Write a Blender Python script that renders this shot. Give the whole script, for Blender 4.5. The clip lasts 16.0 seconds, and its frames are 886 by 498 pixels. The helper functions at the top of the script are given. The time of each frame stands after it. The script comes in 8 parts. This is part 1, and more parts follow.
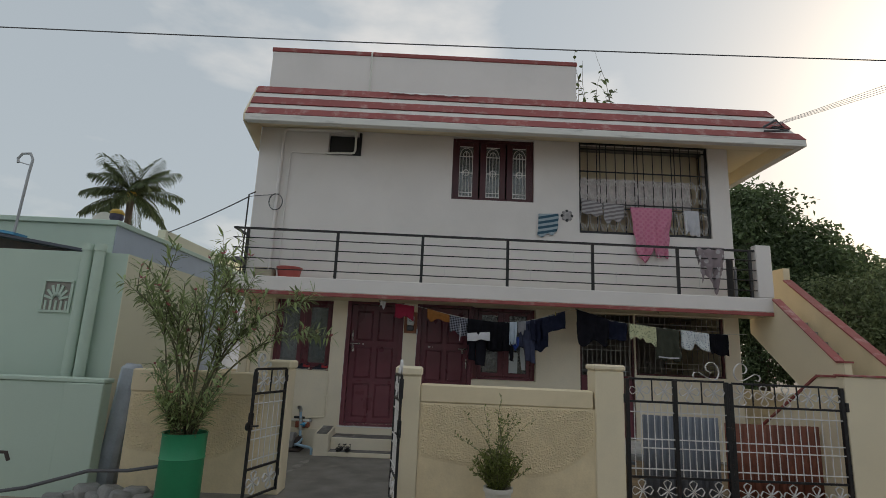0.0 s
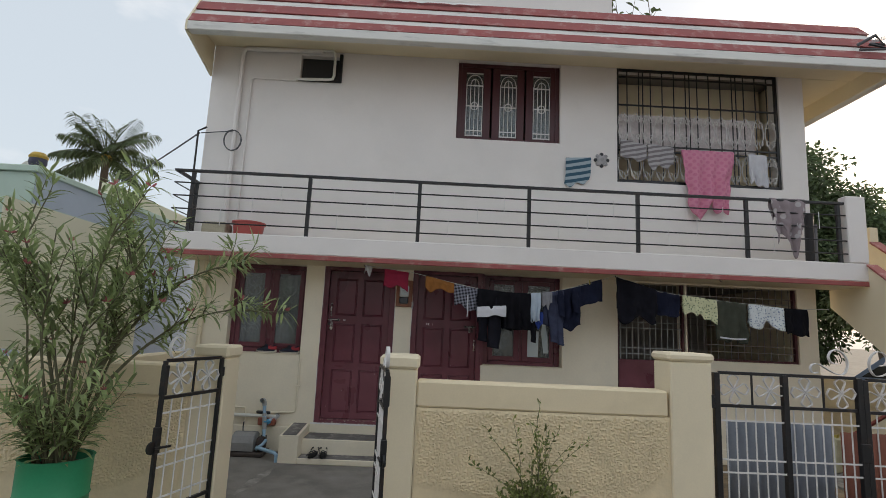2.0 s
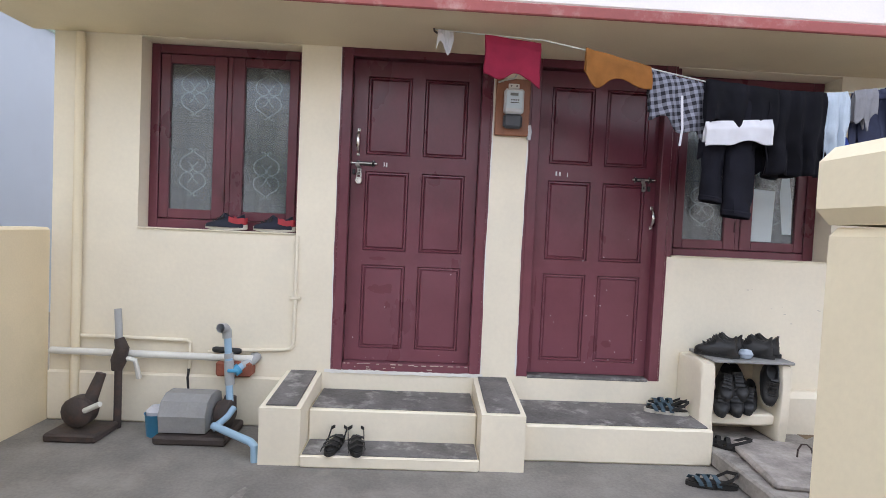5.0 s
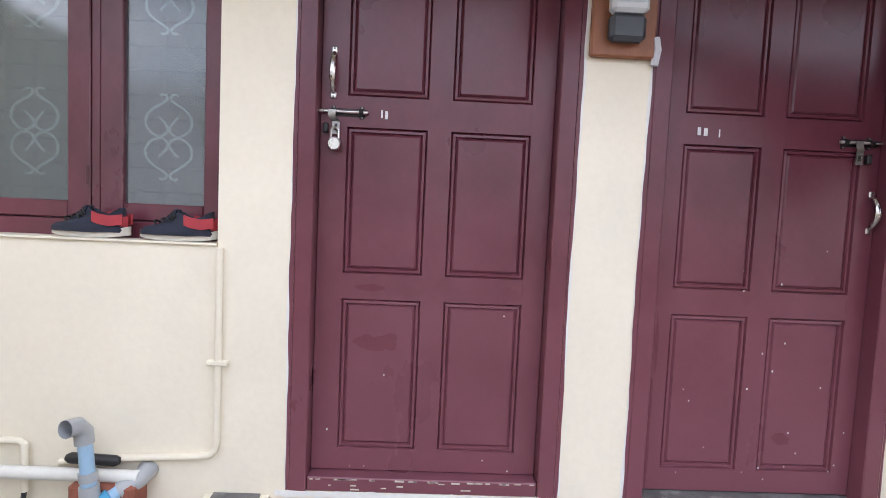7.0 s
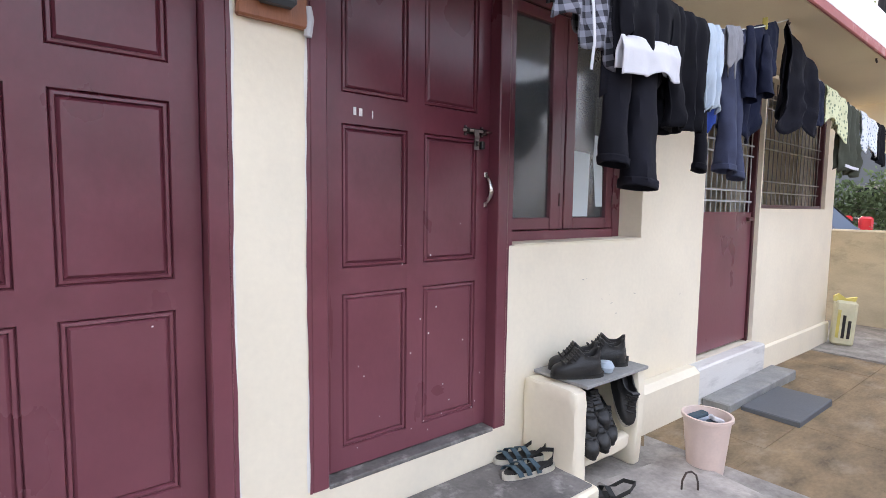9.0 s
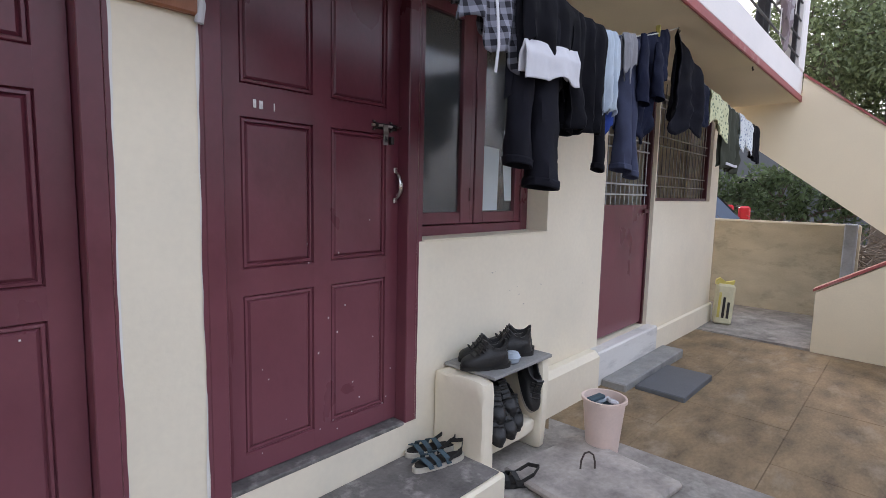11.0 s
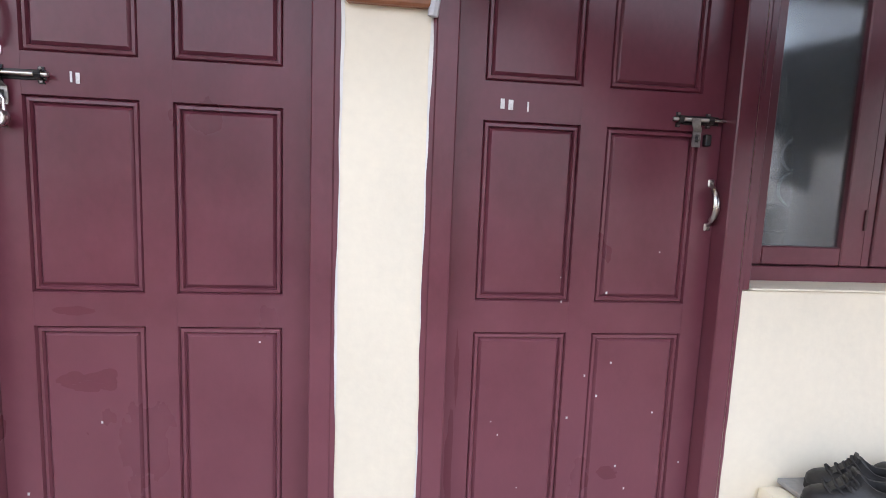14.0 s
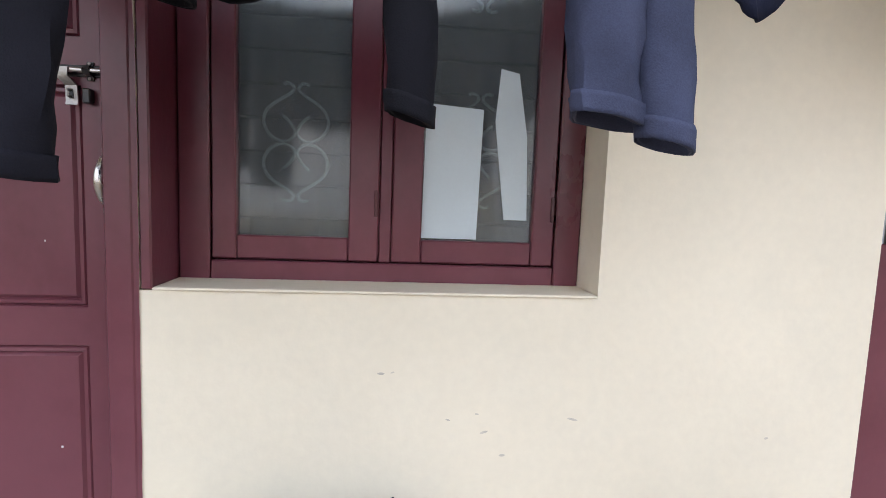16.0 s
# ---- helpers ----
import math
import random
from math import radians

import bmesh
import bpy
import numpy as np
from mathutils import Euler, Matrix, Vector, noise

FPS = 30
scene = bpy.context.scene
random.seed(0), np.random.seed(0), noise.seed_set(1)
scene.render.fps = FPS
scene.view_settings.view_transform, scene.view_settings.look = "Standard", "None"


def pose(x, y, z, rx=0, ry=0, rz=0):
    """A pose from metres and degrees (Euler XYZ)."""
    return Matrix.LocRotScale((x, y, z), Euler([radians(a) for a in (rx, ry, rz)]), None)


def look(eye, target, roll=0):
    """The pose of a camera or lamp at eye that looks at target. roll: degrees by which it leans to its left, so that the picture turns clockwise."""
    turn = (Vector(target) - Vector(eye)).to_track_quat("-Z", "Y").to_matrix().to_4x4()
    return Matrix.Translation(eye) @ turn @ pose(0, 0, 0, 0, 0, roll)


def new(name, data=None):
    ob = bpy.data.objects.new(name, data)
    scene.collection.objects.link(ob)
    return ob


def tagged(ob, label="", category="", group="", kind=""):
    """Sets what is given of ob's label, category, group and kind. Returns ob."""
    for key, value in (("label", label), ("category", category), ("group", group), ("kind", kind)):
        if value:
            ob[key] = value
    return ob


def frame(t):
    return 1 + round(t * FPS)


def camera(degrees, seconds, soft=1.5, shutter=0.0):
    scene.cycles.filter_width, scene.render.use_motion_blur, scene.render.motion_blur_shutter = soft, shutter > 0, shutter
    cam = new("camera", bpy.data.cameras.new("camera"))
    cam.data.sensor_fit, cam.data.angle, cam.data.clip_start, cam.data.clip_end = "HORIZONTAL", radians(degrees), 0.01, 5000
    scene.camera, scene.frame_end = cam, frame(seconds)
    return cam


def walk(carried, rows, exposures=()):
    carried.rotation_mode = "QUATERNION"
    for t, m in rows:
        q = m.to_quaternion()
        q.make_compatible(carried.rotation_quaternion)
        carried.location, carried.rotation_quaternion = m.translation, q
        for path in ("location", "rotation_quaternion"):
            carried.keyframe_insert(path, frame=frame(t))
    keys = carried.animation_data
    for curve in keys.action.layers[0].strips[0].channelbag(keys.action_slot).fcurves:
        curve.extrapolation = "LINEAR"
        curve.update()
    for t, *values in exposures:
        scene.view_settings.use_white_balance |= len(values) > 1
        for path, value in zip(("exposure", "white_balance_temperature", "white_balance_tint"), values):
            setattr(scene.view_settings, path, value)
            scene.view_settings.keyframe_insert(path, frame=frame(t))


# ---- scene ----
cam = camera(81.1, 16.0, 0.7)
PATH = [
    (0, (1.466, -9.024, 1.604), (1.49, -7.065, 2.003), 2.5),
    (0.5, (1.463, -8.728, 1.636), (1.497, -6.757, 1.976), 2.5),
    (1, (1.501, -8.267, 1.686), (1.541, -6.291, 1.994), 2.6),
    (1.5, (1.45, -7.702, 1.724), (1.49, -5.724, 2.02), 2.5),
    (2, (1.426, -7.098, 1.677), (1.467, -5.121, 1.979), 2.6),
    (2.5, (1.313, -6.51, 1.619), (1.352, -4.532, 1.915), 2.7),
    (3, (1.187, -5.907, 1.562), (1.226, -3.922, 1.807), 2.7),
    (3.5, (0.993, -5.277, 1.498), (1.028, -3.279, 1.585), 2.6),
    (4, (0.755, -4.637, 1.418), (0.82, -2.638, 1.385), 2.6),
    (4.2, (0.672, -4.345, 1.363), (0.761, -2.348, 1.317), 2.7),
    (6.3, (0.489, -2.217, 1.312), (0.524, -0.219, 1.212), 2.6),
    (6.5, (0.468, -2.07, 1.326), (0.525, -0.073, 1.229), 2.8),
    (7, (0.449, -1.797, 1.382), (0.506, 0.197, 1.252), 2.6),
    (7.5, (0.403, -1.686, 1.418), (0.677, 0.288, 1.259), 2.4),
    (8, (0.397, -1.656, 1.402), (1.01, 0.241, 1.243), 1.9),
    (8.5, (0.412, -1.637, 1.402), (1.363, 0.114, 1.231), 1.6),
    (9, (0.464, -1.628, 1.385), (1.711, -0.073, 1.221), 0.7),
    (9.2, (0.454, -1.616, 1.404), (1.836, -0.181, 1.227), 0.9),
    (11.3, (0.503, -1.655, 1.44), (1.974, -0.318, 1.221), 1.3),
    (11.5, (0.494, -1.66, 1.443), (1.863, -0.218, 1.225), 1.5),
    (12, (0.464, -1.664, 1.454), (1.536, 0.009, 1.227), 2.0),
    (12.5, (0.439, -1.649, 1.449), (1.186, 0.194, 1.232), 2.2),
    (13, (0.49, -1.649, 1.46), (0.874, 0.301, 1.237), 2.3),
    (13.5, (0.738, -1.579, 1.45), (1.015, 0.39, 1.236), 2.3),
    (14, (1.075, -1.418, 1.483), (1.305, 0.554, 1.246), 2.3),
    (14.5, (1.378, -1.215, 1.529), (1.572, 0.759, 1.274), 2.4),
    (15, (1.757, -1.22, 1.517), (1.917, 0.761, 1.29), 2.3),
    (15.5, (2.215, -1.198, 1.447), (2.377, 0.786, 1.256), 2.2),
    (16, (2.726, -1.245, 1.452), (2.921, 0.736, 1.252), 2.2),
]
EXPOSURES = [
    (0, -0.33, 7250, 12), (1, -0.02, 7200, 12), (2, 0.26, 7200, 14), (2.5, 0.34, 7150, 16), (3, 0.62, 7050, 17), (3.5, 0.86, 6950, 18), (4.2, 1.30, 6900, 19),
    (6.3, 2.07, 6720, 22), (7.0, 2.04, 6680, 22), (8.2, 2.00, 6680, 22), (9.0, 2.02, 6640, 22),
    (11.3, 1.29, 6540, 22), (12.0, 1.84, 6580, 22), (12.5, 2.02, 6600, 22), (13.0, 2.10, 6640, 22), (14.5, 2.20, 6700, 22), (15.5, 2.16, 6760, 21), (16, 2.06, 6850, 19),
]
walk(cam, [(t, look(eye, target, roll)) for t, eye, target, roll in PATH], EXPOSURES)

# ---- world and light ----
world = bpy.data.worlds.new("sky_world")
scene.world = world
world.use_nodes = True
wn, wl = world.node_tree.nodes, world.node_tree.links
wn.clear()
sky = wn.new("ShaderNodeTexSky")
sky.sky_type, sky.sun_disc = "NISHITA", False
sky.sun_elevation, sky.sun_rotation = radians(22), radians(55)
sky.air_density, sky.dust_density, sky.ozone_density = 1.0, 3.5, 1.0
w_coord = wn.new("ShaderNodeTexCoord")
w_map = wn.new("ShaderNodeMapping")
w_map.inputs["Scale"].default_value = (1.0, 1.0, 2.6)
w_noise = wn.new("ShaderNodeTexNoise")
w_noise.inputs["Scale"].default_value, w_noise.inputs["Detail"].default_value = 2.1, 7
w_ramp = wn.new("ShaderNodeValToRGB")
w_ramp.color_ramp.elements[0].position, w_ramp.color_ramp.elements[1].position = 0.52, 0.86
w_mix = wn.new("ShaderNodeMixRGB")
w_mix.inputs[2].default_value = (12.0, 11.8, 11.6, 1)
w_haze = wn.new("ShaderNodeMixRGB")
w_haze.inputs[0].default_value = 0.66
w_haze.inputs[2].default_value = (5.9, 7.1, 8.2, 1)
w_bg = wn.new("ShaderNodeBackground")
w_bg.inputs["Strength"].default_value = 0.115
w_out = wn.new("ShaderNodeOutputWorld")
wl.new(w_coord.outputs["Generated"], w_map.inputs["Vector"])
wl.new(w_map.outputs["Vector"], w_noise.inputs["Vector"])
wl.new(w_noise.outputs["Fac"], w_ramp.inputs["Fac"])
wl.new(w_ramp.outputs["Color"], w_mix.inputs[0])
wl.new(sky.outputs["Color"], w_haze.inputs[1])
wl.new(w_haze.outputs["Color"], w_mix.inputs[1])
wl.new(w_mix.outputs["Color"], w_bg.inputs["Color"])
wl.new(w_bg.outputs["Background"], w_out.inputs["Surface"])
sun = new("sun", bpy.data.lights.new("sun", "SUN"))
sun.data.energy, sun.data.angle, sun.data.color = 1.0, radians(25), (1.0, 0.93, 0.82)
sun.matrix_world = look((12, 8.4, 5.9), (0, 0, 0))


# ---- geometry helpers ----
class Geo:
    """Collects vertices and faces of one mesh."""

    def __init__(self):
        self.v, self.f = [], []

    def add(self, verts, faces, m=None):
        n = len(self.v)
        self.v += [tuple(m @ Vector(p)) for p in verts] if m else [tuple(p) for p in verts]
        self.f += [tuple(n + i for i in f) for f in faces]
        return self

    def box(self, x0, x1, y0, y1, z0, z1, b=0.0, m=None):
        """A box, its edges chamfered by b."""
        if b <= 0:
            v = [(x, y, z) for x in (x0, x1) for y in (y0, y1) for z in (z0, z1)]
            return self.add(v, [(0, 1, 3, 2), (4, 6, 7, 5), (0, 4, 5, 1), (2, 3, 7, 6), (0, 2, 6, 4), (1, 5, 7, 3)], m)
        b = min(b, 0.45 * min(x1 - x0, y1 - y0, z1 - z0))
        lo, hi = (x0, y0, z0), (x1, y1, z1)
        verts, at = [], {}
        for c in range(8):
            s = [(c >> i) & 1 for i in range(3)]
            for a in range(3):
                p = [(hi[i] if s[i] else lo[i]) if i == a else (hi[i] - b if s[i] else lo[i] + b) for i in range(3)]
                at[c, a] = len(verts)
                verts.append(p)
        faces = []
        for a in range(3):
            u, w = [i for i in range(3) if i != a]
            for s in (0, 1):
                ring = [(s << a) | (i << u) | (j << w) for i, j in ((0, 0), (1, 0), (1, 1), (0, 1))]
                faces.append([at[c, a] for c in ring])
            for i in (0, 1):
                for j in (0, 1):
                    c0 = (i << u) | (j << w)
                    c1 = c0 | (1 << a)
                    faces.append([at[c0, u], at[c1, u], at[c1, w], at[c0, w]])
        faces += [[at[c, 0], at[c, 1], at[c, 2]] for c in range(8)]
        return self.add(verts, faces, m)

    def tube(self, pts, r, n=8, caps=True, flat=1.0):
        """A tube along points; r one radius or one per point."""
        pts = [Vector(p) for p in pts]
        rs = r if isinstance(r, (list, tuple)) else [r] * len(pts)
        base = len(self.v)
        up = None
        for i, p in enumerate(pts):
            d = (pts[min(i + 1, len(pts) - 1)] - pts[max(i - 1, 0)]).normalized()
            if up is None:
                up = Vector((0, 0, 1)) if abs(d.z) < 0.9 else Vector((1, 0, 0))
            s = d.cross(up).normalized()
            up = s.cross(d).normalized()
            for k in range(n):
                a = 2 * math.pi * k / n
                self.v.append(tuple(p + rs[i] * (math.cos(a) * s + math.sin(a) * flat * up)))
        for i in range(len(pts) - 1):
            for k in range(n):
                a, b = base + i * n + k, base + i * n + (k + 1) % n
                self.f.append((a, b, b + n, a + n))
        if caps:
            self.f.append(tuple(base + k for k in reversed(range(n))))
            self.f.append(tuple(base + (len(pts) - 1) * n + k for k in range(n)))
        return self

    def lathe(self, prof, cx=0, cy=0, n=24, m=None):
        """A turned body from (radius, height) pairs."""
        v = [(cx + r * math.cos(2 * math.pi * k / n), cy + r * math.sin(2 * math.pi * k / n), z) for r, z in prof for k in range(n)]
        f = [(i * n + k, i * n + (k + 1) % n, (i + 1) * n + (k + 1) % n, (i + 1) * n + k) for i in range(len(prof) - 1) for k in range(n)]
        if prof[0][0] > 0:
            f.append(tuple(reversed(range(n))))
        return self.add(v, f, m)

    def strip(self, pts, w, t, axis, m=None):
        """A flat bar w wide along axis and t thick, bent along the points."""
        pts, axis = [Vector(p) for p in pts], Vector(axis)
        v, f = [], []
        for i, p in enumerate(pts):
            d = (pts[min(i + 1, len(pts) - 1)] - pts[max(i - 1, 0)]).normalized()
            s = d.cross(axis).normalized()
            v += [p + s * t / 2 + axis * w / 2, p - s * t / 2 + axis * w / 2, p - s * t / 2 - axis * w / 2, p + s * t / 2 - axis * w / 2]
        for i in range(len(pts) - 1):
            f += [(4 * i + k, 4 * i + (k + 1) % 4, 4 * i + 4 + (k + 1) % 4, 4 * i + 4 + k) for k in range(4)]
        f += [(3, 2, 1, 0), tuple(4 * (len(pts) - 1) + k for k in range(4))]
        return self.add(v, f, m)

    def prism(self, poly, axis, a0, a1):
        """A polygon of pairs, pushed along an axis ('x': pairs are y, z; 'y': x, z; 'z': x, y)."""
        def at(p, a):
            return (a, p[0], p[1]) if axis == "x" else (p[0], a, p[1]) if axis == "y" else (p[0], p[1], a)
        n = len(poly)
        v = [at(p, a0) for p in poly] + [at(p, a1) for p in poly]
        f = [tuple(range(n)), tuple(reversed(range(n, 2 * n)))] + [(i, i + n, (i + 1) % n + n, (i + 1) % n) for i in range(n)]
        return self.add(v, f)

    def mesh(self, name, smooth=False):
        me = bpy.data.meshes.new(name)
        me.from_pydata(self.v, [], self.f)
        bm = bmesh.new()
        bm.from_mesh(me)
        bmesh.ops.recalc_face_normals(bm, faces=bm.faces)
        bm.to_mesh(me)
        bm.free()
        if smooth:
            me.polygons.foreach_set("use_smooth", [True] * len(me.polygons))
            me.set_sharp_from_angle(angle=radians(42))
        return me


def part(name, geo, material, parent=None, label="", smooth=False):
    """One mesh object, under a thing or a part."""
    me = geo.mesh(name, smooth)
    me.materials.append(material)
    ob = new(name, me)
    if parent:
        ob.parent = parent
    if label:
        ob["label"] = label
    return ob


def thing(name, label, category, at=(0, 0, 0), group="", kind=""):
    """An empty at a thing's base, to carry its parts."""
    ob = new(name)
    ob.location = at
    ob.empty_display_size = 0.05
    return tagged(ob, label, category, group, kind)


def structure(name, geo, material, label, category, smooth=False):
    return tagged(part(name, geo, material, None, "", smooth), label, category, "", "structure")


# ---- materials ----
def mat(name, col, rough=0.6, var=0.1, scale=3.0, bump=0.15, bscale=70.0, metal=0.0, stain=None, stain_amount=0.3, stain_scale=1.5, spec=0.5, island=0.0, stretch=(1, 1, 1), foot_tint=None):
    """Paint, stone, cloth or metal, with variation at two scales, stains and a fine relief."""
    m = bpy.data.materials.new(name)
    m.use_nodes = True
    n, l = m.node_tree.nodes, m.node_tree.links
    b = n["Principled BSDF"]
    b.inputs["Metallic"].default_value = metal
    b.inputs["Specular IOR Level"].default_value = spec
    geo = n.new("ShaderNodeNewGeometry")
    mp = n.new("ShaderNodeMapping")
    mp.inputs["Scale"].default_value = stretch
    l.new(geo.outputs["Position"], mp.inputs["Vector"])
    big, fine = n.new("ShaderNodeTexNoise"), n.new("ShaderNodeTexNoise")
    big.inputs["Scale"].default_value, big.inputs["Detail"].default_value = scale, 6
    fine.inputs["Scale"].default_value, fine.inputs["Detail"].default_value = bscale, 4
    l.new(mp.outputs["Vector"], big.inputs["Vector"])
    l.new(mp.outputs["Vector"], fine.inputs["Vector"])
    add = n.new("ShaderNodeMath")
    add.operation = "MULTIPLY_ADD"
    add.inputs[1].default_value = 0.35
    l.new(fine.outputs["Fac"], add.inputs[0])
    l.new(big.outputs["Fac"], add.inputs[2])
    rng = n.new("ShaderNodeMapRange")
    rng.inputs["From Min"].default_value, rng.inputs["From Max"].default_value = 0.42, 0.95
    rng.inputs["To Min"].default_value, rng.inputs["To Max"].default_value = 1 - var, 1 + var
    l.new(add.outputs[0], rng.inputs["Value"])
    mul = n.new("ShaderNodeMixRGB")
    mul.blend_type, mul.inputs[0].default_value = "MULTIPLY", 1.0
    mul.inputs[1].default_value = (*col, 1)
    l.new(rng.outputs[0], mul.inputs[2])
    last = mul.outputs[0]
    if island:
        ir = n.new("ShaderNodeMapRange")
        ir.inputs["To Min"].default_value, ir.inputs["To Max"].default_value = 1 - island, 1 + island
        l.new(geo.outputs["Random Per Island"], ir.inputs["Value"])
        m2 = n.new("ShaderNodeMixRGB")
        m2.blend_type, m2.inputs[0].default_value = "MULTIPLY", 1.0
        l.new(last, m2.inputs[1])
        l.new(ir.outputs[0], m2.inputs[2])
        last = m2.outputs[0]
    if stain:
        sn, sr, sm = n.new("ShaderNodeTexNoise"), n.new("ShaderNodeValToRGB"), n.new("ShaderNodeMixRGB")
        sn.inputs["Scale"].default_value, sn.inputs["Detail"].default_value, sn.inputs["Roughness"].default_value = stain_scale, 8, 0.65
        sr.color_ramp.elements[0].position, sr.color_ramp.elements[1].position = 0.53, 0.75
        sr.color_ramp.elements[1].color = (stain_amount,) * 3 + (1,)
        sm.inputs[2].default_value = (*stain, 1)
        l.new(mp.outputs["Vector"], sn.inputs["Vector"])
        l.new(sn.outputs["Fac"], sr.inputs["Fac"])
        l.new(sr.outputs["Color"], sm.inputs[0])
        l.new(last, sm.inputs[1])
        last = sm.outputs[0]
    if foot_tint:
        # paler tint brightening the colour towards the foot, thinning out unevenly with height
        colour, top, foot, most = foot_tint
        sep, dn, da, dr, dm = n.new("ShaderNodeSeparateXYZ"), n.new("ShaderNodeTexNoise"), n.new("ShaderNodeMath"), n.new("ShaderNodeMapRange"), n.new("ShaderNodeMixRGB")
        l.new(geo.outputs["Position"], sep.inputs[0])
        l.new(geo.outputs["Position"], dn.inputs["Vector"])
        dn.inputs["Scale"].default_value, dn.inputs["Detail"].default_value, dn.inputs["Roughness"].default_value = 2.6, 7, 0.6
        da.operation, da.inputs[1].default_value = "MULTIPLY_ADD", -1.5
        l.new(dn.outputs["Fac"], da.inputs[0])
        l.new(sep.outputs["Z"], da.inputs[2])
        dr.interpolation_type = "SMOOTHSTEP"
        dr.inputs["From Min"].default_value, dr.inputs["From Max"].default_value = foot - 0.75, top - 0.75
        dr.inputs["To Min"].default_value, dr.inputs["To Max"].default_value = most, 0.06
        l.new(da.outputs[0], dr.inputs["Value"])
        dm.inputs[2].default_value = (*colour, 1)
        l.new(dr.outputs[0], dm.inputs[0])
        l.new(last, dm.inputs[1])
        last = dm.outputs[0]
    l.new(last, b.inputs["Base Color"])
    rr = n.new("ShaderNodeMapRange")
    rr.inputs["To Min"].default_value, rr.inputs["To Max"].default_value = max(0.02, rough - 0.1), min(1, rough + 0.1)
    l.new(big.outputs["Fac"], rr.inputs["Value"])
    l.new(rr.outputs[0], b.inputs["Roughness"])
    bp = n.new("ShaderNodeBump")
    bp.inputs["Strength"].default_value, bp.inputs["Distance"].default_value = bump, 0.01
    l.new(add.outputs[0], bp.inputs["Height"])
    l.new(bp.outputs["Normal"], b.inputs["Normal"])
    return m


def pattern_mat(name, kind, c1, c2, scale, rough=0.9):
    """Printed or woven cloth: checks, stripes or dots."""
    m = mat(name, c1, rough, 0.1, 8, 0.2, 220)
    n, l = m.node_tree.nodes, m.node_tree.links
    b = n["Principled BSDF"]
    src = b.inputs["Base Color"].links[0].from_socket
    geo = n.new("ShaderNodeNewGeometry")
    mix = n.new("ShaderNodeMixRGB")
    mix.inputs[2].default_value = (*c2, 1)
    if kind == "dots":
        t = n.new("ShaderNodeTexVoronoi")
        t.inputs["Scale"].default_value = scale
        r = n.new("ShaderNodeValToRGB")
        r.color_ramp.elements[0].position, r.color_ramp.elements[1].position = 0.28, 0.36
        r.color_ramp.elements[0].color, r.color_ramp.elements[1].color = (1, 1, 1, 1), (0, 0, 0, 1)
        l.new(geo.outputs["Position"], t.inputs["Vector"])
        l.new(t.outputs["Distance"], r.inputs["Fac"])
        l.new(r.outputs["Color"], mix.inputs[0])
    elif kind == "lattice":
        t = n.new("ShaderNodeTexVoronoi")
        t.inputs["Scale"].default_value, t.inputs["Randomness"].default_value = scale, 0.0
        mp = n.new("ShaderNodeMapping")
        mp.inputs["Rotation"].default_value, mp.inputs["Scale"].default_value = (0, radians(45), 0), (1, 0.02, 1)
        r = n.new("ShaderNodeValToRGB")
        r.color_ramp.elements[0].position, r.color_ramp.elements[1].position = 0.25, 0.42
        l.new(geo.outputs["Position"], mp.inputs["Vector"])
        l.new(mp.outputs["Vector"], t.inputs["Vector"])
        l.new(t.outputs["Distance"], r.inputs["Fac"])
        l.new(r.outputs["Color"], mix.inputs[0])
    else:
        mp = n.new("ShaderNodeMapping")
        mp.inputs["Rotation"].default_value = (0, radians(12), 0)
        l.new(geo.outputs["Position"], mp.inputs["Vector"])
        waves = []
        for d in (("X", "Z") if kind == "check" else ("Z",)):
            t = n.new("ShaderNodeTexWave")
            t.bands_direction = d
            t.inputs["Scale"].default_value, t.inputs["Distortion"].default_value = scale, 0.6
            l.new(mp.outputs["Vector"], t.inputs["Vector"])
            r = n.new("ShaderNodeValToRGB")
            r.color_ramp.elements[0].position, r.color_ramp.elements[1].position = 0.45, 0.55
            l.new(t.outputs["Color"], r.inputs["Fac"])
            waves.append(r.outputs["Color"])
        if len(waves) == 2:
            a = n.new("ShaderNodeMixRGB")
            a.inputs[0].default_value = 0.5
            l.new(waves[0], a.inputs[1])
            l.new(waves[1], a.inputs[2])
            l.new(a.outputs[0], mix.inputs[0])
        else:
            l.new(waves[0], mix.inputs[0])
    l.new(src, mix.inputs[1])
    l.new(mix.outputs[0], b.inputs["Base Color"])
    return m


def glass_mat(name, col, clear, rough):
    """A pane: part clear, part a dull film, with a real reflection."""
    m = mat(name, col, rough, 0.15, 3, 0.03, 40)
    n, l = m.node_tree.nodes, m.node_tree.links
    b, out = n["Principled BSDF"], n["Material Output"]
    tr, mx = n.new("ShaderNodeBsdfTransparent"), n.new("ShaderNodeMixShader")
    tr.inputs["Color"].default_value = (0.8, 0.86, 0.88, 1)
    mx.inputs[0].default_value = clear
    l.new(b.outputs[0], mx.inputs[1])
    l.new(tr.outputs[0], mx.inputs[2])
    gl, fr, top = n.new("ShaderNodeBsdfGlossy"), n.new("ShaderNodeFresnel"), n.new("ShaderNodeMixShader")
    gl.inputs["Roughness"].default_value, fr.inputs["IOR"].default_value = 0.10, 1.55
    l.new(fr.outputs[0], top.inputs[0])
    l.new(mx.outputs[0], top.inputs[1])
    l.new(gl.outputs[0], top.inputs[2])
    l.new(top.outputs[0], out.inputs["Surface"])
    return m


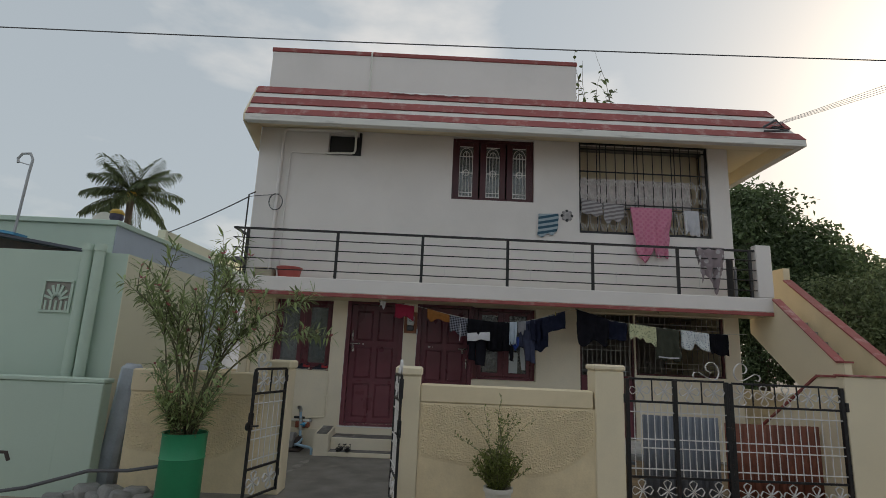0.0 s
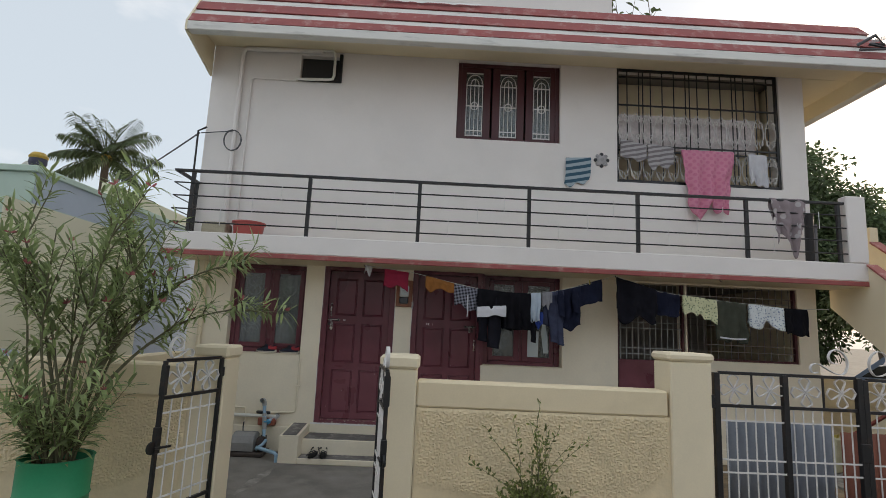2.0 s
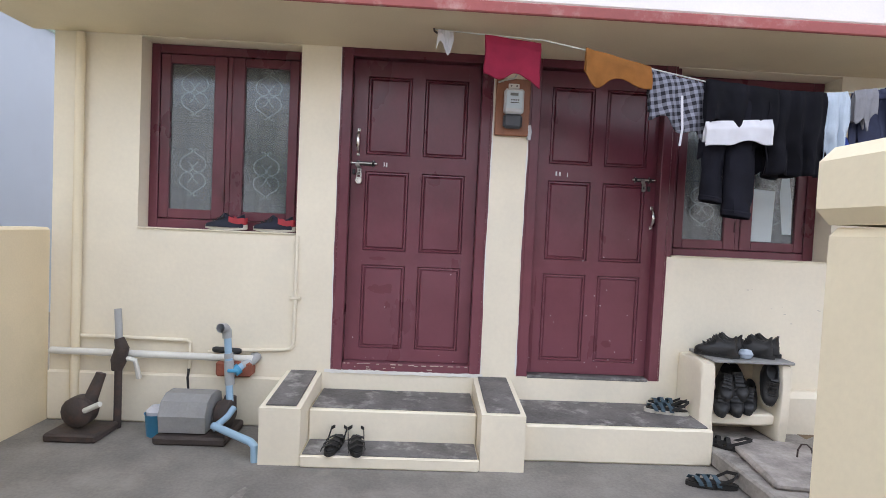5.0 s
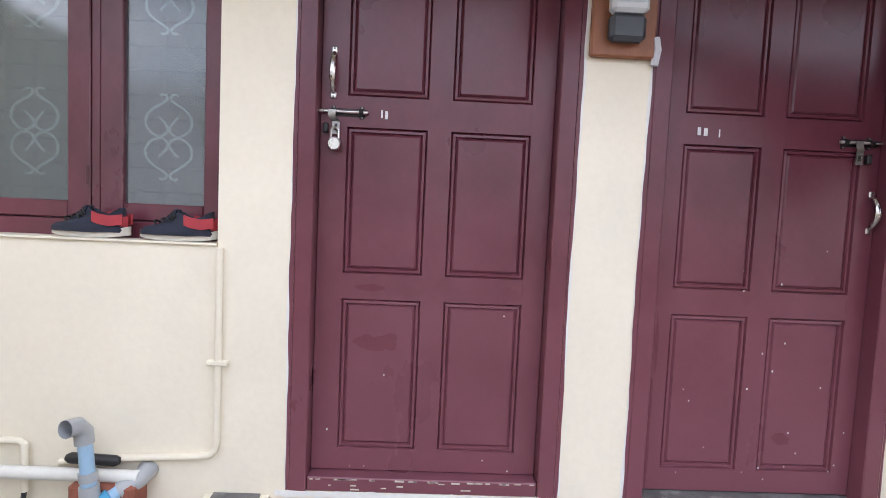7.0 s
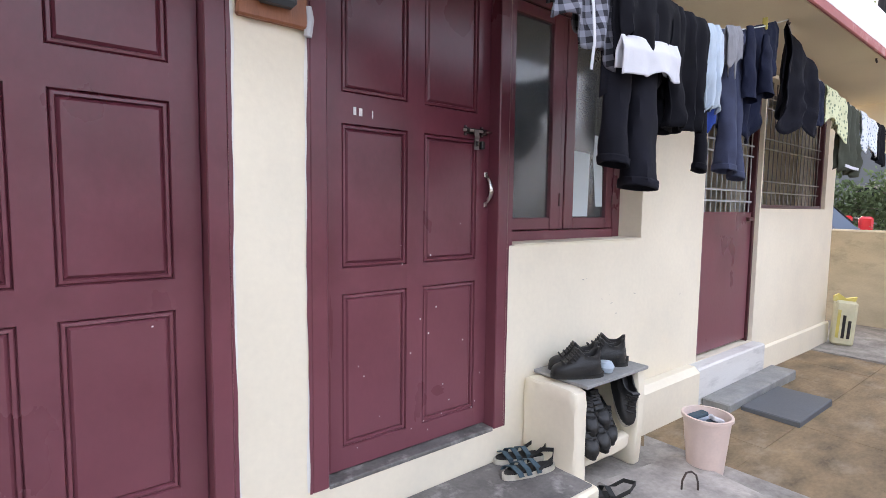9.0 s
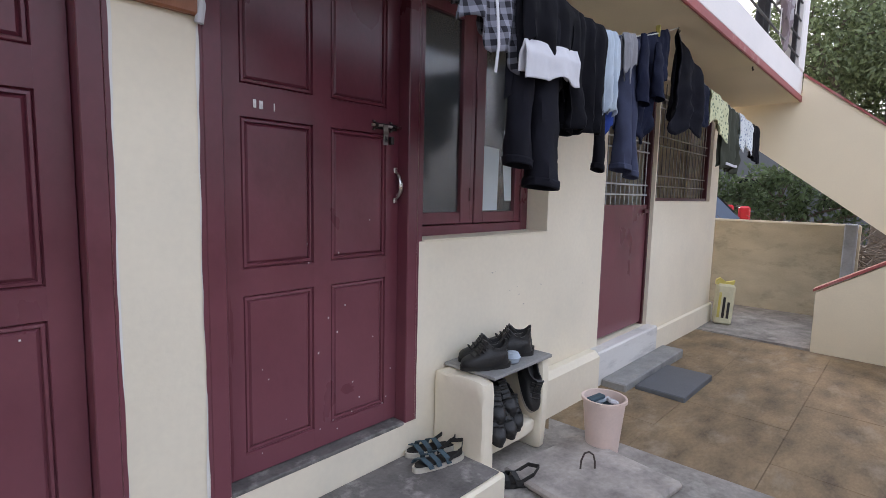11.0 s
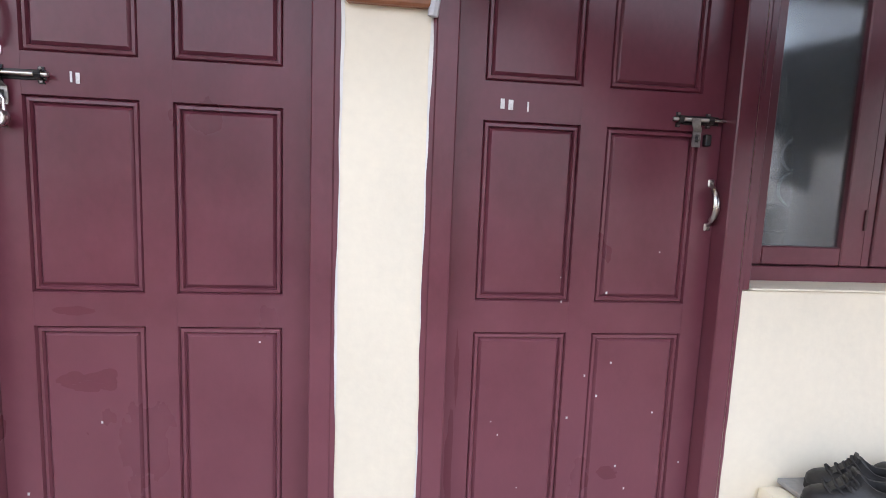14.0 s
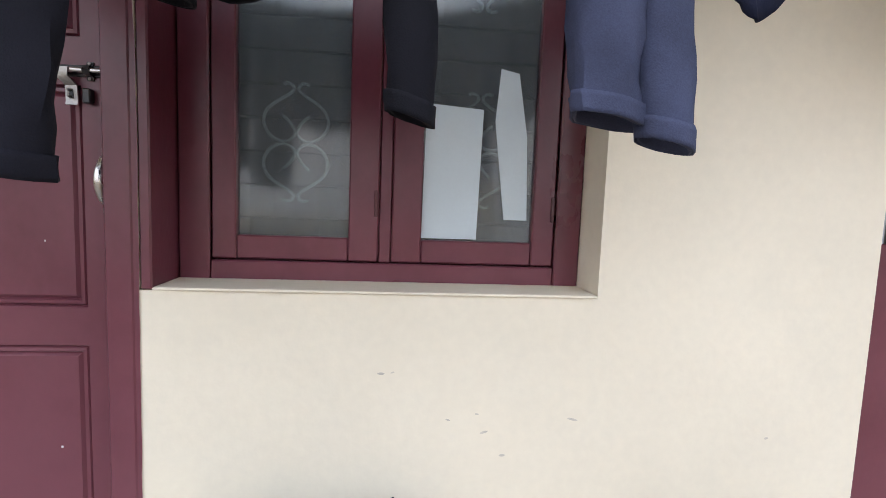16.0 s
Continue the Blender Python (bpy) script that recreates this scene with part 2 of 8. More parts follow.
def leafy(m, share=0.35):
    """Lets part of the light through a leaf."""
    n, l = m.node_tree.nodes, m.node_tree.links
    b, out = n["Principled BSDF"], n["Material Output"]
    tr, mx = n.new("ShaderNodeBsdfTranslucent"), n.new("ShaderNodeMixShader")
    l.new(b.inputs["Base Color"].links[0].from_socket, tr.inputs["Color"])
    mx.inputs[0].default_value = share
    l.new(b.outputs[0], mx.inputs[1])
    l.new(tr.outputs[0], mx.inputs[2])
    l.new(mx.outputs[0], out.inputs["Surface"])


M = {}
M["cream"] = mat("cream_wall_paint", (0.81, 0.708, 0.52), 0.75, 0.07, 1.2, 0.12, 90, stain=(0.62, 0.56, 0.42), stain_amount=0.35, stain_scale=1.1)
M["cream_light"] = mat("pale_cream_wall_paint", (0.84, 0.762, 0.615), 0.7, 0.07, 1.6, 0.22, 38, stain=(0.70, 0.655, 0.545), stain_amount=0.45, stain_scale=1.9)
M["white_wall"] = mat("off_white_wall_paint", (0.80, 0.758, 0.738), 0.75, 0.06, 0.8, 0.10, 80, stain=(0.60, 0.58, 0.55), stain_amount=0.3, stain_scale=0.7)
M["ochre"] = mat("yellow_compound_wall_paint", (0.80, 0.675, 0.47), 0.8, 0.08, 1.4, 0.2, 80, stain=(0.55, 0.47, 0.30), stain_amount=0.35)
M["roughcast"] = mat("yellow_roughcast_plaster", (0.78, 0.645, 0.43), 0.85, 0.10, 4, 0.6, 45, stain=(0.50, 0.42, 0.27), stain_amount=0.4)
M["maroon"] = mat("maroon_enamel_paint", (0.106, 0.021, 0.034), 0.30, 0.28, 3.4, 0.10, 60, stain=(0.060, 0.010, 0.017), stain_amount=0.8, stain_scale=4.0, spec=0.45, stretch=(1, 1, 0.6), foot_tint=((0.265, 0.096, 0.120), 1.85, 0.50, 0.60))
M["maroon_dark"] = mat("dark_maroon_paint", (0.07, 0.015, 0.02), 0.4, 0.15, 2.5, 0.1, 110)
M["red_trim"] = mat("faded_red_trim_paint", (0.33, 0.085, 0.08), 0.7, 0.15, 2.5, 0.2, 60, stain=(0.62, 0.5, 0.46), stain_amount=0.55, stain_scale=5.0)
M["white_trim"] = mat("weathered_white_trim_paint", (0.74, 0.72, 0.69), 0.75, 0.08, 2.0, 0.2, 60, stain=(0.22, 0.21, 0.2), stain_amount=0.6, stain_scale=3.5, stretch=(0.5, 1, 3))
M["black_metal"] = mat("black_painted_steel", (0.012, 0.012, 0.014), 0.4, 0.3, 6, 0.15, 150, stain=(0.10, 0.05, 0.03), stain_amount=0.4, stain_scale=9)
M["white_metal"] = mat("white_painted_steel", (0.72, 0.70, 0.69), 0.45, 0.08, 6, 0.12, 150, stain=(0.4, 0.33, 0.27), stain_amount=0.5, stain_scale=14)
M["steel"] = mat("bright_worn_steel", (0.62, 0.60, 0.57), 0.28, 0.15, 15, 0.1, 200, metal=1.0)
M["worn_steel"] = mat("worn_grey_steel", (0.34, 0.32, 0.30), 0.42, 0.3, 25, 0.15, 200, metal=0.9)
M["dark_steel"] = mat("dull_steel", (0.22, 0.2, 0.19), 0.45, 0.2, 15, 0.1, 200, metal=0.9)
M["concrete"] = mat("grey_yard_concrete", (0.225, 0.208, 0.19), 0.85, 0.35, 2.4, 0.6, 60, stain=(0.36, 0.33, 0.29), stain_amount=0.6, stain_scale=3.1)
M["tread"] = mat("dark_grey_cement_tread", (0.155, 0.145, 0.14), 0.75, 0.45, 6, 0.8, 60, stain=(0.52, 0.50, 0.47), stain_amount=0.85, stain_scale=7)
M["court"] = mat("brown_stained_stone_slab", (0.222, 0.155, 0.088), 0.8, 0.5, 3.2, 0.6, 34, stain=(0.34, 0.27, 0.19), stain_amount=0.9, stain_scale=2.6, stretch=(1, 2.0, 1))
M["apron"] = mat("rough_grey_cement_apron", (0.285, 0.262, 0.24), 0.88, 0.5, 5, 0.9, 45, stain=(0.50, 0.47, 0.43), stain_amount=0.85, stain_scale=6)
M["slate"] = mat("dark_slate_slab", (0.11, 0.12, 0.135), 0.6, 0.15, 4, 0.25, 70)
M["granite"] = mat("grey_stone_slab", (0.27, 0.27, 0.265), 0.7, 0.28, 7, 0.4, 70, stain=(0.40, 0.38, 0.35), stain_amount=0.6, stain_scale=6)
M["earth"] = mat("dry_street_earth", (0.34, 0.285, 0.225), 0.95, 0.2, 0.8, 0.6, 25, stain=(0.16, 0.14, 0.10), stain_amount=0.5, stain_scale=0.5)
M["mint"] = mat("mint_green_wall_paint", (0.52, 0.64, 0.55), 0.75, 0.05, 0.8, 0.1, 80, stain=(0.42, 0.52, 0.45), stain_amount=0.4, stain_scale=0.8)
M["blue_grey"] = mat("blue_grey_wall_paint", (0.46, 0.52, 0.60), 0.8, 0.06, 0.7, 0.12, 70, stain=(0.36, 0.41, 0.47), stain_amount=0.4, stain_scale=0.8)
M["pale_yellow"] = mat("pale_yellow_wall_paint", (0.74, 0.71, 0.55), 0.8, 0.05, 0.8, 0.1, 80)
M["pvc_white"] = mat("off_white_plastic_pipe", (0.74, 0.73, 0.68), 0.4, 0.08, 4, 0.05, 100, stain=(0.5, 0.46, 0.38), stain_amount=0.4, stain_scale=5)
M["pvc_grey"] = mat("grey_plastic_fitting", (0.40, 0.41, 0.42), 0.4, 0.1, 6, 0.05, 100)
M["pvc_blue"] = mat("pale_blue_plastic_pipe", (0.32, 0.50, 0.66), 0.4, 0.1, 6, 0.05, 100)
M["valve_blue"] = mat("bright_blue_valve_plastic", (0.05, 0.33, 0.56), 0.4, 0.1, 6, 0.05, 100)
M["iron"] = mat("rusty_dark_iron", (0.06, 0.045, 0.04), 0.7, 0.3, 9, 0.5, 80, stain=(0.16, 0.08, 0.05), stain_amount=0.5, stain_scale=12)
M["pump_grey"] = mat("dusty_grey_pump_cover", (0.30, 0.30, 0.30), 0.6, 0.15, 5, 0.2, 80, stain=(0.2, 0.19, 0.18), stain_amount=0.5, stain_scale=8)
M["brick"] = mat("red_fired_brick", (0.30, 0.095, 0.06), 0.85, 0.25, 12, 0.5, 60)
M["dark_room"] = mat("dim_room_plaster", (0.30, 0.28, 0.25), 0.9, 0.08, 1.5, 0.1, 60)
M["curtain"] = mat("grey_brown_curtain_cloth", (0.34, 0.31, 0.29), 0.9, 0.1, 6, 0.2, 150)
M["glass"] = glass_mat("dusty_window_glass", (0.21, 0.232, 0.24), 0.70, 0.14)
M["white_line"] = mat("white_enamelled_bar", (0.78, 0.78, 0.76), 0.5, 0.05, 8, 0.05, 100)
M["paper"] = mat("bluish_white_paper", (0.60, 0.68, 0.72), 0.8, 0.04, 6, 0.05, 100)
M["wood"] = mat("varnished_brown_wood", (0.26, 0.095, 0.045), 0.45, 0.25, 5, 0.2, 60, stretch=(4, 4, 0.6))
M["meter"] = mat("pale_grey_meter_case", (0.62, 0.64, 0.66), 0.35, 0.05, 8, 0.03, 100)
M["meter_dark"] = mat("dark_grey_meter_cover", (0.055, 0.06, 0.07), 0.4, 0.1, 8, 0.05, 100)
M["lcd"] = mat("grey_display_glass", (0.12, 0.13, 0.12), 0.2, 0.05, 8, 0.0, 100)
M["ink"] = mat("black_print", (0.03, 0.03, 0.035), 0.6, 0.1, 8, 0.0, 100)
M["chalk"] = mat("white_chalk_mark", (0.72, 0.70, 0.70), 0.9, 0.25, 60, 0.1, 200)
M["black_cloth"] = mat("black_cotton_cloth", (0.0075, 0.0075, 0.0105), 0.9, 0.40, 7, 0.25, 420, spec=0.12)
M["charcoal_cloth"] = mat("charcoal_cotton_cloth", (0.0105, 0.0105, 0.0155), 0.9, 0.40, 7, 0.25, 420, spec=0.12)
M["navy_cloth"] = mat("navy_blue_cloth", (0.013, 0.016, 0.034), 0.9, 0.40, 7, 0.25, 420, spec=0.12)
M["slate_cloth"] = mat("slate_blue_trouser_cloth", (0.046, 0.053, 0.092), 0.9, 0.40, 7, 0.25, 420, spec=0.12)
M["royal_cloth"] = mat("royal_blue_cloth", (0.03, 0.06, 0.25), 0.85, 0.15, 12, 0.3, 260, spec=0.12)
M["white_cloth"] = mat("white_cotton_cloth", (0.58, 0.58, 0.62), 0.9, 0.06, 12, 0.3, 260, spec=0.12)
M["pale_blue_cloth"] = mat("pale_blue_cloth", (0.42, 0.49, 0.57), 0.9, 0.08, 12, 0.3, 260, spec=0.12)
M["grey_cloth"] = mat("grey_knit_cloth", (0.22, 0.22, 0.24), 0.9, 0.15, 12, 0.3, 260, spec=0.12)
M["red_cloth"] = mat("dark_red_cloth", (0.25, 0.02, 0.045), 0.85, 0.15, 12, 0.3, 260, spec=0.12)
M["orange_cloth"] = mat("rust_orange_cloth", (0.25, 0.10, 0.028), 0.85, 0.2, 12, 0.3, 260, spec=0.12)
M["olive_cloth"] = mat("dark_olive_cloth", (0.06, 0.065, 0.05), 0.9, 0.15, 12, 0.3, 260, spec=0.12)
M["check_cloth"] = pattern_mat("black_white_checked_cloth", "check", (0.012, 0.012, 0.020), (0.24, 0.245, 0.30), 8.0)
M["yellow_print"] = pattern_mat("yellow_green_printed_cloth", "dots", (0.62, 0.63, 0.40), (0.20, 0.25, 0.16), 34)
M["white_print"] = pattern_mat("white_blue_printed_cloth", "dots", (0.66, 0.70, 0.72), (0.20, 0.26, 0.36), 36)
M["pink_cloth"] = pattern_mat("pink_printed_cotton", "lattice", (0.62, 0.20, 0.32), (0.67, 0.26, 0.37), 14)
M["grey_stripe"] = pattern_mat("grey_striped_cloth", "stripe", (0.20, 0.18, 0.19), (0.42, 0.40, 0.41), 4.5)
M["brown_print"] = pattern_mat("brown_grey_printed_cloth", "dots", (0.27, 0.22, 0.235), (0.44, 0.41, 0.42), 9)
M["blue_towel"] = pattern_mat("blue_white_striped_towel", "stripe", (0.035, 0.10, 0.15), (0.34, 0.42, 0.47), 3.4)
M["lace"] = mat("white_lace_curtain", (0.66, 0.60, 0.60), 0.9, 0.25, 16, 0.3, 90)
M["leather"] = mat("black_scuffed_leather", (0.014, 0.014, 0.015), 0.5, 0.3, 14, 0.3, 120, stain=(0.05, 0.048, 0.045), stain_amount=0.4, stain_scale=10)
M["rubber"] = mat("black_rubber_sole", (0.022, 0.021, 0.02), 0.8, 0.2, 14, 0.3, 120)
M["teal_strap"] = mat("teal_sandal_strap", (0.045, 0.080, 0.105), 0.7, 0.2, 20, 0.2, 150)
M["sole_white"] = mat("dirty_white_sole", (0.56, 0.52, 0.45), 0.8, 0.15, 18, 0.2, 120)
M["navy_shoe"] = mat("navy_mesh_shoe", (0.018, 0.022, 0.04), 0.8, 0.2, 25, 0.4, 300)
M["red_shoe"] = mat("red_shoe_panel", (0.42, 0.04, 0.05), 0.7, 0.15, 25, 0.2, 200)
M["plastic_pink"] = mat("faded_pink_plastic", (0.72, 0.57, 0.51), 0.45, 0.1, 6, 0.05, 80, stain=(0.42, 0.32, 0.28), stain_amount=0.4)
M["plastic_red"] = mat("red_plastic", (0.50, 0.10, 0.09), 0.4, 0.12, 6, 0.05, 80)
M["plastic_blue"] = mat("blue_plastic", (0.04, 0.24, 0.42), 0.35, 0.12, 6, 0.05, 80)
M["plastic_black"] = mat("black_plastic", (0.02, 0.02, 0.022), 0.45, 0.15, 6, 0.05, 80)
M["drum_green"] = mat("green_painted_drum", (0.014, 0.27, 0.125), 0.45, 0.14, 3, 0.1, 60, stain=(0.03, 0.10, 0.06), stain_amount=0.4)
M["pot_white"] = mat("dirty_white_pot", (0.60, 0.58, 0.53), 0.7, 0.12, 6, 0.2, 60, stain=(0.35, 0.3, 0.24), stain_amount=0.5)
M["soil"] = mat("dark_potting_soil", (0.06, 0.045, 0.03), 0.95, 0.3, 20, 0.8, 60)
M["leaf_oleander"] = mat("oleander_leaf", (0.31, 0.385, 0.175), 0.5, 0.12, 5, 0.1, 60, island=0.45)
M["leaf_shrub"] = mat("yellow_green_shrub_leaf", (0.17, 0.20, 0.055), 0.55, 0.12, 5, 0.1, 60, island=0.45)
M["leaf_tree"] = mat("dull_tree_leaf", (0.105, 0.150, 0.068), 0.6, 0.15, 0.6, 0.1, 30, island=0.5)
M["leaf_tree_light"] = mat("light_tree_leaf", (0.17, 0.21, 0.10), 0.6, 0.15, 0.6, 0.1, 30, island=0.5)
M["leaf_palm"] = mat("palm_leaflet", (0.085, 0.115, 0.05), 0.5, 0.15, 1, 0.1, 30, island=0.4)
M["flower"] = mat("pink_oleander_bud", (0.42, 0.12, 0.13), 0.7, 0.1, 9, 0.1, 60, island=0.3)
M["stem"] = mat("green_brown_stem", (0.14, 0.13, 0.075), 0.8, 0.2, 14, 0.3, 60)
M["bark"] = mat("grey_brown_bark", (0.14, 0.11, 0.085), 0.9, 0.25, 4, 0.8, 30, stretch=(3, 3, 0.7))
M["asphalt"] = mat("worn_street_asphalt", (0.13, 0.125, 0.12), 0.9, 0.2, 0.6, 0.5, 60)
M["tin_roof"] = mat("dark_painted_roof_sheet", (0.06, 0.065, 0.09), 0.55, 0.2, 3, 0.15, 40)
M["corr_grey"] = mat("grey_corrugated_sheet", (0.19, 0.21, 0.25), 0.6, 0.15, 3, 0.2, 40)
M["corr_red"] = mat("red_brown_corrugated_sheet", (0.24, 0.085, 0.055), 0.75, 0.2, 3, 0.3, 40)
M["stone_post"] = mat("pale_blue_limewashed_stone", (0.42, 0.46, 0.52), 0.85, 0.2, 6, 0.6, 40, stain=(0.2, 0.2, 0.19), stain_amount=0.5)
M["back_wall"] = mat("stained_buff_wall_plaster", (0.50, 0.45, 0.34), 0.85, 0.18, 2.6, 0.4, 60, stain=(0.17, 0.155, 0.125), stain_amount=0.75, stain_scale=2.2, stretch=(1, 1, 2))
M["car_blue"] = mat("blue_car_paint", (0.15, 0.22, 0.36), 0.3, 0.05, 3, 0.0, 60, metal=0.3)
M["car_glass"] = mat("dark_car_glass", (0.02, 0.022, 0.025), 0.08, 0.05, 3, 0.0, 60)
M["tail_light"] = mat("red_tail_lamp_plastic", (0.55, 0.02, 0.03), 0.2, 0.05, 3, 0.0, 60)
# far house wall: white darkened in the colour to stand for tree shadow
M["far_shaded"] = mat("far_shaded_wall_paint", (0.15, 0.16, 0.175), 0.8, 0.1, 0.6, 0.1, 60)
# pale, so that the unseen wall returns light to the house front
M["unseen_wall"] = mat("pale_grey_unseen_wall_paint", (0.60, 0.63, 0.66), 0.8, 0.08, 0.7, 0.1, 60)
M["yellow_bag"] = mat("yellow_woven_sack", (0.55, 0.46, 0.12), 0.8, 0.15, 9, 0.4, 120, stain=(0.6, 0.6, 0.5), stain_amount=0.6, stain_scale=8)
M["mask"] = mat("dark_painted_plaster", (0.06, 0.055, 0.09), 0.6, 0.3, 20, 0.2, 80)
M["mask_gold"] = mat("golden_yellow_paint", (0.50, 0.32, 0.05), 0.6, 0.3, 20, 0.2, 80)
M["medallion"] = mat("grey_plaster_medallion", (0.34, 0.33, 0.34), 0.7, 0.3, 20, 0.3, 80)
M["wire"] = mat("grey_cable_sheath", (0.10, 0.10, 0.11), 0.6, 0.1, 9, 0.0, 60)
M["rope"] = mat("white_plastic_rope", (0.55, 0.55, 0.52), 0.8, 0.1, 40, 0.1, 200)
M["wire_light"] = mat("pale_grey_cable_sheath", (0.42, 0.43, 0.44), 0.6, 0.1, 9, 0.0, 60)
M["opening_dark"] = mat("near_black_opening_plate", (0.03, 0.03, 0.03), 0.7, 0.1, 9, 0.0, 60)
M["sack"] = mat("pale_yellow_woven_sack", (0.58, 0.55, 0.38), 0.8, 0.15, 9, 0.4, 120, stain=(0.68, 0.66, 0.55), stain_amount=0.6, stain_scale=8)
M["scuff"] = mat("greyish_worn_spot", (0.62, 0.56, 0.47), 0.9, 0.2, 30, 0.2, 120)
M["water_mark"] = mat("dark_damp_enamel_paint", (0.108, 0.018, 0.031), 0.42, 0.2, 20, 0.05, 120, spec=0.3, foot_tint=((0.265, 0.100, 0.122), 1.80, 0.50, 0.38))
M["court_joint"] = mat("earth_filled_joint", (0.27, 0.20, 0.125), 0.9, 0.3, 5, 0.5, 50)
M["white_paint"] = mat("brushed_white_wall_paint", (0.80, 0.78, 0.74), 0.8, 0.08, 10, 0.3, 70)
M["manhole"] = mat("worn_pinkish_cement_slab", (0.36, 0.325, 0.30), 0.88, 0.45, 6, 0.9, 45, stain=(0.19, 0.175, 0.16), stain_amount=0.8, stain_scale=7)

for leaf_kind in ("leaf_oleander", "leaf_shrub", "leaf_tree", "leaf_tree_light", "leaf_palm"):
    leafy(M[leaf_kind])


# ---- ground ----
def sheet(x0, x1, y0, y1, z, nx, ny, amp=0.0, sc=1.0):
    g = Geo()
    v = [(x0 + (x1 - x0) * i / nx, y0 + (y1 - y0) * j / ny, 0) for j in range(ny + 1) for i in range(nx + 1)]
    v = [(x, y, z + amp * noise.noise((x * sc, y * sc, 3.1))) for x, y, _ in v]
    f = [(j * (nx + 1) + i, j * (nx + 1) + i + 1, (j + 1) * (nx + 1) + i + 1, (j + 1) * (nx + 1) + i) for j in range(ny) for i in range(nx)]
    return g.add(v, f)


structure("ground", sheet(-400, 400, -400, 400, -0.09, 80, 80, 0.01, 0.02), M["earth"], "dry brown earth ground round the houses", "ground")
structure("road", sheet(-60, 60, -11.5, -4.6, -0.06, 120, 14, 0.012, 0.9), M["asphalt"], "worn grey street in front of the house", "road")
structure("yard_floor", Geo().box(-1.9, 3.02, -3.1, 0.05, -0.12, 0.0), M["concrete"], "grey cement yard floor with pale scrapes", "floor")
structure("cement_apron", Geo().box(2.30, 3.17, -1.35, -0.004, 0.001, 0.10, 0.012), M["apron"], "raised pale cement apron beside the steps", "floor")
structure("passage_floor", Geo().box(6.3, 9.5, -3.0, 9, -0.12, 0.06), M["apron"], "pale cement floor of the side passage", "floor")


# ---- walls with openings ----
def wall(x0, x1, z0, z1, holes, y0, y1):
    """A wall along x between y0 (outside) and y1, with rectangular holes (x0, x1, z0, z1) through it."""
    xs = sorted({x0, x1, *[h[0] for h in holes], *[h[1] for h in holes]})
    zs = sorted({z0, z1, *[h[2] for h in holes], *[h[3] for h in holes]})
    xs, zs = [x for x in xs if x0 <= x <= x1], [z for z in zs if z0 <= z <= z1]

    def solid(i, k):
        if not (0 <= i < len(xs) - 1 and 0 <= k < len(zs) - 1):
            return False
        cx, cz = (xs[i] + xs[i + 1]) / 2, (zs[k] + zs[k + 1]) / 2
        return not any(h[0] < cx < h[1] and h[2] < cz < h[3] for h in holes)
    g = Geo()
    for i in range(len(xs) - 1):
        for k in range(len(zs) - 1):
            if not solid(i, k):
                continue
            a, b, c, d = xs[i], xs[i + 1], zs[k], zs[k + 1]
            q = [(0, 1, 2, 3)]
            g.add([(a, y0, c), (b, y0, c), (b, y0, d), (a, y0, d)], q)
            g.add([(a, y1, c), (b, y1, c), (b, y1, d), (a, y1, d)], [(3, 2, 1, 0)])
            if not solid(i - 1, k):
                g.add([(a, y0, c), (a, y0, d), (a, y1, d), (a, y1, c)], q)
            if not solid(i + 1, k):
                g.add([(b, y0, c), (b, y1, c), (b, y1, d), (b, y0, d)], q)
            if not solid(i, k - 1):
                g.add([(a, y0, c), (a, y1, c), (b, y1, c), (b, y0, c)], q)
            if not solid(i, k + 1):
                g.add([(a, y0, d), (b, y0, d), (b, y1, d), (a, y1, d)], q)
    return g


D1, D2 = (-0.012, 0.94, 0.38, 2.46), (1.20, 2.135, 0.38, 2.46)
W1, W2 = (-1.27, -0.275, 1.24, 2.44), (2.145, 3.245, 1.21, 2.44)
D3, W3 = (4.01, 4.95, 0.34, 2.42), (4.975, 6.53, 1.40, 2.42)
UW, UG, AC = (1.685, 3.195, 4.39, 5.59), (4.03, 6.45, 3.865, 5.64), (-0.62, -0.06, 5.16, 5.53)
HX0, HX1, UX0 = -1.80, 6.80, -1.88
structure("wall_front_lower", wall(HX0, HX1, -0.1, 2.56, [D1, D2, W1, W2, D3, W3], 0.0, 0.24), M["cream_light"], "pale cream painted plaster front wall", "wall")
structure("wall_front_upper", wall(UX0, 6.82, 2.60, 5.66, [UW, UG, AC], 0.03, 0.27), M["white_wall"], "off-white painted plaster upper front wall", "wall")
structure("wall_west", Geo().box(UX0, -1.64, 0.272, 8, -0.1, 5.66), M["white_wall"], "off-white plaster side wall of the house", "wall")
structure("wall_east", Geo().box(6.60, 6.80, 0.272, 8, -0.1, 5.66), M["cream"], "cream plaster side wall of the house", "wall")
structure("wall_back", Geo().box(UX0, 6.75, 8.002, 8.2, -0.1, 5.66), M["cream"], "cream plaster back wall of the house", "wall")
structure("floor_upper", Geo().box(-1.63, 6.54, 0.28, 7.99, 2.47, 2.6), M["dark_room"], "grey floor between the two storeys", "floor")
structure("ceiling_upper", Geo().box(-1.63, 6.54, 0.28, 7.99, 5.68, 5.8), M["dark_room"], "plain plaster ceiling of the upper rooms", "ceiling")
structure("wall_inner", Geo().box(-1.63, 6.54, 2.4, 2.52, 0.0, 2.46).box(-1.63, 6.54, 2.4, 2.52, 2.61, 5.67), M["dark_room"], "dim plaster wall inside the rooms", "wall")
structure("floor_inner", Geo().box(-1.63, 6.54, 0.25, 2.39, 0.25, 0.33), M["tread"], "grey cement floor inside the rooms", "floor")

